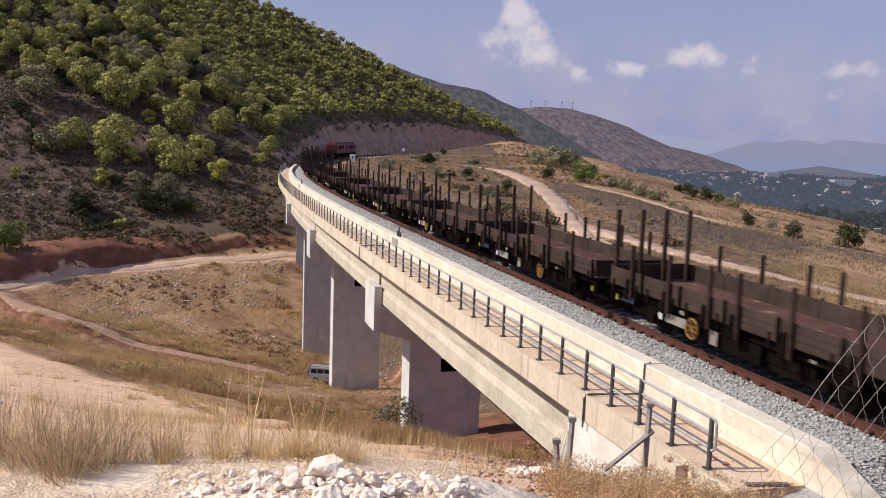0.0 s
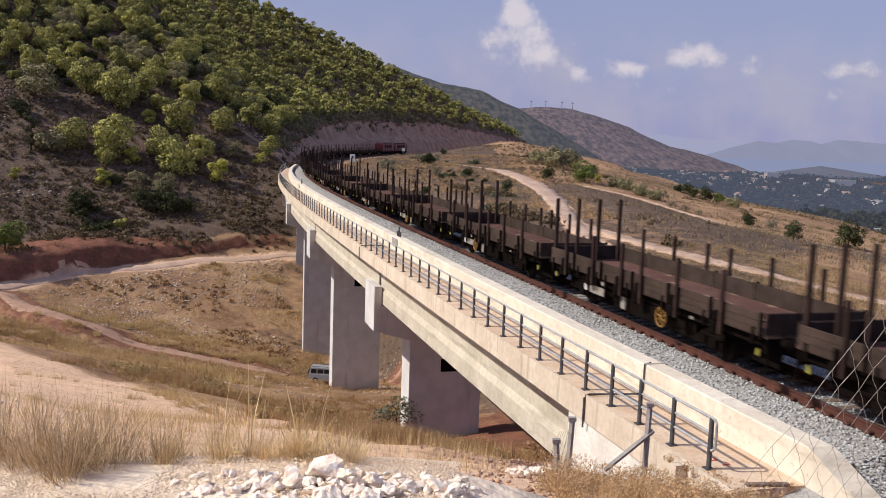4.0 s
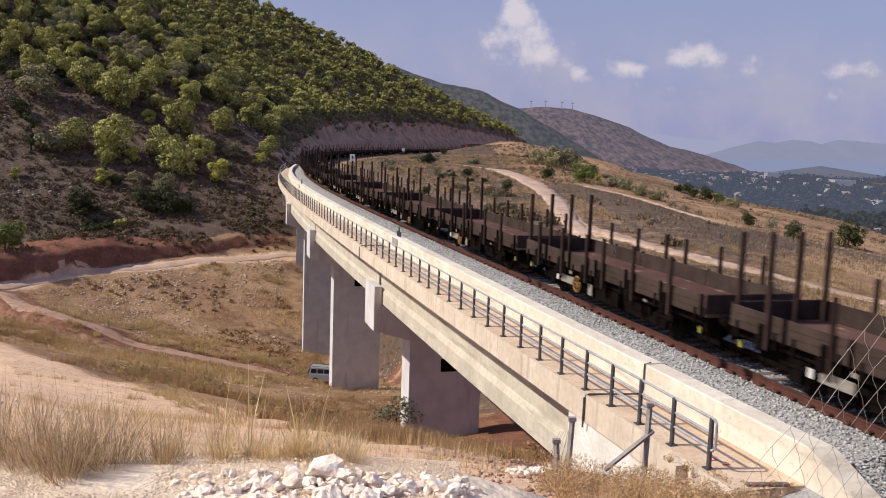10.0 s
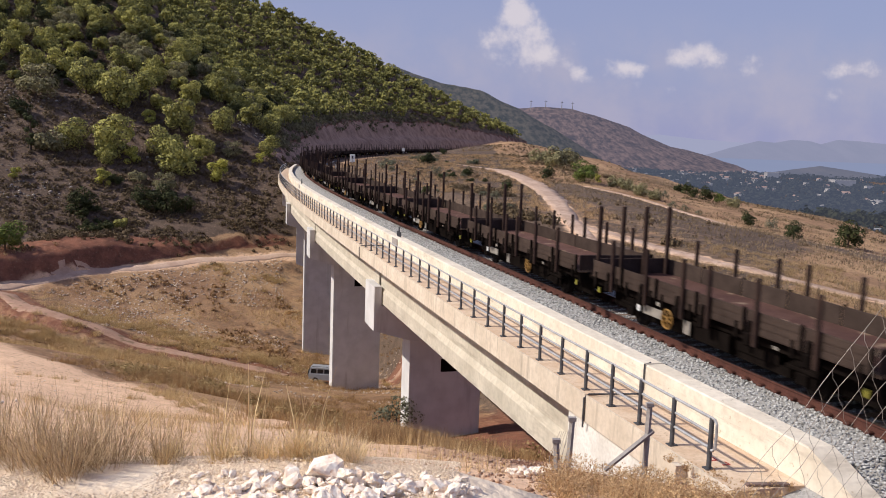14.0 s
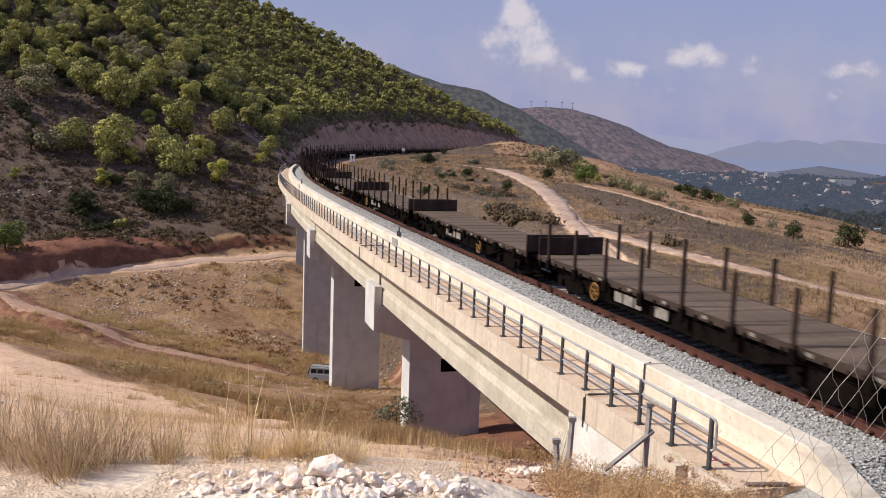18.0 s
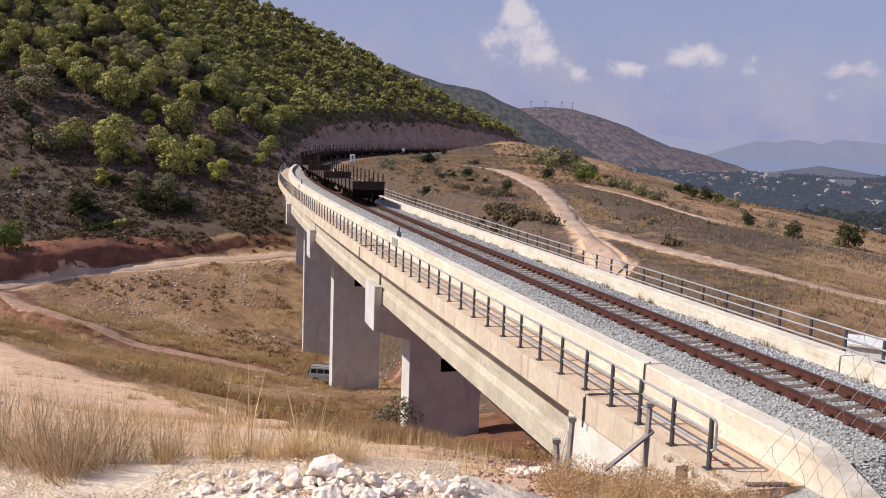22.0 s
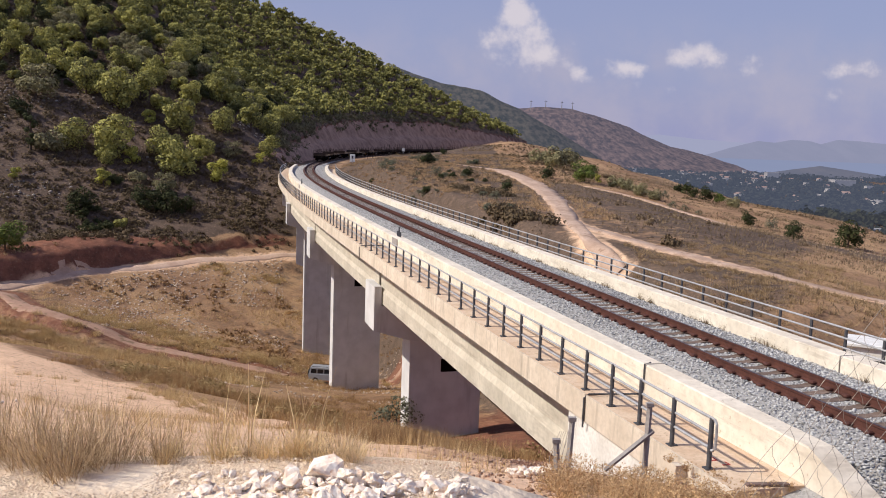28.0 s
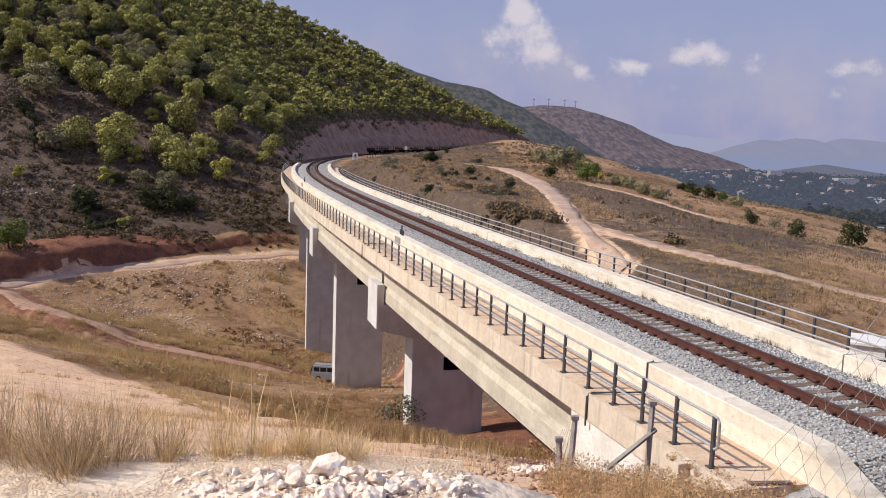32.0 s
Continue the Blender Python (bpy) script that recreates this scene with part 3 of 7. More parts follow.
def make_ground():
    xs = axis([(-4600, 600), (-1000, 80), (-360, 16), (-160, 3), (-80, 0.75), (-30, 0.6), (20, 1.0), (50, 1.5), (100, 3), (190, 12), (420, 60), (1200, 300), (4600, 1)])
    ys = axis([(-900, 120), (-180, 20), (-20, 2), (-4, 0.5), (30, 0.8), (90, 0.75), (140, 1.0), (180, 1.3), (330, 1.7), (480, 8), (640, 40), (1200, 200), (4800, 1)])
    gx, gy = np.meshgrid(xs, ys)
    gz = ground_height(gx, gy)
    far = np.hypot(gx, gy)
    gz = np.where((gy > 1500), gz - 14 * smooth(1500, 2100, gy), gz)
    nx, ny = len(xs), len(ys)
    me = bpy.data.meshes.new("ground")
    idx = np.arange(nx * ny).reshape(ny, nx)
    quads = np.stack([idx[:-1, :-1], idx[:-1, 1:], idx[1:, 1:], idx[1:, :-1]], -1).reshape(-1, 4)
    me.vertices.add(nx * ny)
    me.vertices.foreach_set("co", np.stack([gx, gy, gz], -1).astype(np.float32).ravel())
    me.loops.add(len(quads) * 4)
    me.loops.foreach_set("vertex_index", quads.astype(np.int32).ravel())
    me.polygons.add(len(quads))
    me.polygons.foreach_set("loop_start", np.arange(0, len(quads) * 4, 4, dtype=np.int32))
    me.polygons.foreach_set("loop_total", np.full(len(quads), 4, np.int32))
    me.polygons.foreach_set("use_smooth", np.ones(len(quads), bool))
    me.update(calc_edges=True)
    # zones: bare soil, dark scrub, stones; alpha falls where the earth is red
    _, s, d, uphill = shape_parts(gx, gy)
    out = -d
    r = road_distance(gx, gy, ROADS)
    run, rel = above_road(gx, gy, uphill)
    lefts = smooth(6.0, 1.0, d)
    bare = 0.42 * smooth(2.6, 1.0, road_distance(gx, gy, ['upper', 'lower']) + 1.5 * fbm(gx, gy, 4.0, 3, 94))
    bare = np.maximum(bare, 0.6 * smooth(1.8, 1.0, r))
    bare = np.maximum(bare, 0.95 * smooth(4, -6, s - (38 + 1.15 * np.clip(out - 10, 0, 22))) * smooth(30, 14, np.abs(out - 26)) * lefts)
    bare = np.maximum(bare, 0.9 * smooth(11, 7, far))
    scrub = smooth(3.0, 5.5, rel) * lefts * (1.0 - 0.42 * smooth(35, 75, uphill))
    scrub = np.maximum(scrub, (0.08 + 0.7 * fbm(gx, gy, 18.0, 3, 97)) * smooth(-46, -30, uphill) * smooth(2, -2, uphill) * lefts * smooth(50, 62, s))
    scrub = np.maximum(scrub, 0.37 * smooth(20, 40, d) * smooth(150, 90, far))
    bearing = gx / np.maximum(gy, 1.0)
    spur = 0.62 + 0.6 * fbm(gx, gy, 45.0, 3, 95) + 0.25 * smooth(0.15, 0.06, bearing) - 0.36 * smooth(0.22, 0.34, bearing)
    above_path = gy - np.interp(gx, [14, 25, 29, 32.5, 35.6, 38.5, 42.5, 51, 80], [140, 131, 125, 115, 106, 101, 99, 100, 104])
    field = 0.72 + 0.35 * fbm(gx, gy, 16.0, 3, 96) - 0.5 * smooth(0.36, 0.46, bearing) * smooth(0.0, 0.25, fbm(gx, gy * 2.4, 24.0, 2, 98) + 0.1)
    field = field + (0.22 + 0.5 * fbm(gx, gy, 26.0, 3, 99) - field) * smooth(-2.0, 2.0, above_path)
    spur = spur + (field - spur) * smooth(12, 16, gx)
    scrub = scrub + (spur - scrub) * smooth(2.0, 8.0, d) * smooth(34, 46, far)
    scrub = np.maximum(scrub, smooth(200, 330, far) * (d > 0) * (gx > 60) * 0.8)
    cutting = (s > 168) & (out > 4) & (gz - rail_z(s) < np.interp(s, [175, 300, 400, 450, 520], [2, 11.5, 13.5, 10.5, 6]))
    red = np.maximum(np.where(cutting, 1.0, 0), 0.80 * smooth(1.4, 2.2, rel) * smooth(3, -1, rel - np.interp(run, [-30, -6, 1, 8, 12, 20, 36], [6, 7, 10, 14, 9, 5, 3]) + 6.0 * fbm(gx, gy, 9.0, 3, 93)) * lefts * (s < 170))
    red = np.maximum(red, 0.62 * smooth(14, 8, np.abs(d)) * smooth(-6, 2, s) * smooth(60, 44, s))
    red = np.maximum(red, 0.8 * smooth(-4, 0, d) * smooth(12, 8, d) * smooth(8, 14, s) * smooth(50, 42, s))
    red = np.maximum(red, 0.6 * smooth(5, 2.5, road_distance(gx, gy, ["lower"])))
    rock = np.where(s > 60, 0.25 + (0.9 * smooth(-40, -12, uphill) * smooth(90, 30, uphill) - 0.25) * lefts, 0.25)
    rock = np.where((d > 5) & (far > 80), 0.15, rock)
    rock = rock * (1 - smooth(1.0, 2.0, rel) * smooth(14, 9, rel))
    chalky = smooth(5.4, 4.4, far)
    col = np.stack([bare, scrub, rock, (1 - red) * (1 - chalky) + 1.5 * chalky], -1).astype(np.float32)
    attr = me.color_attributes.new("zones", "FLOAT_COLOR", "POINT")
    attr.data.foreach_set("color", np.clip(col, 0, 1.5).ravel())
    me.materials.append(ground_material())
    return tagged(new("ground", me), "dry hillside with brown grass, red earth and pale stones", "ground", kind="structure")


make_ground()

# ================= the bridge =================
SPAN, FIRST_JOINT, SPANS = 30.3, 12.8, 5
BRIDGE_END = FIRST_JOINT + SPAN * SPANS


def make_bridge():
    bridge = thing("railway_bridge", "long curved concrete railway viaduct with pale parapets", "bridge")
    for k in range(-1, SPANS):
        a = FIRST_JOINT + SPAN * k + 0.03 if k >= 0 else 6.6
        b = FIRST_JOINT + SPAN * (k + 1) - 0.03
        for side in (-1, 1):
            flip = (lambda o: o) if side < 0 else (lambda o: [(-d, z) for d, z in reversed(o)])
            part("walkway_slab", Shape().sweep(flip([(-4.80, -1.34), (-3.26, -1.34), (-3.26, -0.69), (-4.78, -0.69), (-4.80, -0.71)]), a, b), WALKWAY, bridge)
            part("edge_beam", Shape().sweep(flip([(-4.84, -1.36), (-4.80, -1.36), (-4.80, -0.67), (-4.84, -0.67)]), a, b), CONCRETE, bridge, "cast concrete edge beam")
            part("ballast_wall", Shape().sweep(flip([(-3.25, -1.3), (-2.70, -1.3), (-2.70, 0.03), (-2.73, 0.05), (-3.22, 0.05), (-3.25, 0.02)]), a, b), CONCRETE_PALE, bridge, "pale concrete ballast wall")
        if k >= 0:
            part("deck_slab", Shape().sweep([(-3.24, -1.33), (3.24, -1.33), (3.24, -0.95), (-3.24, -0.95)], a, b), CONCRETE_GREY, bridge)
            for side in (-1, 1):
                o = [(-3.62, -3.9), (-2.75, -3.9), (-2.75, -3.5), (-3.0, -3.1), (-3.0, -1.35), (-3.60, -1.35), (-3.60, -2.95), (-3.72, -3.2), (-3.72, -3.86)]
                if side > 0:
                    o = [(-d, z) for d, z in reversed(o)]
                part("girder", Shape().sweep(o, a + 0.25, b - 0.25), GIRDER, bridge, "deep precast concrete girder")
            for c in (-1.1, 1.1):
                part("girder", Shape().sweep([(c - 0.4, -3.9), (c + 0.4, -3.9), (c + 0.25, -1.35), (c - 0.25, -1.35)], a + 0.25, b - 0.25), GIRDER, bridge)
    for side in (-1, 1):
        ramp = Shape()
        e = side * np.array([3.25, 2.70])
        v = [on_line(s, d, z) for s, zt in ((6.6, 0.05), (5.6, -0.35), (4.3, -0.85)) for d in e for z in (-1.6, zt)]
        ramp.add(v, [(0, 1, 3, 2), (8, 10, 11, 9), (1, 5, 7, 3), (5, 9, 11, 7), (0, 4, 5, 1), (4, 8, 9, 5), (2, 3, 7, 6), (6, 7, 11, 10), (0, 2, 6, 4), (4, 6, 10, 8)])
        part("wall_end", ramp, CONCRETE_PALE, bridge, "sloping rough end of the ballast wall")
    part("wing_wall", Shape().sweep([(-4.76, -5.5), (-4.3, -5.5), (-4.3, -1.38), (-4.76, -1.38)], 6.8, 13.9), WHITEWASH, bridge, "whitewashed wing wall")
    for k in range(1, SPANS):
        make_pier(bridge, FIRST_JOINT + SPAN * k)
    # abutments
    for s, way in ((FIRST_JOINT, -1), (BRIDGE_END, 1)):
        far = s + way * 9
        lo, hi = min(s, far), max(s, far)
        part("abutment", Shape().sweep([(-3.45, -7.5), (3.45, -7.5), (3.45, -1.36), (-3.45, -1.36)], lo + 0.1, hi), WHITEWASH if way < 0 else CONCRETE_GREY, bridge, "whitewashed abutment wall" if way < 0 else "")
    return bridge


def make_pier(bridge, s):
    m = line_pose(s)
    foot = float(min(ground_height(np.array([on_line(s, d, 0)[0] for d in (-2, 2.5)]), np.array([on_line(s, d, 0)[1] for d in (-2, 2.5)])))) - 1.5 - float(rail_z(s))
    pier = part("pier", Shape().box(-1.95, 2.45, -1.05, 0.85, foot, -6.0, m), CONCRETE_GREY, bridge, "tall grey concrete wall pier")
    cap = Shape().prism([(-4.2, -5.42), (-1.95, -6.05), (2.45, -6.05), (4.6, -5.42), (4.6, -3.98), (-4.2, -3.98)], -1.35, 1.35, m)
    cap.box(-4.2, -3.78, -1.35, 1.35, -3.985, -2.85, m).box(4.15, 4.6, -1.35, 1.35, -3.985, -2.85, m)
    part("pier_cap", cap, CONCRETE_GREY, pier, "hammerhead cap")
    # no hole is cut: a flat black plate paints the shade inside an opening
    part("recess_shade", Shape().box(-0.05, 1.2, -1.06, -1.02, -8.05, -7.25, m), UNDERFRAME, pier, "flat black plate painted in as a shaded opening")


def make_railing(side):
    rail = thing("bridge_railing", "galvanised tube railing with dark posts along the walkway", "railing", "railings of the bridge")
    d, pitch, first = side * 4.61, 1.5386, 24.07
    posts = []
    k0, k1 = -90, 12
    for k in range(k0, k1):
        # stations along the rail's own line
        s = first - k * pitch
        if s < 13.0 or s > BRIDGE_END:
            continue
        posts.append(s)
    posts += [11.88, 10.5, 9.1, 7.72]
    posts = sorted(posts)
    shape = Shape()
    shape.box(-0.035, 0.035, -0.05, 0.05, -0.69, 0.34, bevel=0.015)
    shape.box(-0.09, 0.09, -0.09, 0.09, -0.69, -0.665)
    me = shape.mesh("post", POST_STEEL)
    for s in posts:
        ob = part("post", me, None, rail)
        ob.matrix_world = line_pose(s, d)
    for z in (0.32, 0.02, -0.28):
        ss = np.arange(posts[0], posts[-1] + 0.1, 3.0)
        part("tube", Shape().rod([tuple(on_line(s, d + side * -0.02, z)) for s in ss], 0.032, 8), GALVANISED, rail)
    # the bent tube that closes the end
    e = posts[0]
    loop = [(e, 0.34), (e - 0.10, 0.33), (e - 0.17, 0.26), (e - 0.18, 0.0), (e - 0.17, -0.24), (e - 0.10, -0.29), (e, -0.30)]
    part("end_loop", Shape().rod([tuple(on_line(s, d, z)) for s, z in loop], 0.028, 8), GALVANISED, rail)
    return rail


def make_track():
    track = thing("railway_track", "single ballasted track with rusty rails on concrete sleepers", "railway track", kind="structure")
    for side in (-1, 1):
        c = side * 0.7525
        web = [(c - 0.09, -0.225), (c + 0.09, -0.225), (c + 0.09, -0.20), (c + 0.015, -0.175), (c + 0.015, -0.065), (c + 0.04, -0.045), (c + 0.04, -0.004), (c - 0.04, -0.004), (c - 0.04, -0.045), (c - 0.015, -0.065), (c - 0.015, -0.175), (c - 0.09, -0.20)]
        part("rail", Shape().sweep(web, -300, 520, 3.0), RAIL_STEEL, track, "rusty steel rail")
        part("rail_head", Shape().sweep([(c - 0.03, -0.004), (c + 0.03, -0.004), (c + 0.03, 0.0), (c - 0.03, 0.0)], -300, 520, 3.0), RAIL_TOP, track, "worn running surface")
    bed = Shape().sweep([(-2.7, -1.0), (2.7, -1.0), (2.7, -0.42), (1.5, -0.215), (0.95, -0.205), (0.8, -0.26), (0, -0.265), (-0.8, -0.26), (-0.95, -0.205), (-1.5, -0.215), (-2.7, -0.42)], 6.6, BRIDGE_END + 6, 1.0)
    part("ballast_bed", bed, BALLAST, track, "grey crushed-stone ballast")
    bed = Shape().sweep([(-4.2, -1.2), (4.2, -1.2), (3.9, -0.9), (1.75, -0.30), (0, -0.28), (-1.75, -0.30), (-3.9, -0.9)], -300, 6.6, 3.0)
    bed.sweep([(-3.4, -1.2), (3.4, -1.2), (3.2, -0.8), (1.75, -0.30), (0, -0.28), (-1.75, -0.30), (-3.2, -0.8)], BRIDGE_END + 6, 520, 3.0)
    part("ballast_bed", bed, BALLAST, track)
    # sleepers with their rail fastenings; past the near stretch they are one joined part
    sleeper = Shape().prism([(-1.3, -0.42), (1.3, -0.42), (1.28, -0.245), (0.95, -0.222), (0.55, -0.222), (0.35, -0.255), (-0.35, -0.255), (-0.55, -0.222), (-0.95, -0.222), (-1.28, -0.245)], -0.13, 0.13)
    me = sleeper.mesh("sleeper", SLEEPER)
    clips = Shape()
    for c in (-0.7525, 0.7525):
        for e in (-0.14, 0.14):
            clips.box(c + e - 0.09, c + e + 0.09, -0.085, 0.085, -0.225, -0.135, bevel=0.03)
    clip_mesh = clips.mesh("fastening", RAIL_STEEL)
    rest = Shape()
    for i in range(-40, 560):
        s = 2.3 + 0.6 * i
        if 0 <= i < 260:
            ob = part("sleeper", me, None, track)
            ob.matrix_world = line_pose(s)
            part("fastening", clip_mesh, None, ob)
        elif s > -15 and s < 330:
            m = line_pose(s)
            rest.box(-1.28, 1.28, -0.13, 0.13, -0.42, -0.23, m)
            for c in (-0.87, -0.63, 0.63, 0.87):
                rest.box(c - 0.07, c + 0.07, -0.075, 0.075, -0.22, -0.14, m)
    far = part("far_sleepers", rest, SLEEPER, track)
    far["kind"] = "stuff"
    return track


make_bridge()
make_railing(-1)
make_railing(1)
make_track()

# ================= the train =================
SPEED_T = [0, 4, 8, 12, 16, 20, 24, 32]
SPEED_V = [18.38, 18.68, 18.97, 19.27, 19.63, 20.04, 20.41, 21.16]
_tt = np.arange(-0.5, 33.0, 0.01)
_vv = np.interp(_tt, SPEED_T, SPEED_V)
_run = np.concatenate([[0], np.cumsum((_vv[1:] + _vv[:-1]) / 2 * 0.01)])


def travel(t):
    """Metres that the train has gone since 19.6 s."""
    return float(np.interp(t, _tt, _run) - np.interp(19.6, _tt, _run))


LAST_END = 18.0            # the last wagon's tail end along the line at 19.6 s
WHEEL_R = 0.46


def wheelset(parent, y):
    w = part("wheelset", Shape().rod([(-0.9, 0, 0), (0.9, 0, 0)], 0.08, 8), WHEEL_STEEL, parent)
    w.location = (0, y, WHEEL_R)
    for side in (-1, 1):
        x0 = side * 0.685
        prof = [(0.10, x0), (0.30, x0 + side * 0.02), (0.40, x0), (0.485, x0 - side * 0.03), (0.46, x0 + side * 0.0), (0.455, x0 + side * 0.11), (0.39, x0 + side * 0.115), (0.34, x0 + side * 0.07), (0.16, x0 + side * 0.06), (0.12, x0 + side * 0.13)]
        part("wheel", Shape().lathe(prof, 20), WHEEL_STEEL, w)
    return w


def brake_wheel(wagon, x, y, z, r=0.27):
    """A painted handwheel with four spokes, flat against the wagon's side."""
    n = 18
    ring = [(x, y + r * math.cos(2 * math.pi * k / n), z + r * math.sin(2 * math.pi * k / n)) for k in range(n + 1)]
    hand = Shape().rod(ring, 0.028, 6)
    for k in range(4):
        a = math.pi * (k / 4 + 0.1)
        hand.rod([(x, y - r * math.cos(a), z - r * math.sin(a)), (x, y + r * math.cos(a), z + r * math.sin(a))], 0.018, 5)
    wheel = part("brake_wheel", hand, YELLOW, wagon, "ochre painted handbrake wheel")
    part("spindle", Shape().rod([(x, y, z), (x * 0.7, y, z)], 0.035, 6), UNDERFRAME, wheel)


def buffers(wagon, half):
    for end in (-1, 1):
        for x in (-0.875, 0.875):
            b = Shape().lathe([(0.11, 0), (0.11, 0.26), (0.07, 0.26), (0.07, 0.46), (0.22, 0.47), (0.23, 0.51), (0.15, 0.53)], 14,
                              Matrix.Translation((x, end * half, 1.05)) @ Matrix.Rotation(end * math.pi / 2, 4, "Z"))
            part("buffer", b, UNDERFRAME, wagon)
        part("coupling", Shape().box(-0.05, 0.05, min(end * half, end * (half + 0.5)), max(end * half, end * (half + 0.5)), 0.85, 1.0, bevel=0.02), UNDERFRAME, wagon)
        part("air_hose", Shape().rod([(0.35, end * half, 0.95), (0.35, end * (half + 0.2), 0.75), (0.3, end * (half + 0.35), 0.45), (0.1, end * (half + 0.48), 0.5)], 0.035, 6), RUBBER, wagon)


def box2(x0, x1, y0, y1, z0, z1, bevel=0.0):
    return Shape().box(min(x0, x1), max(x0, x1), min(y0, y1), max(y0, y1), z0, z1, bevel=bevel)


def make_short_wagon(wheel_y, card_y):
    """A two-axle wagon with low boards along its sides and stakes."""
    half = 6.39
    wagon = thing("stake_wagon", "dark brown two-axle flat wagon with side boards and stakes", "railway wagon", "wagons of the train")
    floor = Shape().box(-1.36, 1.36, -half, half, 1.16, 1.24)
    part("floor", floor, WAGON_FLOOR, wagon, "rust-brown plank floor")
    bays = 6
    bay = (2 * half - 0.16) / bays
    for x in (-1, 1):
        part("solebar", box2(x * 1.10, x * 1.18, -half, half, 0.88, 1.15, 0.02), UNDERFRAME, wagon)
        for k in range(bays):
            y0 = -half + 0.08 + k * bay
            flap = box2(x * 1.37, x * 1.41, y0 + 0.03, y0 + bay - 0.03, 1.17, 1.73, 0.012)
            for z in (1.27, 1.44, 1.61):
                flap.box(min(x * 1.41, x * 1.424), max(x * 1.41, x * 1.424), y0 + 0.12, y0 + bay - 0.12, z - 0.06, z + 0.06)
            fl = part("side_flap", flap, WAGON_SIDE, wagon)
            hinge = box2(x * 1.41, x * 1.49, y0 - 0.05, y0 + 0.05, 1.12, 1.78, 0.02)
            for e in (0.32, bay - 0.32):
                hinge.box(min(x * 1.38, x * 1.46), max(x * 1.38, x * 1.46), y0 + e - 0.05, y0 + e + 0.05, 0.95, 1.36, bevel=0.01)
            part("hinge", hinge, UNDERFRAME, fl)
        for y in (-4.75, -2.62, -0.62, 0.62, 2.62, 4.75):
            st = Shape().box(-0.052, 0.052, -0.062, 0.062, 0.90, 2.55, Matrix.Translation((x * 1.50, y, 0)), bevel=0.02)
            stake = part("stake", st, STAKE_RUST, wagon)
            lock = box2(x * 1.42, x * 1.60, y + 0.12, y + 0.34, 0.88, 1.22, 0.04)
            lock.box(min(x * 1.44, x * 1.56), max(x * 1.44, x * 1.56), y + 0.14, y + 0.30, 1.2, 1.50, bevel=0.04)
            part("stake_lock", lock, UNDERFRAME, stake)
        part("brake_plate", box2(x * 1.31, x * 1.335, card_y - 1.25, card_y - 0.2, 0.60, 0.87, 0.01), PALE_PLATE, wagon, "dusty grey data panel")
        part("white_card", box2(x * 1.34, x * 1.352, card_y - 0.02, card_y + 0.16, 0.62, 0.84), CARD, wagon, "white card")
        part("tool_box", box2(x * 1.31, x * 1.345, card_y - 2.75, card_y - 2.45, 0.48, 0.86, 0.01), PALE_PLATE, wagon, "pale metal plate")
        for k, y in enumerate((-3.4, 1.9)):
            part("mark", box2(x * 1.425, x * 1.432, y, y + 0.16, 1.0, 1.08 + 0.03 * (k % 2)), PALE_PLATE, wagon, "small pale mark")
        for y in (-4.0, 4.0):
            sp = box2(x * 1.0, x * 1.2, y - 0.6, y + 0.6, 0.62, 0.72, 0.02)
            sp.box(min(x * 0.95, x * 1.22), max(x * 0.95, x * 1.22), y - 0.18, y + 0.18, 0.34, 0.62, bevel=0.03)
            for k in range(3):
                sp.box(min(x * 1.02, x * 1.14), max(x * 1.02, x * 1.14), y - 0.5 + 0.1 * k, y + 0.5 - 0.1 * k, 0.72 + 0.045 * k, 0.765 + 0.045 * k)
            for e in (-0.29, 0.29):
                sp.box(min(x * 1.08, x * 1.12), max(x * 1.08, x * 1.12), y + e - 0.05, y + e + 0.05, 0.30, 0.90)
            part("axle_box", sp, UNDERFRAME, wagon)
        # rigging boxed in solid, to darken the gap under the wagon
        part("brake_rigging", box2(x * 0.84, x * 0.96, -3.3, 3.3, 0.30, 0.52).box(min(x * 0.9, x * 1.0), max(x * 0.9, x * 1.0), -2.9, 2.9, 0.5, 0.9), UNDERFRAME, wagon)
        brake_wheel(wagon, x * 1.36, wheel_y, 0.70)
        # added black plate that hides lit ballast and keeps the underside dark
        part("shade_plate", box2(x * 0.60, x * 0.66, -half + 0.3, half - 0.3, 0.28, 0.95, 0.02), UNDERFRAME, wagon)
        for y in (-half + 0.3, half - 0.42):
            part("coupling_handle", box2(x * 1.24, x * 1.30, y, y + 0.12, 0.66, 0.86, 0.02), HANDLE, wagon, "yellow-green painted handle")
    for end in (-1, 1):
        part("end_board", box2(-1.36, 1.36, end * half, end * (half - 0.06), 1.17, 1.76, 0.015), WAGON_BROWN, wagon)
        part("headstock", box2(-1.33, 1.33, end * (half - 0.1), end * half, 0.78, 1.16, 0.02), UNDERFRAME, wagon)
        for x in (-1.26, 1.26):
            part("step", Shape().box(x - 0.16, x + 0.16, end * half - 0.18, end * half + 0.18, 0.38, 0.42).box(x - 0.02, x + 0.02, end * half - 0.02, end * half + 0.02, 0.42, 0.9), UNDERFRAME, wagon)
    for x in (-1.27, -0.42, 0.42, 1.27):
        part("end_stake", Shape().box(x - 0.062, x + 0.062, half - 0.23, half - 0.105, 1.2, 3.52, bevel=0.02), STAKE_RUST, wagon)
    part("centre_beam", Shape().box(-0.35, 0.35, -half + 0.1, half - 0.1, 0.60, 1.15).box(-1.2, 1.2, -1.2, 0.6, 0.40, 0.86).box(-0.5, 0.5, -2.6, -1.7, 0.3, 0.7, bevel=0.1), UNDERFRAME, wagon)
    buffers(wagon, half)
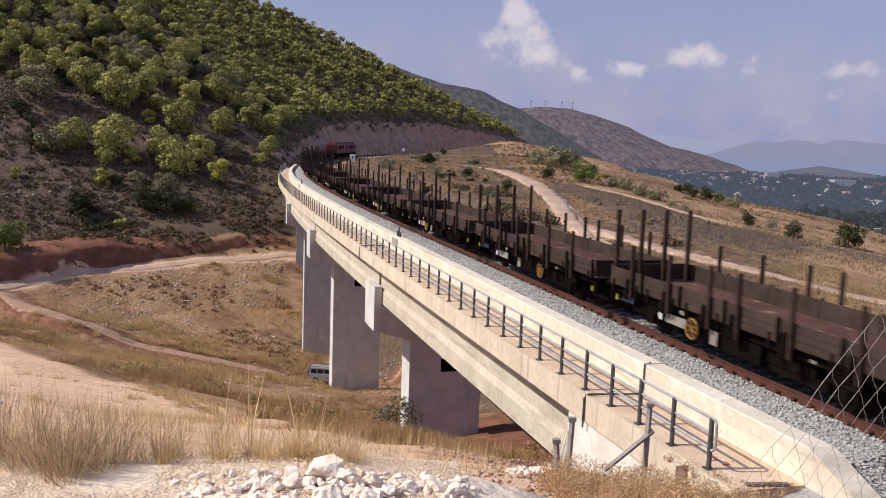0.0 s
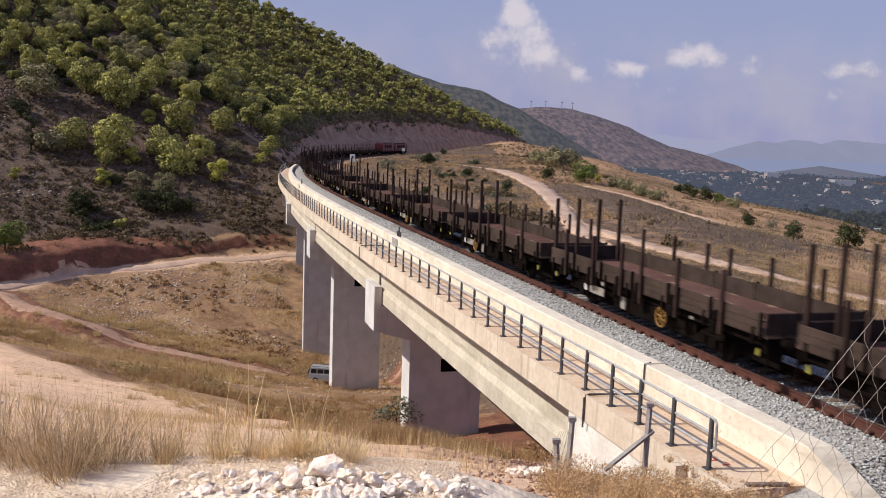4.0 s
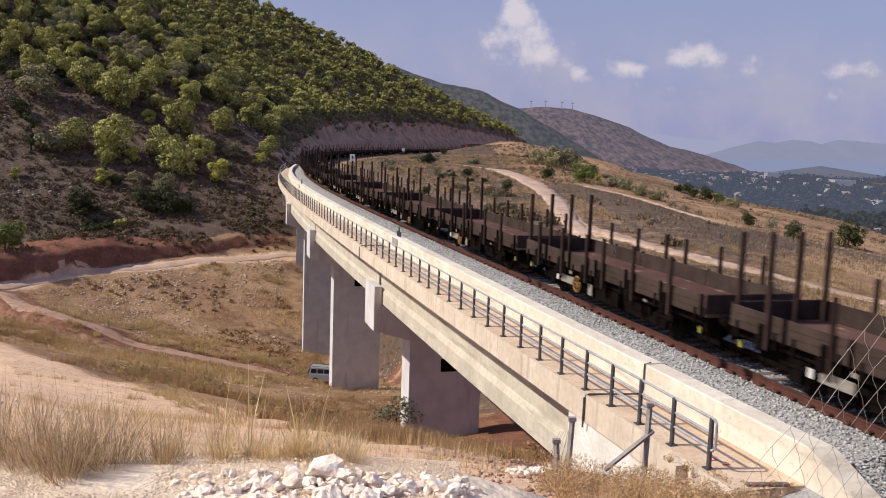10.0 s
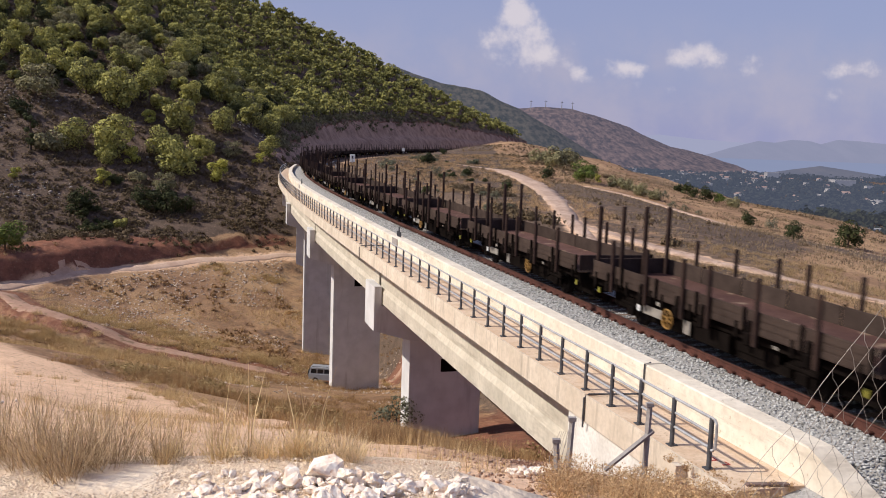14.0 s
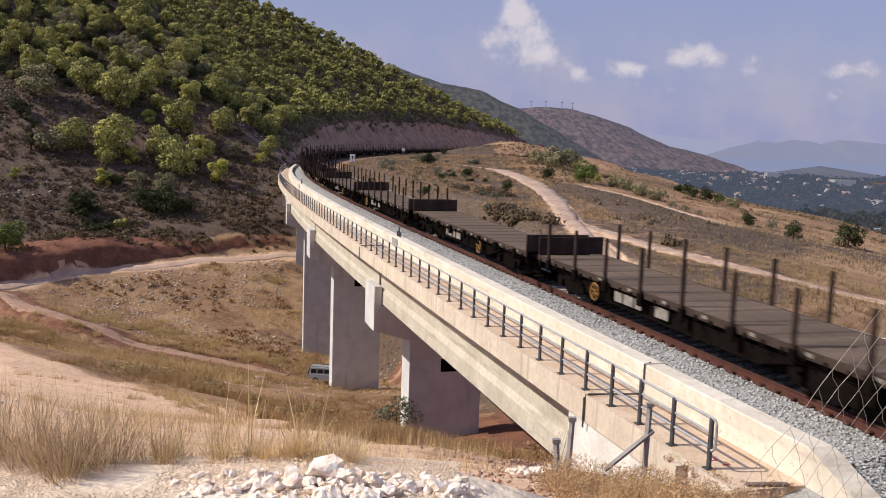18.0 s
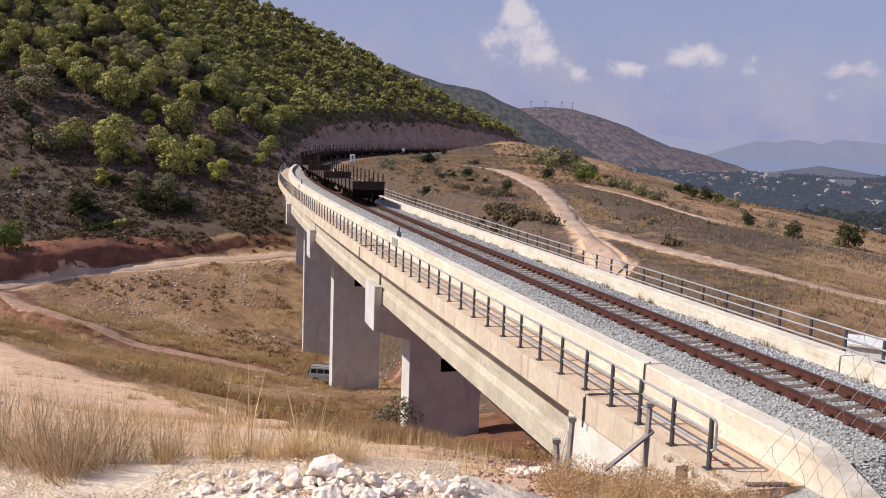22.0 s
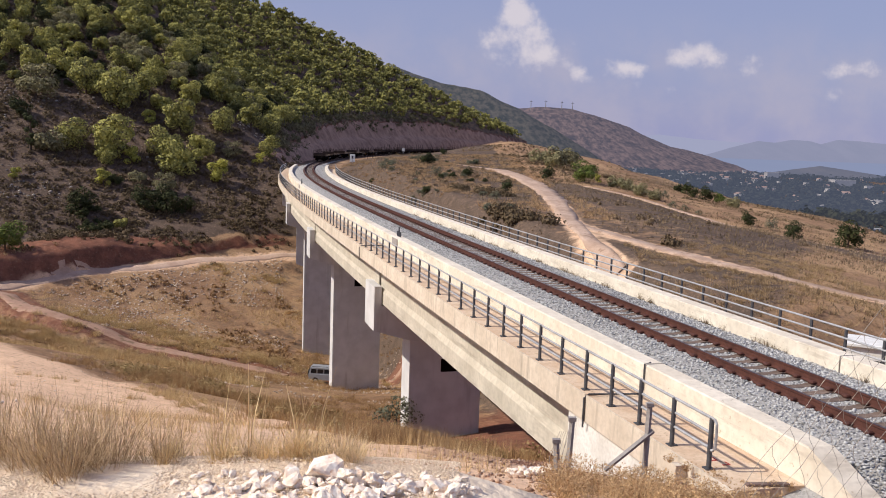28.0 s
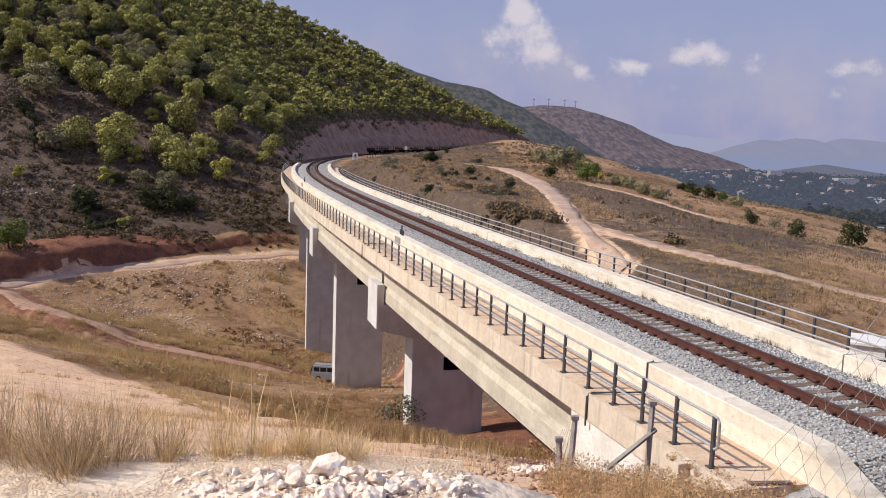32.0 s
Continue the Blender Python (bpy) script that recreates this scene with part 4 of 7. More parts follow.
    sets = [wheelset(wagon, y) for y in (-4.0, 4.0)]
    return wagon, half, sets


def make_long_wagon(stakes=True, wheel_y=-3.5):
    """A bogie flat wagon with a grey plank deck and tall stakes."""
    half = 9.33
    wagon = thing("bogie_flat_wagon", "long bogie flat wagon with grey plank deck" + (" and rusty stakes" if stakes else ", no stakes fitted"), "railway wagon", "wagons of the train")
    n = 40
    wide = (2 * half - 0.24) / n
    boards = [Shape().box(-1.30, 1.30, 0.003, wide - 0.003, 1.16, top, bevel=0.008).mesh("deck_plank", WAGON_GREY) for top in (1.226, 1.234, 1.240)]
    for k in range(n):
        part("deck_plank", boards[k * 5 % 3], None, wagon).location = (0, -half + 0.12 + k * wide, 0)
    for x in (-1, 1):
        part("solebar", box2(x * 1.31, x * 1.36, -half, half, 1.02, 1.24, 0.02), WAGON_SIDE, wagon)
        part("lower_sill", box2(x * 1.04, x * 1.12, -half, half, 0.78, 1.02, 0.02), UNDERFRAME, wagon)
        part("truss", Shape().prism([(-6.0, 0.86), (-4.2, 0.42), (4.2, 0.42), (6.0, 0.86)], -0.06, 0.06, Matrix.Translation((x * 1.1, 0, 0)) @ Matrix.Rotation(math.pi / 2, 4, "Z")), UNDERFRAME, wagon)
        for k in range(8):
            y = -half + 1.2 + k * (2 * half - 2.4) / 7
            part("stake_pocket", box2(x * 1.36, x * 1.50, y - 0.13, y + 0.13, 0.80, 1.20, 0.03), UNDERFRAME, wagon)
            if stakes:
                part("stake", Shape().box(-0.05, 0.05, -0.06, 0.06, 0.85, 2.55, Matrix.Translation((x * 1.43, y, 0)), bevel=0.02), STAKE_RUST, wagon)
        for k in range(26):
            y = -half + 0.35 + k * (2 * half - 0.7) / 25
            part("lashing_ring", box2(x * 1.36, x * 1.42, y - 0.05, y + 0.05, 0.95, 1.13, 0.02), UNDERFRAME, wagon)
        for k in range(9):
            y = -half + 0.9 + k * 2.05
            part("mark", box2(x * 1.362, x * 1.368, y, y + 0.22, 1.10, 1.19), PALE_PLATE, wagon, "small pale mark")
        for y0, y1 in ((-0.25, 0.45), (1.3, 1.7), (1.8, 2.4), (2.5, 3.0)) if wheel_y > 0 else ((-0.15, 0.55), (0.75, 1.15), (1.35, 2.0), (2.15, 2.35)):
            part("data_panel", box2(x * 1.27, x * 1.30, y0, y1, 0.62, 0.93), PALE_PLATE, wagon, "pale data panel")
        brake_wheel(wagon, x * 1.42, wheel_y, 0.70, 0.28)
        # added black plate, as on the short wagon, to darken the underside
        part("shade_plate", box2(x * 0.60, x * 0.66, -half + 0.4, half - 0.4, 0.28, 0.80, 0.02), UNDERFRAME, wagon)
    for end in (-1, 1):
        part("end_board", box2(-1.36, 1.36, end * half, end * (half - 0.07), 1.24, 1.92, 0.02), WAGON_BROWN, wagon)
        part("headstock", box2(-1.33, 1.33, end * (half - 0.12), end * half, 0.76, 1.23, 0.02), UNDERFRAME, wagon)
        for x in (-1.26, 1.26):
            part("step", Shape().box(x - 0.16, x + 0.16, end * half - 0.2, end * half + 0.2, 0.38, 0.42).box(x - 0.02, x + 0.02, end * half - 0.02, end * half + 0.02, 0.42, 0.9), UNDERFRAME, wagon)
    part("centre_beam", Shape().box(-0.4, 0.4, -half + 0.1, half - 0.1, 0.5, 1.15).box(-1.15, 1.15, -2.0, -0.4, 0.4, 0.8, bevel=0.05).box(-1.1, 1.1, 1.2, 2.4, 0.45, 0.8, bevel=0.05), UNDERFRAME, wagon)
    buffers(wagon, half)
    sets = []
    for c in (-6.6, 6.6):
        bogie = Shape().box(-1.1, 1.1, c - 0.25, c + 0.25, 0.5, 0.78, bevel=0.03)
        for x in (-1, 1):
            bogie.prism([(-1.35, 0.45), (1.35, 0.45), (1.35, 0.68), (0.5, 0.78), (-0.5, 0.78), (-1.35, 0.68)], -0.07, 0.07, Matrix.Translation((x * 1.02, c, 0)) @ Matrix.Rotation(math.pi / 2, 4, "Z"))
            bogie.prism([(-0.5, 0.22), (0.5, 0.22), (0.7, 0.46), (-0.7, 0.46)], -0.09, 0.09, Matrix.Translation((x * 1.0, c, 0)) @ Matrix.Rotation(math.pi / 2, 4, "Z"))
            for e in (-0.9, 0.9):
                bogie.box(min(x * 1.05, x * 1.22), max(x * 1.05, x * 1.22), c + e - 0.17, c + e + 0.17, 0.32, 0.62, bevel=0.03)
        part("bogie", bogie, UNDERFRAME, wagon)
        for e in (-0.9, 0.9):
            sets.append(wheelset(wagon, c + e))
    return wagon, half, sets


def make_locomotive():
    half = 8.35
    loco = thing("locomotive", "dark red locomotive with pale bands at the cab", "locomotive", "locomotives of the train")
    part("body", Shape().box(-1.42, 1.42, -half, half - 2.2, 1.25, 3.9, bevel=0.25), LOCO_RED, loco)
    part("cab", Shape().prism([(half - 2.25, 1.25), (half, 1.25), (half - 0.1, 2.3), (half - 0.7, 3.9), (half - 2.25, 3.9)], -1.4, 1.4, Matrix.Rotation(math.pi / 2, 4, "Z")), LOCO_RED, loco)
    for y in (-half + 1.6, half - 2.9):
        part("stripe", Shape().box(-1.43, 1.43, y - 0.2, y + 0.2, 1.6, 3.85, bevel=0.2), CARD, loco, "pale painted band")
    for x in (-1.44, 1.44):
        part("window", Shape().box(x - 0.02, x + 0.02, half - 1.9, half - 1.1, 2.6, 3.3, bevel=0.02), GLASS_DARK, loco)
        for k in range(4):
            y = -5.5 + 2.6 * k
            part("grille", Shape().box(x - 0.02, x + 0.02, y, y + 1.5, 2.5, 3.3, bevel=0.01), UNDERFRAME, loco)
    part("roof", Shape().box(-1.2, 1.2, -half + 0.4, half - 2.4, 3.88, 4.15, bevel=0.12), WAGON_BROWN, loco)
    part("underframe", Shape().box(-1.35, 1.35, -half, half, 0.95, 1.25, bevel=0.03).box(-1.2, 1.2, -2.6, 2.6, 0.35, 0.95, bevel=0.1), UNDERFRAME, loco)
    buffers(loco, half)
    sets = []
    for c in (-5.3, 5.3):
        part("bogie", Shape().box(-1.15, -0.95, c - 1.9, c + 1.9, 0.4, 0.9, bevel=0.05).box(0.95, 1.15, c - 1.9, c + 1.9, 0.4, 0.9, bevel=0.05), UNDERFRAME, loco)
        for e in (-1.2, 1.2):
            sets.append(wheelset(loco, c + e))
    return loco, half, sets


TRAIN = []      # (vehicle, metres of its middle ahead of the last wagon's tail)
SPIN = []       # (first vehicle of a kind, its wheelsets)


def make_train():
    pitch, short, count = 19.9, 13.86, 34
    flat, half, sets = make_long_wagon(True)
    SPIN.append((flat, sets))
    bare, _, bare_sets = make_long_wagon(False)
    SPIN.append((bare, bare_sets))
    turned, _, turned_sets = make_long_wagon(True, 4.2)
    SPIN.append((turned, turned_sets))
    for k in range(5):
        w = {0: flat, 1: turned, 2: bare}.get(k) or copy_thing(flat if k == 4 else turned, Matrix())
        TRAIN.append((w, pitch * k + half))
    kinds = []
    for wheel_y, card_y in ((-1.64, 3.3), (1.56, 3.16)):
        low, half, sets = make_short_wagon(wheel_y, card_y)
        SPIN.append((low, sets))
        kinds.append([low, False])
    for k in range(count):
        kind = kinds[0 if k in (1, 3, 5, 8, 10, 14, 18, 20, 23, 25, 28, 31) else 1]
        w = copy_thing(kind[0], Matrix()) if kind[1] else kind[0]
        kind[1] = True
        TRAIN.append((w, pitch * 5 + short * k + half))
    front = pitch * 5 + short * count
    loco, half, sets = make_locomotive()
    SPIN.append((loco, sets))
    TRAIN.append((loco, front + half))
    TRAIN.append((copy_thing(loco, Matrix()), front + 17.6 + half))


make_train()


def motions():
    """Everything that moves: the vehicles along the line, and their wheels."""
    times = [0.8 * k for k in range(41)]
    for vehicle, ahead in TRAIN:
        walk(vehicle, [(t, line_pose(LAST_END + travel(t) + ahead)) for t in times])
    steps = [k / FPS for k in range(961)]
    for first, sets in SPIN:
        for w in sets:
            at = w.location.copy()
            walk(w, [(t, Matrix.Translation(at) @ Matrix.Rotation(-travel(t) / WHEEL_R, 4, "X")) for t in steps])
    # vehicles of one kind roll alike: their wheels share the keys
    for first, sets in SPIN:
        for vehicle, _ in TRAIN:
            if vehicle is first or vehicle.name.split(".")[0] != first.name.split(".")[0]:
                continue
            if len(vehicle.children) != len(first.children):
                continue
            mates = [o for o in vehicle.children if o.name.startswith("wheelset")]
            for w, mate in zip(sets, mates):
                mate.rotation_mode = "QUATERNION"
                keys = mate.animation_data_create()
                keys.action = w.animation_data.action
                keys.action_slot = w.animation_data.action_slot


# ================= dirt roads =================
def make_road(name, half, label, mat=ROAD_DIRT):
    p = ROADS[name]
    way = np.gradient(p, axis=0)
    way /= np.hypot(way[:, 0], way[:, 1])[:, None]
    side = np.stack([way[:, 1], -way[:, 0]], 1)
    run = np.arange(len(p))
    half = np.interp(run / len(p), np.linspace(0, 1, len(half)), half)
    rows = []
    for e in (-1, -0.8, -0.35, 0, 0.35, 0.8, 1):
        w = half * e * (1 + 0.5 * value_noise(run / 7.0, run * 0 + e * 3.0, 5) + 0.4 * value_noise(run / 1.7, run * 0 + e, 6))
        q = p + side * w[:, None]
        z = ground_height(q[:, 0], q[:, 1])
        lift = (0.16 if abs(e) < 0.9 else -0.2) if name == 'spur' else (0.10 if abs(e) < 0.9 else -0.10)
        rut = -0.05 if abs(e) == 0.35 else 0.0
        rows.append(np.stack([q[:, 0], q[:, 1], z + lift + rut], 1))
    v = np.stack(rows, 1)
    n, k = v.shape[:2]
    sh = Shape().add(v.reshape(-1, 3), [(i * k + j, i * k + j + 1, (i + 1) * k + j + 1, (i + 1) * k + j) for i in range(n - 1) for j in range(k - 1)])
    me = sh.mesh("dirt_road", mat, True)
    return tagged(new("dirt_road", me), label, "road", kind="structure")


make_road("upper", (0.7, 0.8, 0.9, 1.0, 1.2), "pale unpaved track along the foot of the wooded hill", ROAD_EARTH)
make_road("lower", (0.6, 0.8, 1.0, 1.3, 1.8), "reddish unpaved track across the gully floor", ROAD_RED)
make_road("spur", (1.2, 1.5, 1.7, 1.7, 1.4, 1.2, 0.8, 0.5), "broad pale dirt road climbing the brown spur")
make_road("shelf", (0.7, 0.7, 0.62, 0.6), "narrow pale dirt track across the brown slope")
make_road("field", (0.5, 0.55, 0.5, 0.5), "faint pale footpath between the fields of the slope")


# ================= plants =================
def foliage(name, dark, light, warm=0.0):
    mat = bpy.data.materials.new(name)
    nt = nodes_of(mat)
    geo = nt.nodes.new("ShaderNodeNewGeometry")
    rnd = geo.outputs["Random Per Island"]
    tone = noise_node(nt, geo.outputs["Position"], 0.22, 3.0, 0.6)
    obj = nt.nodes.new("ShaderNodeObjectInfo").outputs["Random"]
    f = math_node(nt, "ADD", math_node(nt, "MULTIPLY", rnd, 0.55), math_node(nt, "MULTIPLY", math_node(nt, "ADD", tone, math_node(nt, "MULTIPLY", obj, 0.5)), 0.45))
    base = mix_node(nt, ramp_node(nt, f, 0.2, 0.85), dark, light)
    bsdf = node(nt, "ShaderNodeBsdfPrincipled", Roughness=0.8)
    bsdf.inputs["Specular IOR Level"].default_value = 0.15
    nt.links.new(base, bsdf.inputs["Base Color"])
    thin = nt.nodes.new("ShaderNodeBsdfTranslucent")
    nt.links.new(base, thin.inputs["Color"])
    both = nt.nodes.new("ShaderNodeMixShader")
    both.inputs[0].default_value = 0.14
    nt.links.new(bsdf.outputs[0], both.inputs[1])
    nt.links.new(thin.outputs[0], both.inputs[2])
    out = nt.nodes.new("ShaderNodeOutputMaterial")
    nt.links.new(both.outputs[0], out.inputs[0])
    return mat


PINE = foliage("pine_needles", (0.12, 0.125, 0.056), (0.44, 0.415, 0.125))
YOUNG_PINE = foliage("young_needles", (0.16, 0.165, 0.045), (0.46, 0.44, 0.10))
GREY_PINE = foliage("grey_needles", (0.12, 0.115, 0.065), (0.30, 0.275, 0.15))
OAK = foliage("dark_leaves", (0.026, 0.034, 0.016), (0.070, 0.078, 0.032))
SCRUB = foliage("scrub", (0.058, 0.043, 0.028), (0.16, 0.118, 0.070))
STRAW = foliage("dry_grass", (0.29, 0.185, 0.085), (0.75, 0.56, 0.31))
RUSSET = foliage("dry_shrub", (0.17, 0.095, 0.05), (0.44, 0.29, 0.15))
OLIVE = foliage("grey_leaves", (0.07, 0.075, 0.05), (0.20, 0.20, 0.14))
DUN = foliage("dun_scrub", (0.10, 0.072, 0.045), (0.26, 0.19, 0.12))
GREEN = foliage("green_needles", (0.05, 0.075, 0.022), (0.16, 0.20, 0.05))
BRUSH = foliage("pale_dry_shrub", (0.27, 0.16, 0.085), (0.62, 0.44, 0.25))
DRY_OLIVE = foliage("dry_olive_leaves", (0.16, 0.115, 0.055), (0.42, 0.315, 0.16))
BARK = material("bark", (0.12, 0.085, 0.065), (0.07, 0.05, 0.04), 4.0, 0.95, 0.6, 20)
SPUR_STRAW = foliage("grey_straw", (0.17, 0.12, 0.08), (0.38, 0.285, 0.19))
TUFT = foliage("olive_straw", (0.30, 0.205, 0.10), (0.66, 0.50, 0.27))
RNG = np.random.default_rng(7)


def leaf_quads(centres, radii, count, size, flat=0.75):
    """Small leaf or needle tufts, as quads strewn through the shells of some clumps."""
    pick = RNG.integers(0, len(centres), count)
    way = RNG.normal(size=(count, 3))
    way /= np.linalg.norm(way, axis=1)[:, None]
    r = RNG.uniform(0.0, 1.0, count)[:, None] ** 0.4 * 1.05
    at = centres[pick] + way * radii[pick] * r
    n = way + RNG.normal(size=(count, 3)) * 0.4 + np.array([0, 0, 0.25])
    n /= np.linalg.norm(n, axis=1)[:, None]
    t = np.cross(n, RNG.normal(size=(count, 3)))
    t /= np.linalg.norm(t, axis=1)[:, None]
    b = np.cross(n, t)
    s = size * RNG.uniform(0.6, 1.4, count)[:, None]
    e = s * RNG.uniform(0.45, 1.0, count)[:, None]
    return np.stack([at - t * s - b * e * 0.6, at + t * s * 0.7 - b * e, at + t * s + b * e * 0.7, at - t * s * 0.6 + b * e], 1)


def crown_quads(height, width, lobes, count, size, low=0.3, shell=0.78):
    """A crown of rounded, leafy lobes with gaps and shade between them; most tufts lie on the lobes' outsides."""
    c = np.zeros((lobes, 3))
    ang = np.arange(lobes) * 2.4 + RNG.uniform(-0.5, 0.5, lobes)
    up = RNG.uniform(low, 0.92, lobes)
    spread = width * 0.36 * np.sqrt(np.clip(1.05 - (np.abs(up - 0.5) / 0.62) ** 2, 0.05, 1)) * RNG.uniform(0.35, 1.0, lobes)
    c[:, 0], c[:, 1], c[:, 2] = np.cos(ang) * spread, np.sin(ang) * spread, up * height * 0.86
    r = width * RNG.uniform(0.15, 0.24, lobes)[:, None] * np.array([1.0, 1.0, 0.8])
    pick = RNG.integers(0, lobes, count)
    way = RNG.normal(size=(count, 3)) + np.array([0, 0, 0.35])
    way /= np.linalg.norm(way, axis=1)[:, None]
    at = c[pick] + way * r[pick] * RNG.uniform(shell, 1.06, count)[:, None]
    n = way + RNG.normal(size=(count, 3)) * 0.28
    n /= np.linalg.norm(n, axis=1)[:, None]
    t = np.cross(n, RNG.normal(size=(count, 3)))
    t /= np.linalg.norm(t, axis=1)[:, None]
    b = np.cross(n, t)
    s = size * RNG.uniform(0.6, 1.4, count)[:, None]
    e = s * RNG.uniform(0.5, 1.0, count)[:, None]
    return np.stack([at - t * s - b * e * 0.6, at + t * s * 0.7 - b * e, at + t * s + b * e * 0.7, at - t * s * 0.6 + b * e], 1), c


def trunk_shape(height, centres, r):
    sh = Shape()
    lean = RNG.uniform(-0.06, 0.06, 2) * height
    pts = [(lean[0] * k * k, lean[1] * k * k, height * k) for k in (-0.06, 0.2, 0.45, 0.7)]
    sh.rod(pts, [r * 1.25, r, r * 0.75, r * 0.4], 7)
    for c in centres[:6]:
        k = RNG.uniform(0.3, 0.6)
        a = Vector((lean[0] * k * k, lean[1] * k * k, height * k))
        sh.rod([a, a * 0.5 + Vector(c) * 0.5 + Vector((0, 0, 0.1)), Vector(c)], [r * 0.4, r * 0.28, r * 0.12], 5)
    return sh


def tree_kind(height, width, clumps, count, size, leaf, low=0.3):
    quads, c = crown_quads(height, width, clumps, count, size, low)
    return quads_mesh("crown", quads, leaf), trunk_shape(height, c, height * 0.028).mesh("trunk", BARK)


def ground_at(x, y):
    return float(ground_height(np.array([x]), np.array([y]))[0])


PINES = [tree_kind(h, w, n, 2600, 0.135, PINE, low) for h, w, n, low in ((5.4, 6.0, 16, 0.12), (4.6, 6.2, 15, 0.12), (6.0, 5.4, 16, 0.12), (4.0, 4.6, 11, 0.1), (4.9, 6.8, 18, 0.12))]
YOUNGS = [tree_kind(h, w, n, 1300, 0.11, YOUNG_PINE, 0.16) for h, w, n in ((3.6, 3.6, 8), (3.0, 3.8, 8))]
GREYS = [tree_kind(h, w, n, 1900, 0.13, GREY_PINE, 0.2) for h, w, n in ((5.0, 6.0, 12), (3.4, 5.0, 11))]
DARKS = [tree_kind(h, w, n, 2200, 0.10, OAK, 0.14) for h, w, n in ((4.0, 4.6, 12), (2.6, 4.4, 11), (7.4, 2.6, 14))]
SHRUBS = [tree_kind(h, w, n, 900, 0.055, m, 0.12) for h, w, n, m in ((1.5, 2.0, 8, OLIVE), (1.1, 1.7, 7, OAK), (1.8, 2.6, 10, OLIVE))]


GREENS = tree_kind(4.6, 6.0, 16, 3200, 0.11, GREEN, 0.14)


def plant(name, kind, x, y, size, label, category, group):
    ob = thing(name, label, category, group, Matrix.Translation((x, y, ground_at(x, y) - 0.05)) @ Matrix.Rotation(RNG.uniform(0, 6.28), 4, "Z") @ Matrix.Scale(size, 4))
    part("crown", kind[0], None, ob)
    part("trunk", kind[1], None, ob)
    return ob


# the trees that stand apart on the lower slope: place, width, kind
for x, y, wide, kind in ((-76.0, 164.9, 7.6, "o"), (-69.3, 171.6, 8.0, "p"), (-62.9, 170.3, 9.0, "p"), (-60.6, 176.2, 7.1, "p"), (-67.7, 151.5, 6.6, "o"), (-65.0, 154.4, 6.2, "p"), (-70.3, 150.3, 2.6, "c"),
                         (-58.7, 156.0, 8.6, "p"), (-55.0, 155.2, 3.6, "y"), (-50.3, 167.8, 8.4, "p"), (-50.9, 161.3, 7.2, "p"), (-47.4, 157.2, 7.6, "p"), (-44.6, 161.4, 6.2, "p"), (-40.1, 157.1, 4.8, "y"),
                         (-34.4, 172.5, 4.6, "p"), (-35.5, 168.6, 3.0, "y"), (-56.4, 146.0, 3.4, "y"), (-58.6, 153.0, 4.0, "p"), (-56.5, 137.0, 5.2, "d"), (-48.5, 142.6, 5.0, "d"), (-45.4, 143.6, 5.4, "d"),
                         (-42.5, 144.8, 3.6, "d"), (-69.1, 142.3, 2.5, "y"), (-44.3, 175.7, 5.7, "p"), (-40.4, 183.6, 6.6, "p"), (-39.8, 204.2, 6.4, "p"), (-51.8, 180.7, 6.0, "p"), (-56.2, 174.7, 6.2, "p"),
                         (-56.7, 169.6, 3.3, "y"), (-76.4, 159.0, 4.4, "d"), (-55.2, 147.7, 3.2, "d"), (-52.3, 150.5, 3.4, "o"), (-40.1, 167.6, 3.8, "o"), (-47.2, 149.5, 4.0, "o"), (-58.0, 116.1, 5.0, "g")):
    pick = int(abs(x * 7) % 5)
    if kind == "p":
        plant("pine_tree", PINES[pick], x, y, wide / 6.0, "bushy yellow-green pine on the stony slope", "tree", "pines of the hill")
    elif kind == "y":
        plant("pine_tree", YOUNGS[pick % 2], x, y, wide / 3.7, "small bright yellow-green young pine on the stony slope", "tree", "pines of the hill")
    elif kind == "o":
        plant("pine_tree", GREYS[pick % 2], x, y, wide / 5.5, "dull grey-green pine on the stony slope", "tree", "pines of the hill")
    elif kind == "g":
        plant("pine_tree", GREENS, x, y, wide / 5.6, "round bright green pine beside the foot road", "tree", "pines of the hill")
    elif kind == "c":
        plant("cypress", DARKS[2], x, y, 1.0, "narrow dark cypress on the lower slope", "tree", "evergreens of the hill")
    else:
        plant("dark_tree", DARKS[pick % 2], x, y, wide / 4.5, "dark green evergreen tree on the lower slope", "tree", "evergreens of the hill")
# low dark bushes and young pines strewn over the lower slope
bx, by, _ = (RNG.uniform(-95, -18, 900), RNG.uniform(122, 200, 900), 0)
_, b_s, b_d, b_up = shape_parts(bx, by)
b_ok = (b_d < -12) & (b_up > 8) & (b_up < 80) & (road_distance(bx, by, ROADS) > 4) & (fbm(bx, by, 16.0, 3, 44) > 0.05)
for i, (x, y) in enumerate(list(zip(bx[b_ok], by[b_ok]))[:160]):
    if i % 4 == 0:
        plant("pine_tree", PINES[3], x, y, RNG.uniform(0.3, 0.6), "young yellow-green pine on the stony slope", "tree", "pines of the hill")
    else:
        plant("dark_bush", DARKS[i % 2], x, y, RNG.uniform(0.25, 0.7), "dark evergreen bush among the scrub of the hill", "bush", "bushes of the hill")
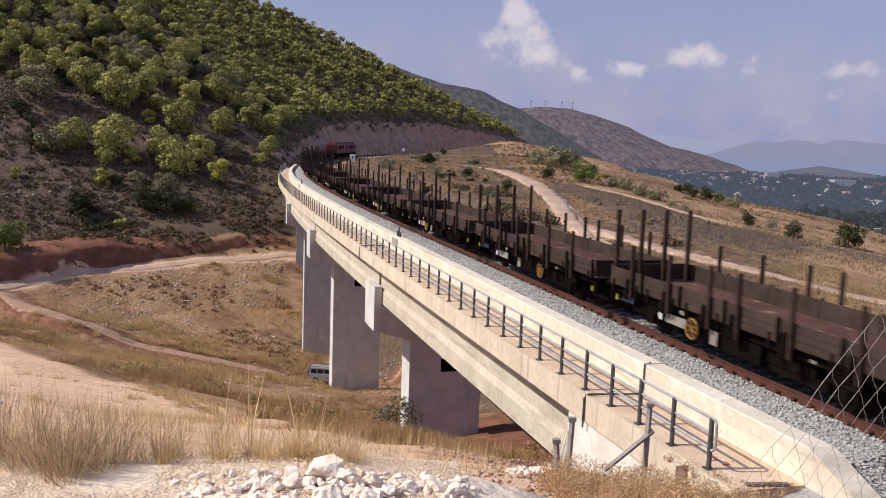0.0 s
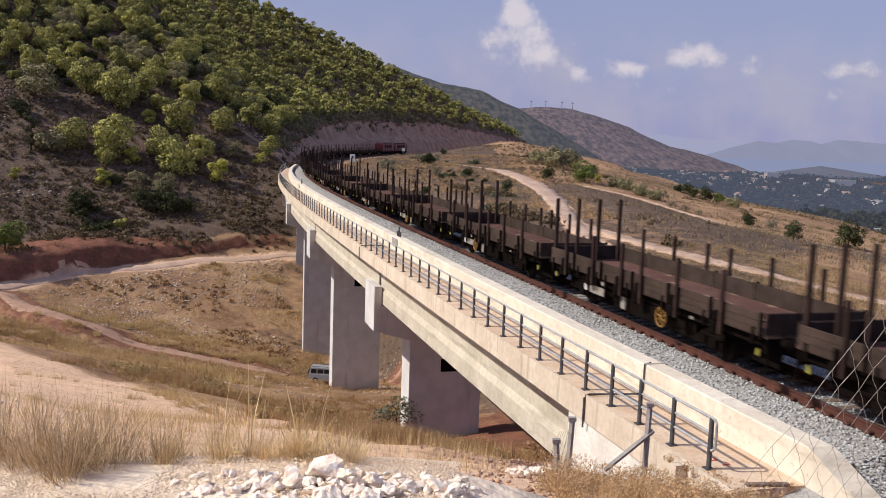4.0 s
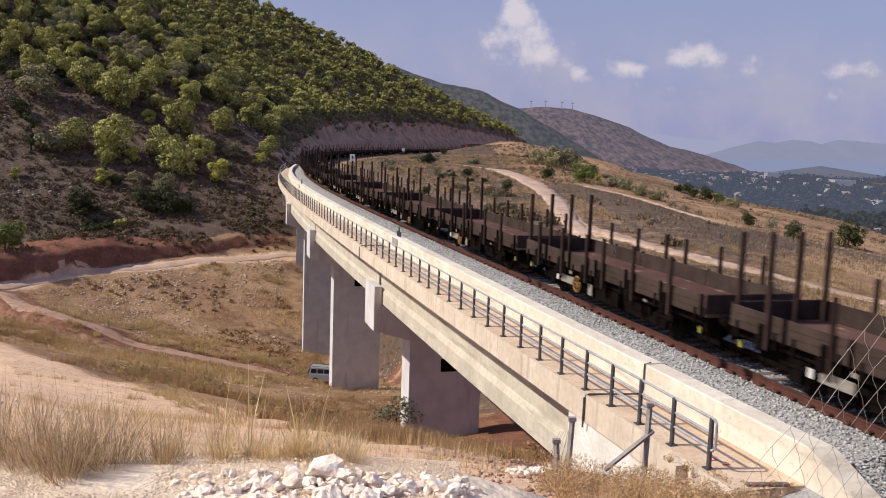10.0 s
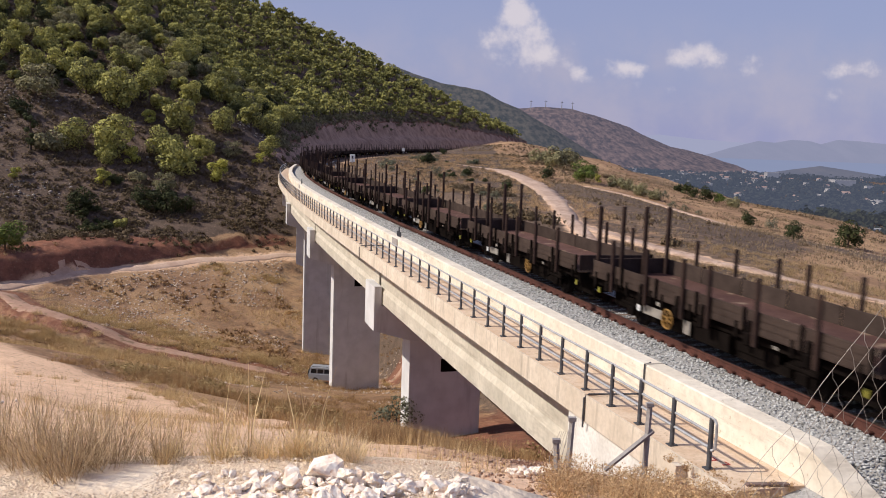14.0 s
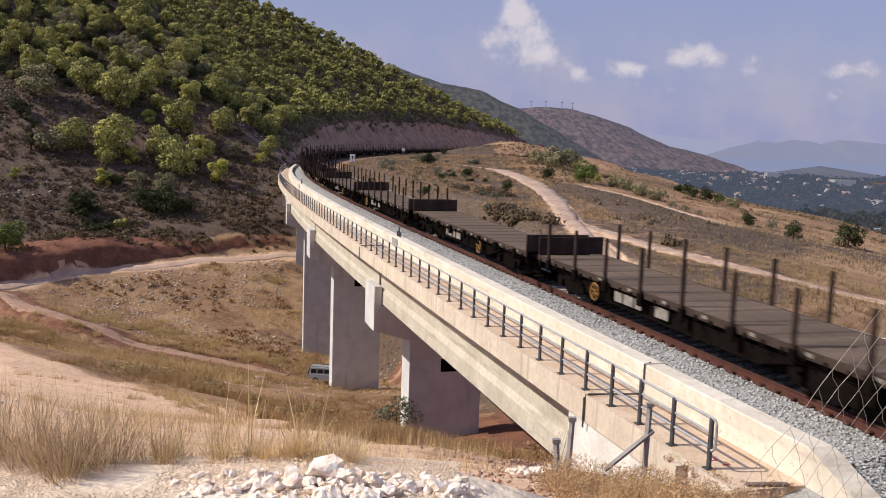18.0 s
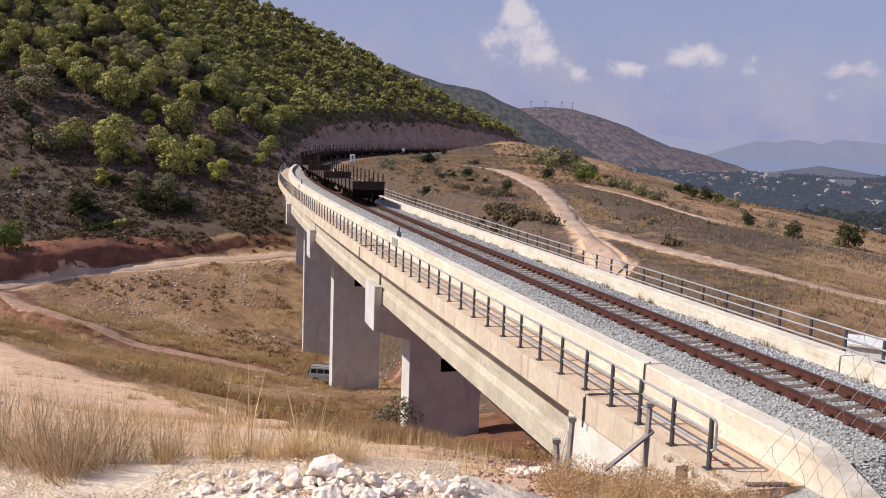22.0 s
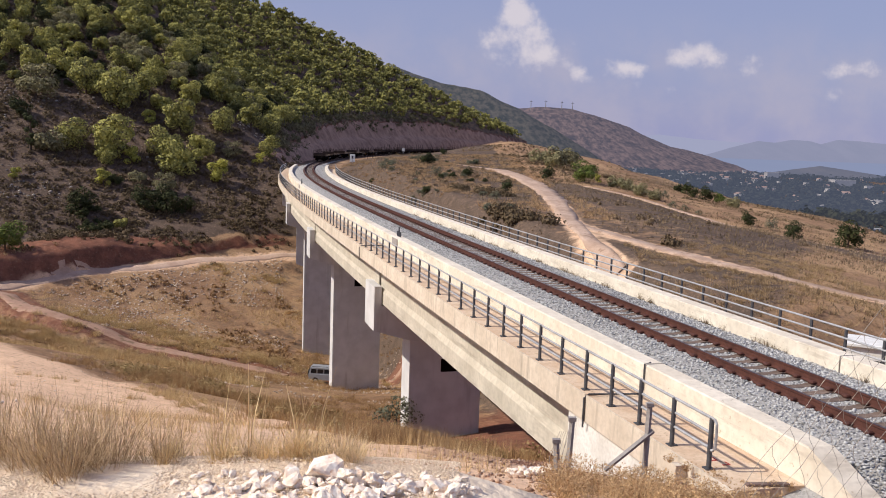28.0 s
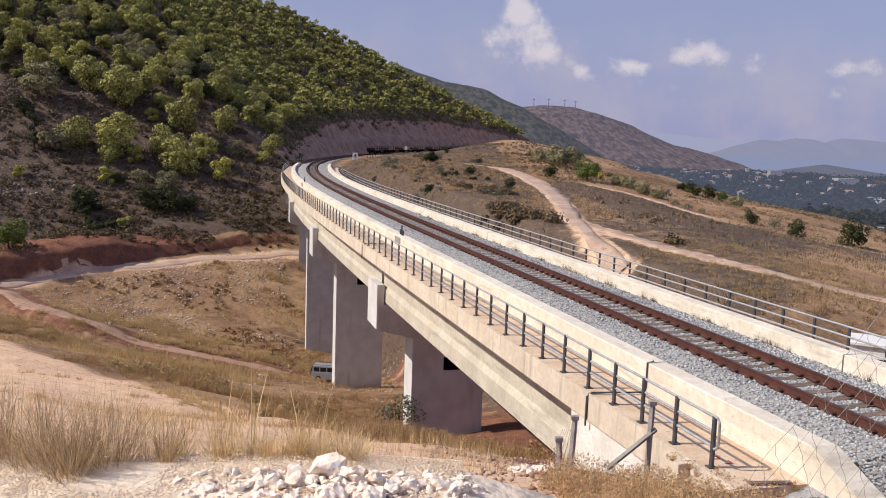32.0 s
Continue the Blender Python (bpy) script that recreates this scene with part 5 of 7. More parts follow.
# pines of the wood, nearest first as single trees
gap = 4.5
rows_y, cols_x = np.meshgrid(np.arange(150, 520, gap * 0.87), np.arange(-300, 60, gap), indexing="ij")
cols_x = cols_x + (np.arange(rows_y.shape[0])[:, None] % 2) * gap / 2
spots = np.stack([cols_x.ravel(), rows_y.ravel()], 1) + RNG.uniform(-1.5, 1.5, (cols_x.size, 2))
_, sp_s, sp_d, sp_up = shape_parts(spots[:, 0], spots[:, 1])
cut_edge = np.interp(sp_s, [150, 175, 200, 250, 300, 350, 400, 450, 520, 700], [0.0, 2.0, 5.2, 9.0, 11.8, 13.2, 14.0, 11.0, 7.0, 3.0]) * 0.75 + 5.5
thick = smooth(40, 85, sp_up) + 0.55 * fbm(spots[:, 0], spots[:, 1], 30.0, 3, 41)
thick = np.where((sp_s > 180) & (-sp_d > cut_edge + 5), np.maximum(thick, 0.75), thick)
keep = (sp_up > 26) & (sp_d < 0) & (-sp_d > cut_edge + 1.5) & (RNG.uniform(0, 1, len(spots)) < thick * 1.1) & (np.abs(spots[:, 0] / spots[:, 1] + 0.2) < 0.42)
spots = spots[keep]
spots = spots[np.argsort(np.hypot(spots[:, 0], spots[:, 1]))]
for x, y in spots[:240]:
    kind = [PINES, PINES, PINES, GREYS, DARKS[:2]][RNG.integers(0, 5)]
    kind = kind[RNG.integers(0, len(kind))]
    plant("pine_tree", kind, x, y, RNG.uniform(0.6, 1.1), "green pine in the wood on the hillside", "tree", "pines of the hill")
far_leaves, far_trunks = [], Shape()
FAR_KINDS = [crown_quads(h, w, n, 300, 0.27, 0.1)[0] for h, w, n in ((5.6, 5.4, 8), (4.8, 5.0, 7), (6.2, 4.8, 8), (5.0, 5.8, 9), (4.0, 4.2, 6))]
hz = ground_height(spots[:, 0], spots[:, 1])
for (x, y), z in zip(spots[240:], hz[240:]):
    q = FAR_KINDS[RNG.integers(0, 5)] * RNG.uniform(0.6, 1.15)
    far_leaves.append(q + np.array([x, y, z - 0.1]))
    far_trunks.rod([(x, y, z - 0.3), (x, y, z + 3.0)], [0.16, 0.08], 4)
wood = thing("far_wood", "dense pine wood over the upper hillside", "wood", kind="stuff")
if far_leaves:
    part("crowns", quads_mesh("crowns", np.concatenate(far_leaves), PINE), None, wood)["kind"] = "stuff"
    part("trunks", far_trunks, BARK, wood)["kind"] = "stuff"

# bushes of the brown spur
for x, y, wide, kind in ((8.1, 115.5, 1.93, "d"), (16.6, 144.1, 2.41, "d"), (22.2, 141.7, 4.59, "g"), (24.9, 145.3, 1.70, "y"), (21.7, 175.0, 6.31, "o"), (29.6, 214.7, 6.37, "o"), (20.3, 194.1, 4.49, "o"), (27.3, 142.4, 2.78, "o"), (28.7, 140.1, 2.75, "o"), (29.1, 131.8, 2.94, "o"), (30.5, 128.6, 2.37, "o"), (33.3, 134.9, 1.60, "o"),
                         (43.3, 164.2, 2.39, "d"), (44.0, 161.1, 2.56, "d"), (44.6, 158.4, 2.11, "d"), (46.1, 156.7, 2.93, "d"), (48.4, 156.0, 2.51, "g"), (48.2, 147.6, 2.78, "o"), (31.1, 121.0, 1.28, "o"), (32.5, 119.3, 1.27, "o"), (33.9, 117.7, 0.94, "o"), (38.6, 112.4, 2.13, "d"), (41.6, 112.1, 1.84, "o"), (38.4, 96.6, 2.27, "d"), (48.1, 104.5, 3.84, "d"),
                         (-3.6, 165.1, 3.38, "d"), (3.5, 141.4, 1.99, "d"), (1.0, 138.7, 1.60, "d"), (-0.9, 236.4, 1.96, "d"), (-8.8, 145.2, 1.12, "o"), (-4.4, 127.4, 1.14, "o"), (-0.9, 107.0, 0.96, "o"), (4.3, 100.5, 1.29, "o"), (5.3, 94.8, 1.22, "o"), (6.3, 83.5, 1.61, "o"), (4.3, 86.0, 1.66, "o")):
    pick = int(abs(x * 7) % 2)
    if kind == "d":
        plant("dark_bush", DARKS[pick], x, y, wide / 4.2, "dark evergreen bush on the dry brown slope", "bush", "bushes of the spur")
    elif kind == "g":
        plant("pine_tree", GREENS, x, y, wide / 5.6, "round bright green pine on the dry slope", "tree", "pines of the spur")
    elif kind == "y":
        plant("pine_tree", YOUNGS[pick], x, y, wide / 3.7, "small bright green young pine beside the dirt road", "tree", "pines of the spur")
    else:
        plant("shrub", GREYS[1] if wide > 2.3 else SHRUBS[pick * 2], x, y, wide / (4.6 if wide > 2.3 else 2.2), "grey-green shrub on the dry slope", "shrub", "shrubs of the spur")
bx, by = RNG.uniform(-14, 12, 160), RNG.uniform(95, 185, 160)
_, b_s, b_d, b_up = shape_parts(bx, by)
b_ok = (b_d > 8) & (b_d < 40) & (road_distance(bx, by, ROADS) > 3) & (fbm(bx, by, 14.0, 2, 45) > 0.0)
for i, (x, y) in enumerate(list(zip(bx[b_ok], by[b_ok]))[:44]):
    plant("shrub", SHRUBS[i % 3], x, y, RNG.uniform(0.4, 0.95), "low grey-green shrub among the tawny grass", "shrub", "shrubs of the spur")
plant("olive_bush", SHRUBS[2], *on_line(42.2, -2.6, 0)[:2], 1.15, "grey-green bush growing against the pier", "bush", "")


def blades(x, y, z, count, height, spread, width, lean=0.5):
    """Grass blades of tufts: thin triangles that fan out from each tuft's foot."""
    n = len(x)
    ang = RNG.uniform(0, 2 * np.pi, (n, count))
    h = height[:, None] * RNG.uniform(0.45, 1.1, (n, count))
    tilt = RNG.uniform(0.05, 1.0, (n, count)) ** 1.3 * lean
    foot = spread[:, None] * RNG.uniform(0, 1, (n, count))
    bx = x[:, None] + np.cos(ang) * foot
    by = y[:, None] + np.sin(ang) * foot
    bz = z[:, None] - 0.03 + 0 * bx
    tx, ty, tz = bx + np.cos(ang) * h * np.sin(tilt), by + np.sin(ang) * h * np.sin(tilt), bz + h * np.cos(tilt)
    turn = RNG.uniform(0, np.pi, (n, count))
    wx, wy = np.cos(turn) * width, np.sin(turn) * width
    tri = np.stack([np.stack([bx - wx, by - wy, bz], -1), np.stack([bx + wx, by + wy, bz], -1), np.stack([tx, ty, tz], -1)], -2)
    return tri.reshape(-1, 3, 3)


def strew(n, x0, x1, y0, y1, test):
    x, y = RNG.uniform(x0, x1, n), RNG.uniform(y0, y1, n)
    _, s, d, up = shape_parts(x, y)
    ok = test(x, y, s, d, up)
    return x[ok], y[ok], ground_height(x[ok], y[ok])


def off_roads(x, y):
    return road_distance(x, y, ROADS) > 3.0


# dry grass over the slopes of the gully and the spur
def grass_field(name, label, sets, leaf):
    tri = []
    for (x, y, z), count, height, spread, width, lean in sets:
        tri.append(blades(x, y, z, count, height * RNG.uniform(0.5, 1.3, len(x)), spread * RNG.uniform(0.5, 1.3, len(x)), width, lean))
    return tagged(new(name, quads_mesh(name, np.concatenate(tri), leaf)), label, "grass", kind="stuff")


def clumped(x, y, size, seed, level):
    return fbm(x, y, size, 3, seed) > level


def along(points, half, n):
    """Places strewn in a strip along a path of the plan, thicker towards its middle."""
    p = path_samples(points, 0.5)
    way = np.gradient(p, axis=0)
    way /= np.hypot(way[:, 0], way[:, 1])[:, None]
    k = RNG.integers(0, len(p), n)
    e = RNG.normal(0, 0.45, n) * half
    x, y = p[k, 0] + way[k, 1] * e, p[k, 1] - way[k, 0] * e
    ok = clumped(x, y, 5.0, 58, -0.12) & (road_distance(x, y, ROADS) > 1.6)
    return x[ok], y[ok], ground_height(x[ok], y[ok])


upper_band = along([(-50, 92), (-45, 91), (-40, 89), (-33, 81), (-27, 76), (-22, 75), (-18, 72)], 5.0, 1300)
far_band = along([(-46, 109), (-41, 108), (-33, 105), (-26, 100), (-20, 98), (-14, 104)], 6.0, 1500)
lower_band = along([(-20, 58), (-17, 56), (-14, 56), (-10.3, 53), (-6.6, 47), (-4.2, 40), (-2.2, 32), (-0.8, 26), (0.8, 31)], 4.2, 2400)
clump_band = along([(-1.2, 28), (-0.9, 24), (-0.6, 20)], 1.6, 420)
thin_band = strew(2600, -12, 1, 7.5, 26, lambda x, y, s, d, up: (d < -7) & clumped(x, y, 3.0, 51, 0.06))
sparse = strew(1500, -34, 0, 20, 62, lambda x, y, s, d, up: (d < -9) & off_roads(x, y) & clumped(x, y, 4.0, 55, 0.30))
mid_band = strew(16000, -70, 6, 58, 118, lambda x, y, s, d, up: (d < -3) & (up < 0) & (s > 56) & off_roads(x, y) & clumped(x, y, 11.0, 52, -0.02))
bank_grass = along([(-16, 108), (-18, 116), (-24, 122), (-20, 130), (-14, 124)], 9.0, 1300)
grass_field("dry_grass", "dry straw-coloured grass tufts over the gully", [(thin_band, 9, 0.30, 0.18, 0.0035, 0.6), (sparse, 14, 0.22, 0.22, 0.008, 0.9), (upper_band, 20, 0.55, 0.5, 0.012, 0.8), (far_band, 14, 0.6, 0.5, 0.014, 0.8), (bank_grass, 14, 0.6, 0.5, 0.016, 0.8), (mid_band, 10, 0.5, 0.4, 0.016, 0.8)], STRAW)
grass_field("russet_grass", "long russet dry grass in the gully", [(lower_band, 34, 0.70, 0.5, 0.010, 0.8), (clump_band, 40, 0.6, 0.3, 0.006, 0.8), (upper_band, 12, 0.6, 0.5, 0.014, 0.8)], RUSSET)
spur_band = strew(14000, -22, 80, 45, 260, lambda x, y, s, d, up: (d > 7) & (road_distance(x, y, ROADS) > 2.0) & clumped(x, y, 14.0, 53, -0.05))
dun_band = strew(26000, -22, 80, 40, 230, lambda x, y, s, d, up: (d > 6) & (road_distance(x, y, ROADS) > 2.0) & clumped(x, y, 9.0, 59, -0.2))
grass_field("spur_grass", "thin dry grass over the brown spur", [(spur_band, 6, 0.40, 0.6, 0.04, 0.9)], SPUR_STRAW)
grass_field("dun_grass", "low grey-brown dry herbs over the spur", [(dun_band, 5, 0.30, 0.5, 0.05, 1.2)], DUN)


def scrub_field(name, label, where, leaf, count, size, r):
    x, y, z = where
    n = len(x)
    rr = r * RNG.uniform(0.4, 1.3, n)
    c = np.stack([x, y, z + rr * 0.35], 1)
    q = leaf_quads(c, np.stack([rr, rr, rr * 0.75], 1), n * count, size)
    return tagged(new(name, quads_mesh(name, q, leaf)), label, "scrub", kind="stuff")


hill_scrub = strew(13000, -110, 0, 118, 215, lambda x, y, s, d, up: (d < -4) & (up > 1.5) & (up < 95) & off_roads(x, y) & ((s < 175) | (-d > 16)) & clumped(x, y, 9.0, 61, -0.22))
scrub_field("hill_scrub", "low brown and grey scrub among the stones of the hill", hill_scrub, SCRUB, 26, 0.13, 0.7)
gully_scrub = strew(2600, -72, 4, 62, 126, lambda x, y, s, d, up: (d < -3) & (up < -2) & off_roads(x, y) & clumped(x, y, 12.0, 62, 0.08))
scrub_field("gully_scrub", "dry russet bushes on the far bank of the gully", gully_scrub, RUSSET, 30, 0.10, 0.5)
spur_scrub = strew(5200, -25, 85, 60, 300, lambda x, y, s, d, up: (d > 9) & off_roads(x, y) & clumped(x, y, 20.0, 63, 0.02 + 0.35 * smooth(0.10, 0.22, x / y)))
scrub_field("spur_scrub", "low brown scrub over the dry spur", spur_scrub, DUN, 30, 0.10, 0.42)
# dark bushes that also stand in for the shaded faces of the banks
dark_strip = [np.concatenate(c) for c in zip(*[along(path, wide, count) for path, wide, count in (([(1, 114), (5, 106), (8.5, 100), (10.5, 100)], 2.0, 60), ([(4, 86), (7, 78), (9, 73)], 1.8, 50), ([(13.5, 64), (14.6, 66), (16.5, 62)], 1.6, 40), ([(16, 230), (19, 215), (22, 195), (24, 175), (27, 160)], 7.0, 130))])]
scrub_field("bank_scrub", "dark brown bushes along the low banks of the spur, also standing for their shade", dark_strip, SCRUB, 90, 0.10, 0.75)
near_scrub = along([(-22, 60), (-17, 56), (-12, 54), (-6.6, 47), (-4.2, 40), (-2.0, 32), (-0.6, 26)], 4.0, 230)
scrub_field("near_scrub", "dry olive-brown bushes on the near slope", near_scrub, DRY_OLIVE, 190, 0.05, 0.55)


fringe = along([(-36, 133), (-31, 131), (-26, 130), (-20, 131)], 4.5, 170)
slope_tufts = [np.concatenate(c) for c in zip(along([(-44, 104), (-38, 103), (-31, 104), (-25, 101), (-19, 98)], 4.5, 330), along([(-52, 90), (-44, 89), (-38, 86), (-30, 80), (-25, 76), (-20, 73), (-15, 66)], 3.5, 420), along([(-52, 94), (-44, 93), (-36, 89), (-30, 86)], 2.0, 120), along([(-4, 92), (-13, 94), (-21.6, 95), (-29.7, 95), (-39.4, 96), (-48, 100)], 4.0, 420), fringe)]
grass_field("straw_tufts", "soft olive-straw grass tufts along the gully", [(slope_tufts, 110, 0.75, 0.6, 0.014, 1.1)], TUFT)
near_tufts = [np.concatenate(c) for c in zip(along([(-42, 78), (-30, 70), (-21.5, 61.4), (-16, 50), (-13, 42), (-9, 35)], 2.6, 420), along([(-21, 62), (-18, 60), (-14, 57), (-10, 54), (-7, 48), (-4.5, 41), (-2.6, 33), (-1.2, 26)], 2.4, 260), strew(420, -26, -4, 30, 62, lambda x, y, s, d, up: (d < -8) & clumped(x, y, 5.0, 67, 0.24)))]
grass_field("near_tufts", "dry straw tufts over the near slope", [(near_tufts, 90, 0.42, 0.30, 0.006, 1.2)], TUFT)
edge_s = RNG.uniform(182, 430, 420)
edge_out = np.interp(edge_s, [150, 175, 200, 250, 300, 350, 400, 450], [0.0, 2.0, 5.2, 9.0, 11.8, 13.2, 14.0, 11.0]) * 0.75 + 5.5 + RNG.normal(0.3, 1.3, 420)
ep = on_line(edge_s, -edge_out, 0.0)
scrub_field("cutting_scrub", "grey-green bushes along the top of the cutting", (ep[:, 0], ep[:, 1], ground_height(ep[:, 0], ep[:, 1])), foliage("grey_scrub", (0.075, 0.07, 0.04), (0.21, 0.19, 0.105)), 60, 0.17, 1.25)
bank_tufts = strew(5200, -26, 16, 78, 215, lambda x, y, s, d, up: (d > 6) & (d < 48) & (road_distance(x, y, ROADS) > 1.8) & clumped(x, y, 7.0, 69, -0.12))
grass_field("bank_tufts", "tawny dry grass on the bank beside the line", [(bank_tufts, 34, 0.45, 0.55, 0.022, 1.1)], foliage("tawny_straw", (0.20, 0.125, 0.07), (0.54, 0.37, 0.21)))
foot_where = [np.concatenate(c) for c in zip(along([(-52, 133), (-44, 137), (-38, 141), (-31, 146), (-25, 150)], 8.0, 620), along([(-60, 121), (-56, 125), (-52, 130)], 4.0, 160))]
scrub_field("foot_scrub", "low brown scrub at the foot of the hill", foot_where, SCRUB, 40, 0.10, 0.6)
floor_tufts = strew(1900, -24, 6, 52, 108, lambda x, y, s, d, up: (d < 8) & (road_distance(x, y, ROADS) > 2.4) & clumped(x, y, 6.0, 57, -0.05))
grass_field("floor_tufts", "russet dry grass over the gully floor round the piers", [(floor_tufts, 60, 0.5, 0.5, 0.012, 1.0)], RUSSET)
rail_scrub = strew(1500, 8, 30, 34, 66, lambda x, y, s, d, up: (d > 6.5) & (road_distance(x, y, ROADS) > 1.3) & clumped(x, y, 6.0, 68, -0.12))
grass_field("rail_scrub", "dense dun herbs between the bridge and the dirt track", [(rail_scrub, 60, 0.34, 0.42, 0.012, 1.3)], foliage("dun_herbs", (0.17, 0.115, 0.065), (0.46, 0.33, 0.19)))


def stones(name, label, where, material_, r0, r1):
    """Broken stones: squashed, knocked-about lumps, all in one mesh."""
    x, y, z = where
    base = np.array([(-1, 0, 0), (1, 0, 0), (0, -1, 0), (0, 1, 0), (0, 0, -0.8), (0, 0, 0.8), (0.62, 0.62, 0.45), (-0.6, 0.6, 0.5), (0.6, -0.6, 0.5), (-0.62, -0.62, 0.45)], float)
    faces = [(5, 6, 7), (5, 8, 6), (5, 9, 8), (5, 7, 9), (6, 1, 3), (6, 3, 7), (7, 3, 0), (7, 0, 9), (9, 0, 2), (9, 2, 8), (8, 2, 1), (8, 1, 6), (4, 3, 1), (4, 0, 3), (4, 2, 0), (4, 1, 2)]
    f = np.array(faces)
    n = len(x)
    r = RNG.uniform(0, 1, n) ** 2.2 * (r1 - r0) + r0
    v = base[None] * (1 + RNG.uniform(-0.28, 0.28, (n, 10, 3))) * r[:, None, None] * RNG.uniform(0.65, 1.2, (n, 1, 3))
    a = RNG.uniform(0, 6.28, n)
    vx = v[..., 0] * np.cos(a)[:, None] - v[..., 1] * np.sin(a)[:, None]
    vy = v[..., 0] * np.sin(a)[:, None] + v[..., 1] * np.cos(a)[:, None]
    v = np.stack([vx + x[:, None], vy + y[:, None], v[..., 2] + z[:, None] + r[:, None] * 0.25], -1)
    me = bpy.data.meshes.new(name)
    vf = (f[None] + (np.arange(n) * 10)[:, None, None]).reshape(-1, 3)
    me.vertices.add(n * 10)
    me.vertices.foreach_set("co", v.astype(np.float32).ravel())
    me.loops.add(len(vf) * 3)
    me.loops.foreach_set("vertex_index", vf.astype(np.int32).ravel())
    me.polygons.add(len(vf))
    me.polygons.foreach_set("loop_start", np.arange(0, len(vf) * 3, 3, dtype=np.int32))
    me.polygons.foreach_set("loop_total", np.full(len(vf), 3, np.int32))
    me.materials.append(material_)
    me.update(calc_edges=True)
    return tagged(new(name, me), label, "stones", kind="stuff")


LIMESTONE = foliage("limestone_chips", (0.36, 0.28, 0.23), (0.76, 0.66, 0.58))
BALLAST_CHIPS = foliage("ballast_chips", (0.15, 0.152, 0.156), (0.55, 0.555, 0.56))
bank_stones = strew(28000, -75, 2, 84, 150, lambda x, y, s, d, up: (d < -4) & (up > -30) & (above_road(x, y, up)[1] < -1.5) & (road_distance(x, y, ["lower"]) > 4.5 + 4.0 * fbm(x, y, 6.0, 2, 73)) & clumped(x, y, 13.0, 71, -0.06))
stones("bank_stones", "pale loose stones on the gully bank", bank_stones, LIMESTONE, 0.025, 0.19)
hill_stones = strew(12000, -110, -20, 125, 215, lambda x, y, s, d, up: (d < -10) & (up > 18) & (up < 90) & clumped(x, y, 17.0, 72, 0.1))
stones("hill_stones", "grey limestone outcrops on the hillside", hill_stones, foliage("grey_limestone", (0.16, 0.14, 0.125), (0.40, 0.36, 0.33)), 0.05, 0.36)
floor_stones = strew(9000, -24, 8, 64, 110, lambda x, y, s, d, up: (d < 10) & (road_distance(x, y, ROADS) > 1.4) & clumped(x, y, 8.0, 74, -0.05))
stones("floor_stones", "pale reddish stones over the gully floor", floor_stones, LIMESTONE, 0.02, 0.13)
near_stones = strew(2500, -32, 8, 6, 60, lambda x, y, s, d, up: (d < -5))
stones("near_stones", "small pale stones on the bare near slope", near_stones, LIMESTONE, 0.008, 0.04)

# ballast stones of the near stretch
bs = RNG.uniform(1.0, 70.0, 62000)
bs = bs[RNG.uniform(0, 1, len(bs)) < np.interp(bs, [3, 20, 42, 70], [1, 0.85, 0.4, 0.15])]
bd = RNG.uniform(-2.68, 2.68, len(bs))
bz = np.interp(np.abs(bd), [0, 0.8, 0.95, 1.5, 2.7], [-0.265, -0.26, -0.205, -0.215, -0.42]) - 0.01
on_sleeper = (np.abs((bs - 2.3) / 0.6 - np.round((bs - 2.3) / 0.6)) * 0.6 < 0.16) & (np.abs(bd) < 0.8)
near_rail = np.abs(np.abs(bd) - 0.7525) < 0.10
ok = ~(on_sleeper | near_rail)
bp = on_line(bs[ok], bd[ok], bz[ok])
stones("ballast_stones", "grey crushed stones of the ballast", (bp[:, 0], bp[:, 1], bp[:, 2]), BALLAST_CHIPS, 0.026, 0.054)


# dry weeds rooted along the inner edge of the far ballast wall
ws = RNG.uniform(9.0, 62.0, 260)
ws = ws[np.sin(ws * 1.7) + RNG.normal(0, 0.6, len(ws)) > 0.2]
wp = on_line(ws, 2.62 + RNG.uniform(-0.05, 0.05, len(ws)), -0.42)
grass_field("wall_weeds", "small dry weeds along the foot of the ballast wall", [((wp[:, 0], wp[:, 1], wp[:, 2]), 26, 0.30, 0.10, 0.006, 0.9)], DUN)


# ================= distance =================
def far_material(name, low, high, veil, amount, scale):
    """Land kilometres away: its own colours, with lit haze mixed in as emission."""
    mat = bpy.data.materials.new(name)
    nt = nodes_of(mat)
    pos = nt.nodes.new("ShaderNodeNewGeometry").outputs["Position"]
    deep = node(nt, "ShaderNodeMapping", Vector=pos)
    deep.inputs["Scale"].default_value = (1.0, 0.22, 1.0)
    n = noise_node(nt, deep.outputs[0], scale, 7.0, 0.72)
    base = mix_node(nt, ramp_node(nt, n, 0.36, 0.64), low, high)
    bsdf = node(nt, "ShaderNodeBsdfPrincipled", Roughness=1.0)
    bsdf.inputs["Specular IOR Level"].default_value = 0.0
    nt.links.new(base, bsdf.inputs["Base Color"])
    haze_glow = node(nt, "ShaderNodeEmission", Color=(*veil, 1), Strength=1.0)
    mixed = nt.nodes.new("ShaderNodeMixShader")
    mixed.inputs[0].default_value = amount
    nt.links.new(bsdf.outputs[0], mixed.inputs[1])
    nt.links.new(haze_glow.outputs[0], mixed.inputs[2])
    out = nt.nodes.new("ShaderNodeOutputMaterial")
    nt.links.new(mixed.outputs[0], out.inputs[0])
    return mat


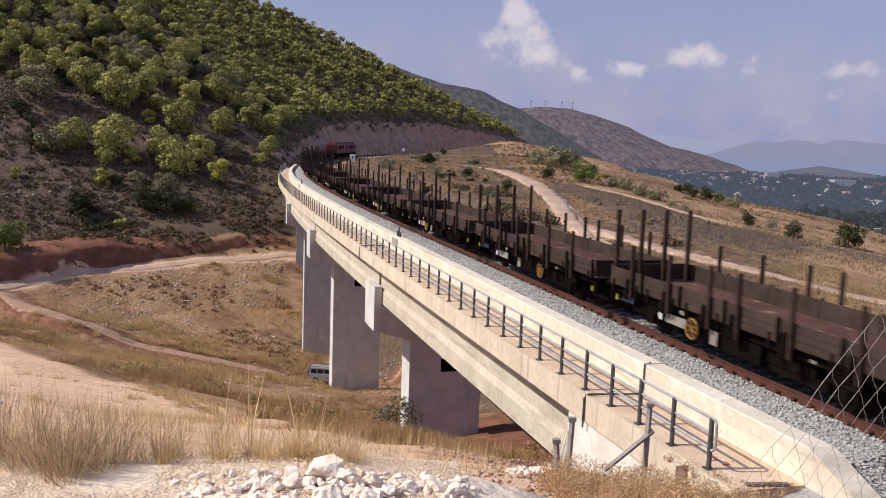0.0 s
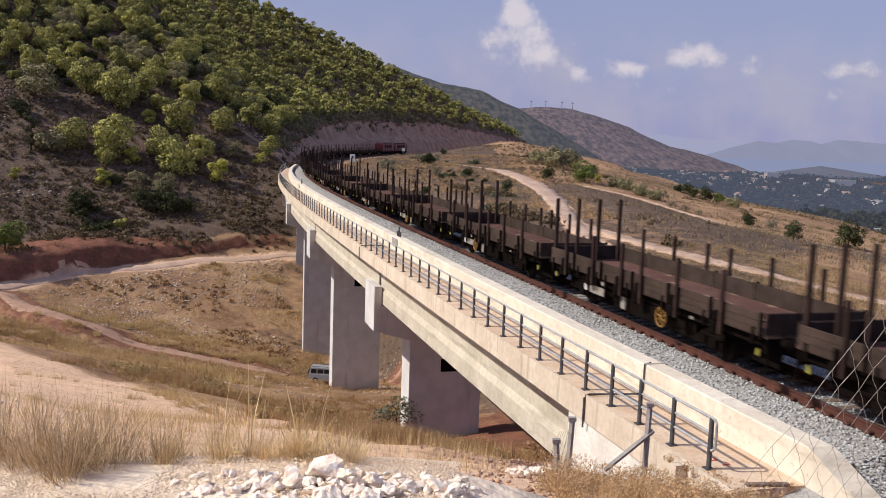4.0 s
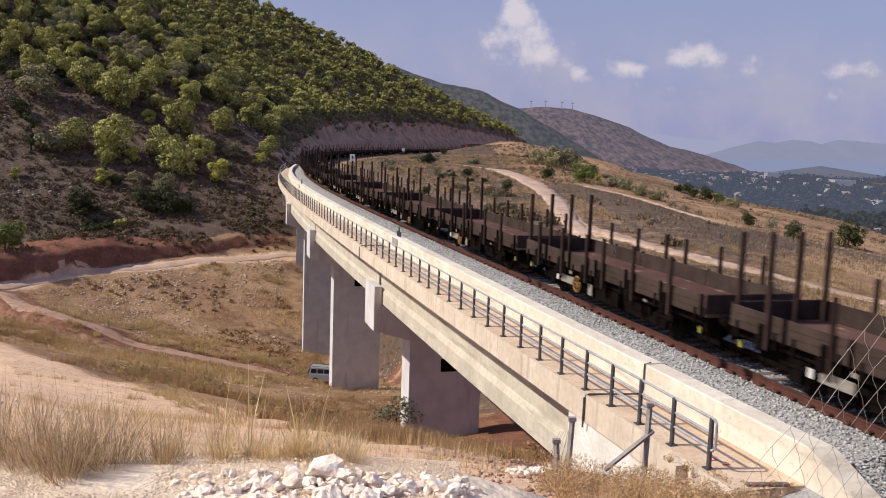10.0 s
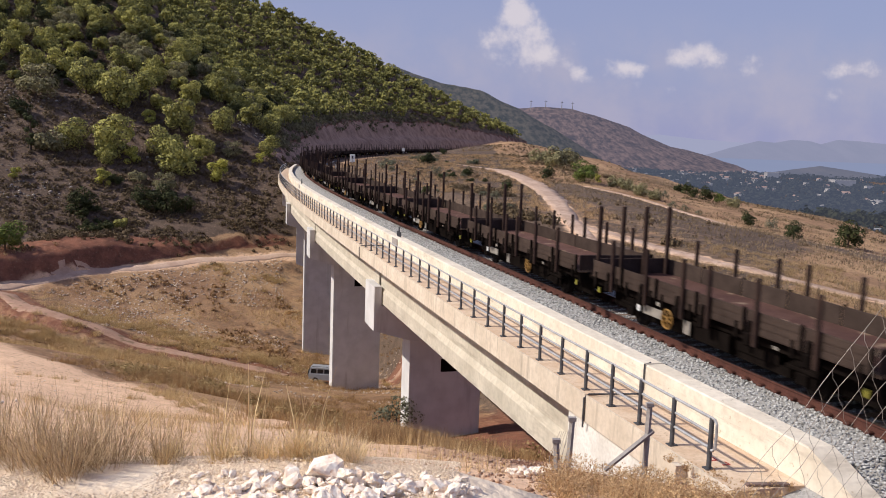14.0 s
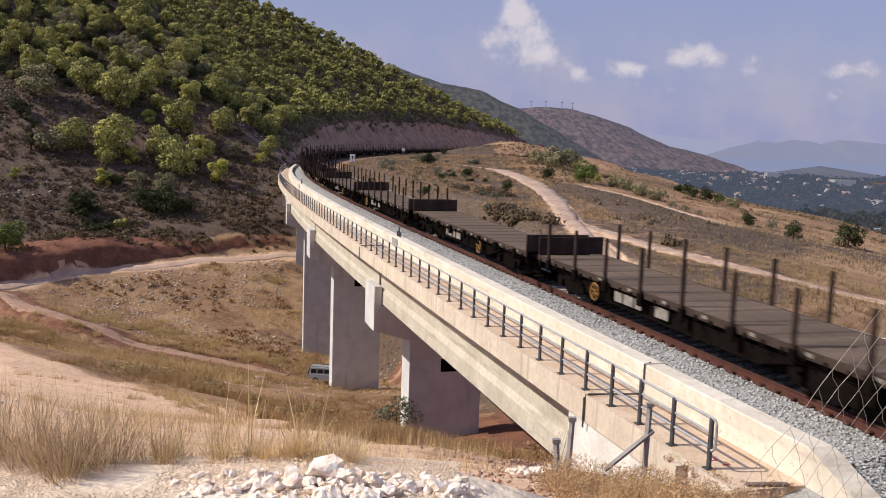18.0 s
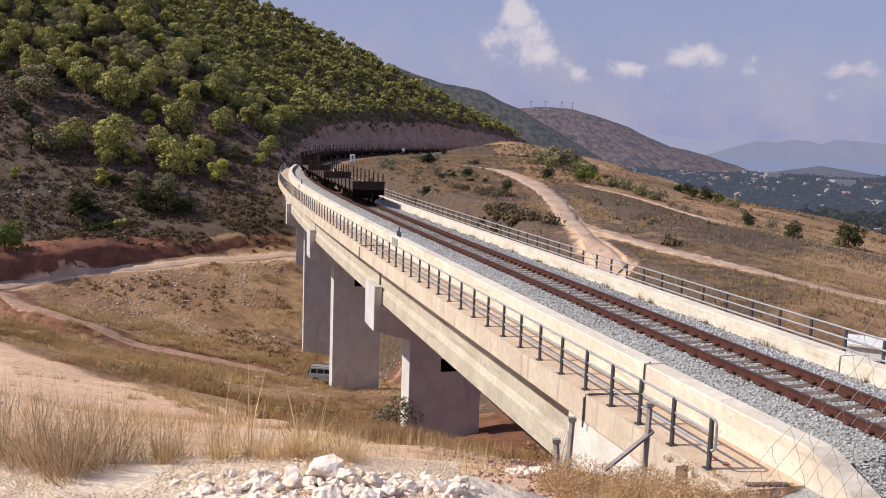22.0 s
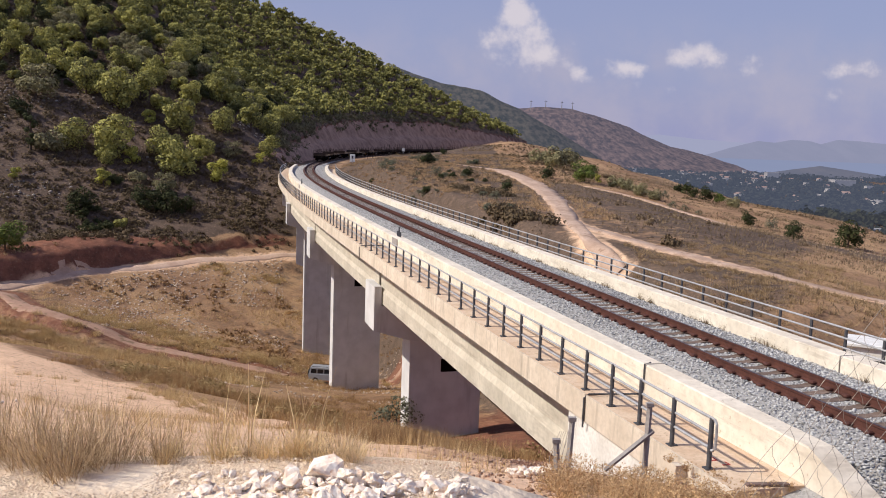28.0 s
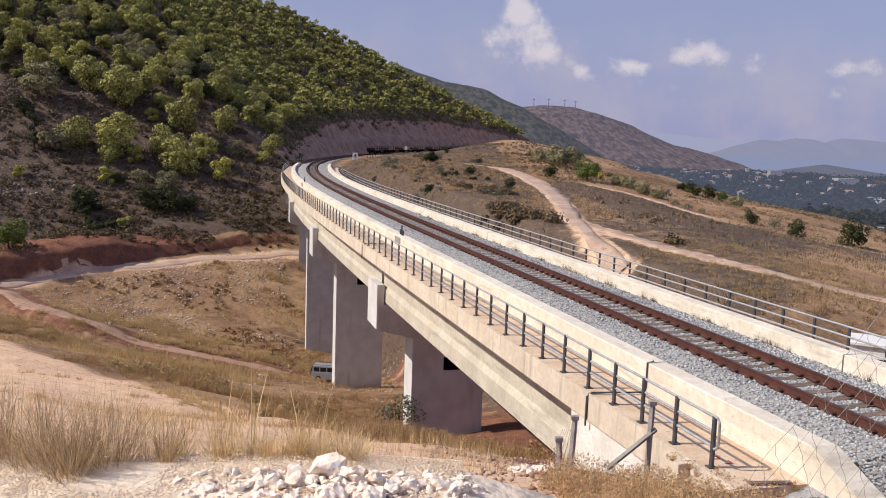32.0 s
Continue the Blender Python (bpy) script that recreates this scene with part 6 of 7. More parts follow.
def make_range(name, label, far, depth, ridge, foot, mat, rough):
    """A range of hills: its ridge by bearing (right over ahead) and rise (up over ahead), falling to its foot on this side and behind."""
    us = np.linspace(ridge[0][0], ridge[-1][0], 150)
    top = np.interp(us, [p[0] for p in ridge], [p[1] for p in ridge]) * far + EYE.z
    rows = []
    steps = np.linspace(0, 1, 26)
    for k in steps:
        y = far - depth + 1.35 * depth * k
        rise = 1 - (1 - min(k / 0.74, 1.0)) ** 1.35 if k <= 0.74 else 1 - (k - 0.74) / 0.26 * 0.8
        x = us * far * (0.75 + 0.25 * y / far)
        z = foot + (top - foot) * rise
        z = z + fbm(x, np.full_like(x, y), far * 0.10, 5, 81) * rough * rise * (0.3 if abs(k - 0.74) < 0.03 else 1.0)
        rows.append(np.stack([x, np.full_like(x, y), np.maximum(z, foot - 4)], 1))
    v = np.stack(rows, 0)
    m, n = v.shape[:2]
    sh = Shape().add(v.reshape(-1, 3), [(i * n + j, i * n + j + 1, (i + 1) * n + j + 1, (i + 1) * n + j) for i in range(m - 1) for j in range(n - 1)])
    return tagged(new(name, sh.mesh(name, mat, True)), label, "hills", kind="structure")


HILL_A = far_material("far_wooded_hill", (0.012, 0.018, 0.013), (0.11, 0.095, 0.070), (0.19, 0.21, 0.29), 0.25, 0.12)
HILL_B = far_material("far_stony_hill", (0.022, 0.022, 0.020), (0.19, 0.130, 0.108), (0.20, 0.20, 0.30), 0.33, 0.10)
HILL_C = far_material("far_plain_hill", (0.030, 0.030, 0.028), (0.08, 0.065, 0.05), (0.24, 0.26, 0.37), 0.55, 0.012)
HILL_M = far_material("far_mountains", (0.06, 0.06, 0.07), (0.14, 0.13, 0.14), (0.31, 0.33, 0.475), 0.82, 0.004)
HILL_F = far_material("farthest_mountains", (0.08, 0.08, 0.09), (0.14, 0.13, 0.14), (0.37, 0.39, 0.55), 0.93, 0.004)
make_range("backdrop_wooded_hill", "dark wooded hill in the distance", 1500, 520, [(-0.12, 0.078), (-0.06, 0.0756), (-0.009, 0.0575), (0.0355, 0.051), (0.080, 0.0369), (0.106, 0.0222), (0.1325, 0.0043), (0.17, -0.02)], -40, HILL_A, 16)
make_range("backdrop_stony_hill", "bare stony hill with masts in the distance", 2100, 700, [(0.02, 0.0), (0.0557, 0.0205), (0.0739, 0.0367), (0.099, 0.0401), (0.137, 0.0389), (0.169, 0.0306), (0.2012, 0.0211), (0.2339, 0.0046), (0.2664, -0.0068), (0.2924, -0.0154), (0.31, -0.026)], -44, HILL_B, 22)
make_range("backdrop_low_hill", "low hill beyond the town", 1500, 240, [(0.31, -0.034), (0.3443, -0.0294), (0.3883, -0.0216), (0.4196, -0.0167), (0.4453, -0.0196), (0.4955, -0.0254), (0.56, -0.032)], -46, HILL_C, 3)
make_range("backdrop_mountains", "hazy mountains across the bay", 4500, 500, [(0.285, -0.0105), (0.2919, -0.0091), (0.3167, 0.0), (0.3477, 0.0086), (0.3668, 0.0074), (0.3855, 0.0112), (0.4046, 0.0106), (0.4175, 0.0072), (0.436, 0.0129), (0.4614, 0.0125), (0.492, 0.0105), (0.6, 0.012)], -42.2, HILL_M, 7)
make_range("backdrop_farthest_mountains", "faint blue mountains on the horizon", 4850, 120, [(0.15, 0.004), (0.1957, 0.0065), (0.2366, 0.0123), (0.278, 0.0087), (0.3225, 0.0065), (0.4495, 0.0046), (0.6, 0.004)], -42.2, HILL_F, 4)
sea = Shape().box(-200, 4800, 1500, 4950, -60, -41.5)
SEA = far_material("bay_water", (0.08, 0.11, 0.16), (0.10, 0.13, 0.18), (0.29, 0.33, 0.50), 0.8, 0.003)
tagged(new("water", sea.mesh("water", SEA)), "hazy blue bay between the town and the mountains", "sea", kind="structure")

# masts on the stony hill
MAST = material("mast_steel", (0.30, 0.29, 0.30), None, 1.0, 0.7, 0.0)
for u, v in ((0.0925, 0.0392), (0.109, 0.0397), (0.127, 0.0392), (0.139, 0.0385)):
    mast = thing("radio_mast", "thin lattice radio mast on the hilltop", "mast", "masts of the hill")
    x, y, z = u * 2050, 2050, EYE.z + v * 2050
    part("pole", Shape().rod([(x, y, z - 20), (x, y, z + 13)], [1.2, 0.5], 5), MAST, mast)
    part("crossarm", Shape().box(x - 3, x + 3, y - 0.4, y + 0.4, z + 9, z + 10), MAST, mast)

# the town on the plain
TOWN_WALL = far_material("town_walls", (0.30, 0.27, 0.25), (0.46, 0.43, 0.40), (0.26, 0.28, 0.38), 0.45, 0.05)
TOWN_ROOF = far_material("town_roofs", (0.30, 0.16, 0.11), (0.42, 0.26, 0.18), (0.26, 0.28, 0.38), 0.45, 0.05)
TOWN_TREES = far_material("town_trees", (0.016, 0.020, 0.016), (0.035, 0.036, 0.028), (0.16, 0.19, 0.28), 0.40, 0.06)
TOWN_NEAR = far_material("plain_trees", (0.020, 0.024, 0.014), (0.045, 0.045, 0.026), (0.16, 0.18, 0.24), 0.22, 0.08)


def house(x, y, w, dep, h, turn, pitched):
    z = ground_at(x, y)
    ob = thing("house", "small pale house among the trees of the plain" if not pitched else "pale house with a tiled roof on the plain", "house", "houses of the town", Matrix.Translation((x, y, z)) @ Matrix.Rotation(turn, 4, "Z"))
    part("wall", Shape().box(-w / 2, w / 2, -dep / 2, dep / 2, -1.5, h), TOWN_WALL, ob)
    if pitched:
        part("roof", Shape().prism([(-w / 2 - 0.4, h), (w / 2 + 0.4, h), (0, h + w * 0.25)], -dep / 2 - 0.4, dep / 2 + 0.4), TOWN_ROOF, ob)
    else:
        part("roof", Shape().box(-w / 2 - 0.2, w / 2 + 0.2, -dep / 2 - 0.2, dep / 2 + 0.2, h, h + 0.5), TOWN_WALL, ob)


for k in range(210):
    y = RNG.uniform(900, 1450) if k < 150 else RNG.uniform(480, 900)
    u = RNG.uniform(0.19, 0.36) if k < 110 else RNG.uniform(0.33, 0.62)
    house(u * y, y, RNG.uniform(4, 7), RNG.uniform(4, 7), RNG.uniform(2, 4.5), RNG.uniform(0, 3), RNG.uniform() < 0.4)
for u, y, w, h in ((0.3667, 1150, 16, 11), (0.4468, 1020, 26, 9), (0.478, 1000, 10, 5), (0.4639, 360, 12, 5), (0.487, 420, 9, 4.5), (0.5, 640, 20, 6)):
    house(u * y, y, w, w * 0.5, h, 0.15, False)
tx, ty = [], []
for k in range(9000):
    y = RNG.uniform(330, 1450) if k % 3 else RNG.uniform(330, 700)
    tx.append(RNG.uniform(0.19, 0.66) * y)
    ty.append(y)
tx, ty = np.array(tx), np.array(ty)
ok = (fbm(tx, ty, 120.0, 3, 91) > -0.3) & (tx > 120)
tx, ty = tx[ok], ty[ok]
tz = ground_height(tx, ty)
rr = RNG.uniform(1.6, 4.2, len(tx))
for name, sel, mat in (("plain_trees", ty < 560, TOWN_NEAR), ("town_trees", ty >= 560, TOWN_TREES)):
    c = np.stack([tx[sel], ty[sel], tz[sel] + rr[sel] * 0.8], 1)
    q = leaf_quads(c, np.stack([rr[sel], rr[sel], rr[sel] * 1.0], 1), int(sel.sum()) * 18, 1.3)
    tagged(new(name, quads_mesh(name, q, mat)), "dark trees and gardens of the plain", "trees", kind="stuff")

# ================= foreground =================
def lump(name, seed, mat):
    """A broken block of limestone with knocked-off corners."""
    bm = bmesh.new()
    bmesh.ops.create_icosphere(bm, subdivisions=3, radius=1.0)
    rng = np.random.default_rng(seed)
    cuts = [(Vector(rng.normal(size=3)).normalized(), rng.uniform(0.35, 0.75)) for _ in range(14)]
    for v in bm.verts:
        p = v.co.copy()
        for way, far in cuts:
            over = p.dot(way) - far
            if over > 0:
                p -= way * over * 1.0
        v.co = p * (1 + 0.22 * noise.noise(p * 2.2 + Vector((seed, 0, 0))) + 0.16 * noise.noise(p * 5.0) + 0.09 * noise.noise(p * 11.0))
    me = bpy.data.meshes.new(name)
    bm.to_mesh(me)
    bm.free()
    me.materials.append(mat)
    return me


WHITE_ROCK = material("pale_limestone", (0.90, 0.85, 0.77), (0.80, 0.63, 0.50), 2.2, 0.95, 0.12, 9, fine=11.0, spots=((0.60, 0.40, 0.29), 3.2, 0.62), space="Object")
ROCKS = [lump("rock", k, WHITE_ROCK) for k in range(7)]


def rock(u, y, r, lift=0.0, squash=0.75):
    x = u * y
    z = ground_at(x, y) + r * 0.25 + lift
    m = Matrix.Translation((x, y, z)) @ Euler(RNG.uniform(-0.5, 0.5, 3)).to_matrix().to_4x4() @ Matrix.Rotation(RNG.uniform(0, 6.28), 4, "Z") @ Matrix.Diagonal((r, r * RNG.uniform(0.7, 1.0), r * squash, 1))
    thing("rock", "broken white limestone block at the edge of the bank", "rock", "rocks of the bank edge", m, mesh=ROCKS[RNG.integers(0, 7)])


for u, y, r, lift in ((-0.135, 3.78, 0.115, 0.02), (-0.105, 3.76, 0.092, 0.0), (-0.165, 3.75, 0.087, 0.0), (-0.195, 3.70, 0.060, 0.0), (-0.075, 3.72, 0.064, 0.0), (-0.12, 3.62, 0.064, 0.0),
                      (0.005, 3.70, 0.069, 0.0), (0.02, 3.66, 0.055, 0.0), (-0.03, 3.68, 0.055, 0.0), (0.045, 3.70, 0.046, 0.0), (-0.27, 3.65, 0.055, -0.01), (-0.235, 3.64, 0.046, 0.0)):
    rock(u, y, r, lift)
for k in range(300):
    u = RNG.uniform(-0.31, 0.04)
    heap = math.exp(-((u + 0.13) / 0.09) ** 2)
    rock(u, RNG.uniform(3.50, 3.86), 0.012 + (0.030 + 0.022 * heap) * RNG.uniform(0, 1) ** 1.6, RNG.uniform(-0.012, 0.02 * heap))
for k in range(26):
    rock(RNG.uniform(0.085, 0.135), RNG.uniform(11.2, 12.2), RNG.uniform(0.05, 0.15), 0.0)
gx = RNG.uniform(-2.5, 0.12, 42000)
gy = RNG.uniform(3.45, 4.35, 42000)
okay = (gy < 4.3) & (gx / gy > -0.6)
rubble = strew(5000, -1.0, 4.5, 7.0, 24.0, lambda x, y, s, d, up: (d < -5) & (x / y > -0.02) & (x / y < 0.16))
stones("rubble", "reddish rubble beside the bridge head", rubble, foliage("red_rubble", (0.27, 0.165, 0.115), (0.60, 0.42, 0.31)), 0.006, 0.04)
GRAVEL = foliage("pale_gravel", (0.66, 0.52, 0.39), (0.94, 0.82, 0.67))
stones("bank_gravel", "pale gravel at the broken edge of the bank", (gx[okay], gy[okay], ground_height(gx[okay], gy[okay])), GRAVEL, 0.0015, 0.0055)


def arched(count, height, spread, width, lean):
    """Grass stems that rise from one foot and arch outward, each a strip of two quads."""
    ang = RNG.uniform(0, 2 * np.pi, count)
    h = height * RNG.uniform(0.35, 1.1, count)
    tilt = RNG.uniform(0.0, 1.0, count) ** 0.7 * lean * RNG.uniform(0.6, 1.3, count)
    foot = spread * RNG.uniform(0, 1, count)
    out = np.stack([np.cos(ang), np.sin(ang), 0 * ang], 1)
    bend = ang + RNG.normal(0, 0.7, count)
    arch = np.stack([np.cos(bend), np.sin(bend), 0 * bend], 1)
    side = np.stack([np.sin(ang + 0.6), -np.cos(ang + 0.6), RNG.uniform(-0.3, 0.3, count)], 1) * width
    p0 = out * foot[:, None] - np.array([0, 0, 0.02])
    p1 = p0 + (arch * np.sin(tilt * 0.6)[:, None] + np.array([0, 0, 1]) * np.cos(tilt * 0.6)[:, None]) * (h * 0.5)[:, None]
    p2 = p1 + (arch * np.sin(tilt * 1.25)[:, None] + np.array([0, 0, 1]) * np.cos(tilt * 1.25)[:, None]) * (h * 0.5)[:, None]
    low = np.stack([p0 - side, p0 + side, p1 + side * 0.8, p1 - side * 0.8], 1)
    high = np.stack([p1 - side * 0.8, p1 + side * 0.8, p2 + side * 0.15, p2 - side * 0.15], 1)
    return np.concatenate([low, high])


def tussock(x, y, height, spread, count, leaf, label, width=0.0016, lean=1.0):
    z = ground_at(x, y)
    thing("grass_tussock", label, "grass", "tussocks of the bank", Matrix.Translation((x, y, z)), "stuff", quads_mesh("grass_tussock", arched(count, height, spread, width, lean), leaf))


OLD_STRAW = foliage("old_straw", (0.24, 0.155, 0.085), (0.74, 0.57, 0.36))
PALE_STRAW = foliage("pale_straw", (0.45, 0.31, 0.15), (0.86, 0.66, 0.38))
for x, y, h, sp, n in ((-1.66, 3.86, 0.36, 0.12, 420), (-1.86, 4.0, 0.44, 0.15, 420), (-2.12, 4.12, 0.46, 0.16, 340), (-1.54, 4.05, 0.40, 0.14, 300), (-2.3, 4.2, 0.42, 0.16, 240), (-1.36, 4.2, 0.30, 0.12, 200), (-1.74, 4.2, 0.40, 0.2, 260)):
    tussock(x, y, h, sp, n, OLD_STRAW, "wide arching tussock of grey-brown dry grass", 0.0012, 1.3)
for k in range(26):
    x = RNG.uniform(-1.35, -0.35)
    tussock(x, RNG.uniform(4.0, 4.35), RNG.uniform(0.12, 0.22), 0.06, int(RNG.uniform(70, 150)), PALE_STRAW if k % 3 else OLD_STRAW, "low tuft of golden dry grass at the bank edge", 0.0012, 1.1)
for x, y, h in ((-1.72, 3.92, 0.50), (-1.05, 4.1, 0.42), (-0.92, 4.2, 0.46), (-0.72, 4.2, 0.40), (-0.62, 4.3, 0.44)):
    tussock(x, y, h, 0.10, 9, PALE_STRAW, "few tall bleached grass stalks at the bank edge", 0.0026, 0.5)
lip = strew(800, -3.2, 0.3, 4.2, 8.5, lambda x, y, s, d, up: (x / y < 0.04) & (d < -6) & clumped(x, y, 0.8, 66, -0.05))
grass_field("lip_grass", "thin dry grass below the bank edge", [(lip, 9, 0.22, 0.10, 0.0013, 1.0)], STRAW)


def brush(x, y, r, count, leaf, label, z=None):
    """A dry shrub: fine twigs that fan out, with small seed heads at their ends."""
    z = ground_at(x, y) if z is None else z
    tri = blades(np.array([0.0]), np.array([0.0]), np.array([0.0]), count, np.array([r * 1.4]), np.array([r * 0.35]), 0.0035, 1.15)
    tips = tri[:, 2, :][RNG.uniform(0, 1, len(tri)) < 0.6]
    heads = leaf_quads(tips, np.full((len(tips), 3), r * 0.10), len(tips) * 9, 0.0065)
    ob = thing("dry_shrub", label, "shrub", "dry shrubs of the bank", Matrix.Translation((x, y, z - 0.03)))
    part("twig", quads_mesh("twig", tri, leaf), None, ob)["kind"] = "stuff"
    part("foliage", quads_mesh("foliage", heads, leaf), None, ob)["kind"] = "stuff"


for k in range(70):
    u = RNG.uniform(0.13, 0.40)
    y = RNG.uniform(7.5, 11.0)
    brush(u * y, y, RNG.uniform(0.14, 0.30), 110, BRUSH, "brown dried-out shrub beside the bridge head")

for s, d, r in ((7.35, -4.70, 0.16), (7.15, -4.62, 0.12), (6.95, -4.35, 0.10), (6.7, -3.9, 0.13), (6.62, -3.6, 0.12), (7.9, -4.98, 0.14), (8.4, -5.05, 0.12)):
    p = on_line(s, d, -0.72)
    brush(p[0], p[1], r, 90, BRUSH, "small dry weed at the end of the walkway", p[2])
plank = thing("old_plank", "dark weathered plank lying across the end of the walkway", "plank")
part("board", Shape().box(-0.42, 0.42, -0.06, 0.06, 0, 0.05, Matrix.Translation(on_line(6.72, -4.0, -0.683)) @ Matrix.Rotation(0.12, 4, "Z"), bevel=0.01), material("old_wood", (0.22, 0.15, 0.13), (0.14, 0.10, 0.09), 3.0, 0.9, 0.2, 20), plank)

# fence remains beside the bridge head
FENCE_CONCRETE = material("fence_concrete", (0.36, 0.34, 0.33), (0.26, 0.24, 0.235), 3.0, 0.9, 0.3, 30)
WIRE = material("wire", (0.42, 0.39, 0.36), (0.30, 0.27, 0.24), 5.0, 0.6, 0.0, metal=0.5)
fence = thing("broken_fence", "leaning concrete fence posts with a brace beside the abutment", "fence")


def fence_post(low, top, w=0.045):
    a, b = Vector(low), Vector(top)
    return part("fence_post", Shape().rod([a - Vector((0, 0, 1.2)), a, b], w, 4).box(b.x - w * 1.3, b.x + w * 1.3, b.y - w, b.y + w, b.z - 0.01, b.z + 0.05), FENCE_CONCRETE, fence)


fence_post((2.02, 13.0, 0.39), (2.05, 13.0, 1.34))
fence_post((1.82, 12.6, 0.44), (1.77, 12.6, 1.13))
fence_post((3.29, 13.4, 0.37), (3.31, 13.4, 1.49))
part("brace", Shape().rod([(2.63, 13.2, 0.5), (3.39, 13.4, 1.09)], 0.04, 4), FENCE_CONCRETE, fence)
for k in range(7):
    part("fence_wire", Shape().rod([(1.72 + 0.03 * k, 12.7, 0.55), (1.70 + 0.04 * k + 0.03 * math.sin(k * 2.1), 12.75, 0.85), (1.86 + 0.03 * k, 12.9, 1.2)], 0.004, 4), WIRE, fence)

# loose chain-link wire close to the camera, hanging in one plane
mesh_thing = thing("wire_mesh", "sagging loose chain-link wire mesh", "fence")
NET_Y, NET_LEFT, NET_RIGHT = 2.6, 0.95, 1.50


def net_point(a, b):
    """A knot of the net: a counts the slanting wires from the outermost, b the knots up along each."""
    return Vector((0.905 + 0.0605 * a + 0.0405 * b + 0.004 * math.sin(a * 2.3 + b * 1.7), NET_Y + 0.006 * math.sin(a * 1.1 + b), 4.445 + 0.0615 * b + 0.004 * math.sin(a * 1.9 - b * 2.1)))


for a in range(9):
    pts = [net_point(a, b) for b in range(-3, 13)]
    pts = [p for p in pts if p.x < NET_RIGHT]
    part("wire", Shape().rod(pts, 0.0008, 5), WIRE, mesh_thing)
for a in range(8):
    for b in range(-2, 12):
        p, q = net_point(a, b), net_point(a + 1, b - 1)
        if q.x < NET_RIGHT:
            bow = (p + q) / 2 + Vector((-0.008 if (a + b) % 2 else 0.004, 0, 0))
            part("wire", Shape().rod([p, bow, q], 0.0007, 5), WIRE, mesh_thing)

# small things on and beside the bridge
frame_ob = thing("inspection_handrail", "small steel hand hoops on the ballast wall", "rail")
for s in (41.4, 95.0):
    for e in (-0.35, 0.0, 0.35):
        p = on_line(s + e, -2.95, 0.05)
        part("hoop", Shape().box(p[0] - 0.04, p[0] + 0.04, p[1] - 0.04, p[1] + 0.04, p[2], p[2] + (0.55 if e == 0 else 0.3), bevel=0.01), POST_STEEL, frame_ob)
    part("cover_plate", Shape().sweep([(-3.29, -0.45), (-3.25, -0.45), (-3.25, 0.0), (-3.29, 0.0)], s - 1.0, s + 0.3), FENCE_CONCRETE, frame_ob, "grey cover plate")
pipe = thing("drain_pipe", "thin bent pipe over the joint of the parapet", "pipe")
for s, d0 in ((12.8, -4.88), (43.1, -4.88)):
    part("pipe_run", Shape().rod([tuple(on_line(s, d0, -1.5)), tuple(on_line(s, d0, -0.75)), tuple(on_line(s - 0.05, d0 + 0.1, -0.64)), tuple(on_line(s - 0.3, d0 + 1.5, -0.63))], 0.025, 6), POST_STEEL, pipe)
part("pipe_run", Shape().rod([tuple(on_line(12.75, -3.28, -0.6)), tuple(on_line(12.75, -3.28, 0.07)), tuple(on_line(12.75, -3.1, 0.10))], 0.02, 6), POST_STEEL, pipe)
marks = thing("painted_marks", "small red paint marks on the walkway", "marking", kind="structure")
RED_PAINT = material("red_paint", (0.42, 0.06, 0.05), None, 6.0, 0.8, 0.0)
for s, d in ((8.1, -4.24), (7.83, -4.13)):
    part("mark", Shape().sweep([(d - 0.09, -0.686), (d + 0.09, -0.686), (d + 0.09, -0.683), (d - 0.09, -0.683)], s - 0.02, s + 0.03).sweep([(d + 0.05, -0.686), (d + 0.09, -0.686), (d + 0.09, -0.683), (d + 0.05, -0.683)], s + 0.03, s + 0.16), RED_PAINT, marks)
block = thing("concrete_block", "low concrete stub at the end of the walkway", "block")
part("stub", Shape().sweep([(-5.10, -1.6), (-4.86, -1.6), (-4.86, -0.74), (-5.10, -0.74)], 8.1, 8.3), CONCRETE, block)

# signs by the line
sign = thing("line_sign", "white trackside board on a post", "sign", "", Matrix.Translation((-19.6, 186, ground_at(-19.6, 186))))
part("post", Shape().rod([(0, 0, -0.3), (0, 0, 1.2)], 0.07, 6), GALVANISED, sign)
part("board", Shape().box(-0.55, 0.55, -0.04, 0.04, 0.6, 2.2, bevel=0.02), WHITE_PAINT, sign)
part("bar", Shape().box(-0.18, 0.18, -0.06, -0.042, 1.3, 1.9), POST_STEEL, sign)
p = on_line(305, 4.4, 0)
sign = thing("line_sign", "small white marker board beside the track", "sign", "", Matrix.Translation((p[0], p[1], -1.2)))
part("post", Shape().rod([(0, 0, -0.3), (0, 0, 1.6)], 0.06, 6), GALVANISED, sign)
part("board", Shape().box(-0.5, 0.5, -0.04, 0.04, 1.6, 2.7, bevel=0.02), WHITE_PAINT, sign)
cut_fence = thing("trackside_fence", "row of thin posts along the cutting", "fence")
for k in range(26):
    p = on_line(230 + 5 * k, 6.5, 0)
    z = ground_at(p[0], p[1])
    part("post", Shape().box(p[0] - 0.06, p[0] + 0.06, p[1] - 0.06, p[1] + 0.06, z - 0.3, z + 1.5), STAKE_RUST, cut_fence)
top_fence = thing("hilltop_fence", "row of thin pale posts along the top of the cutting", "fence")
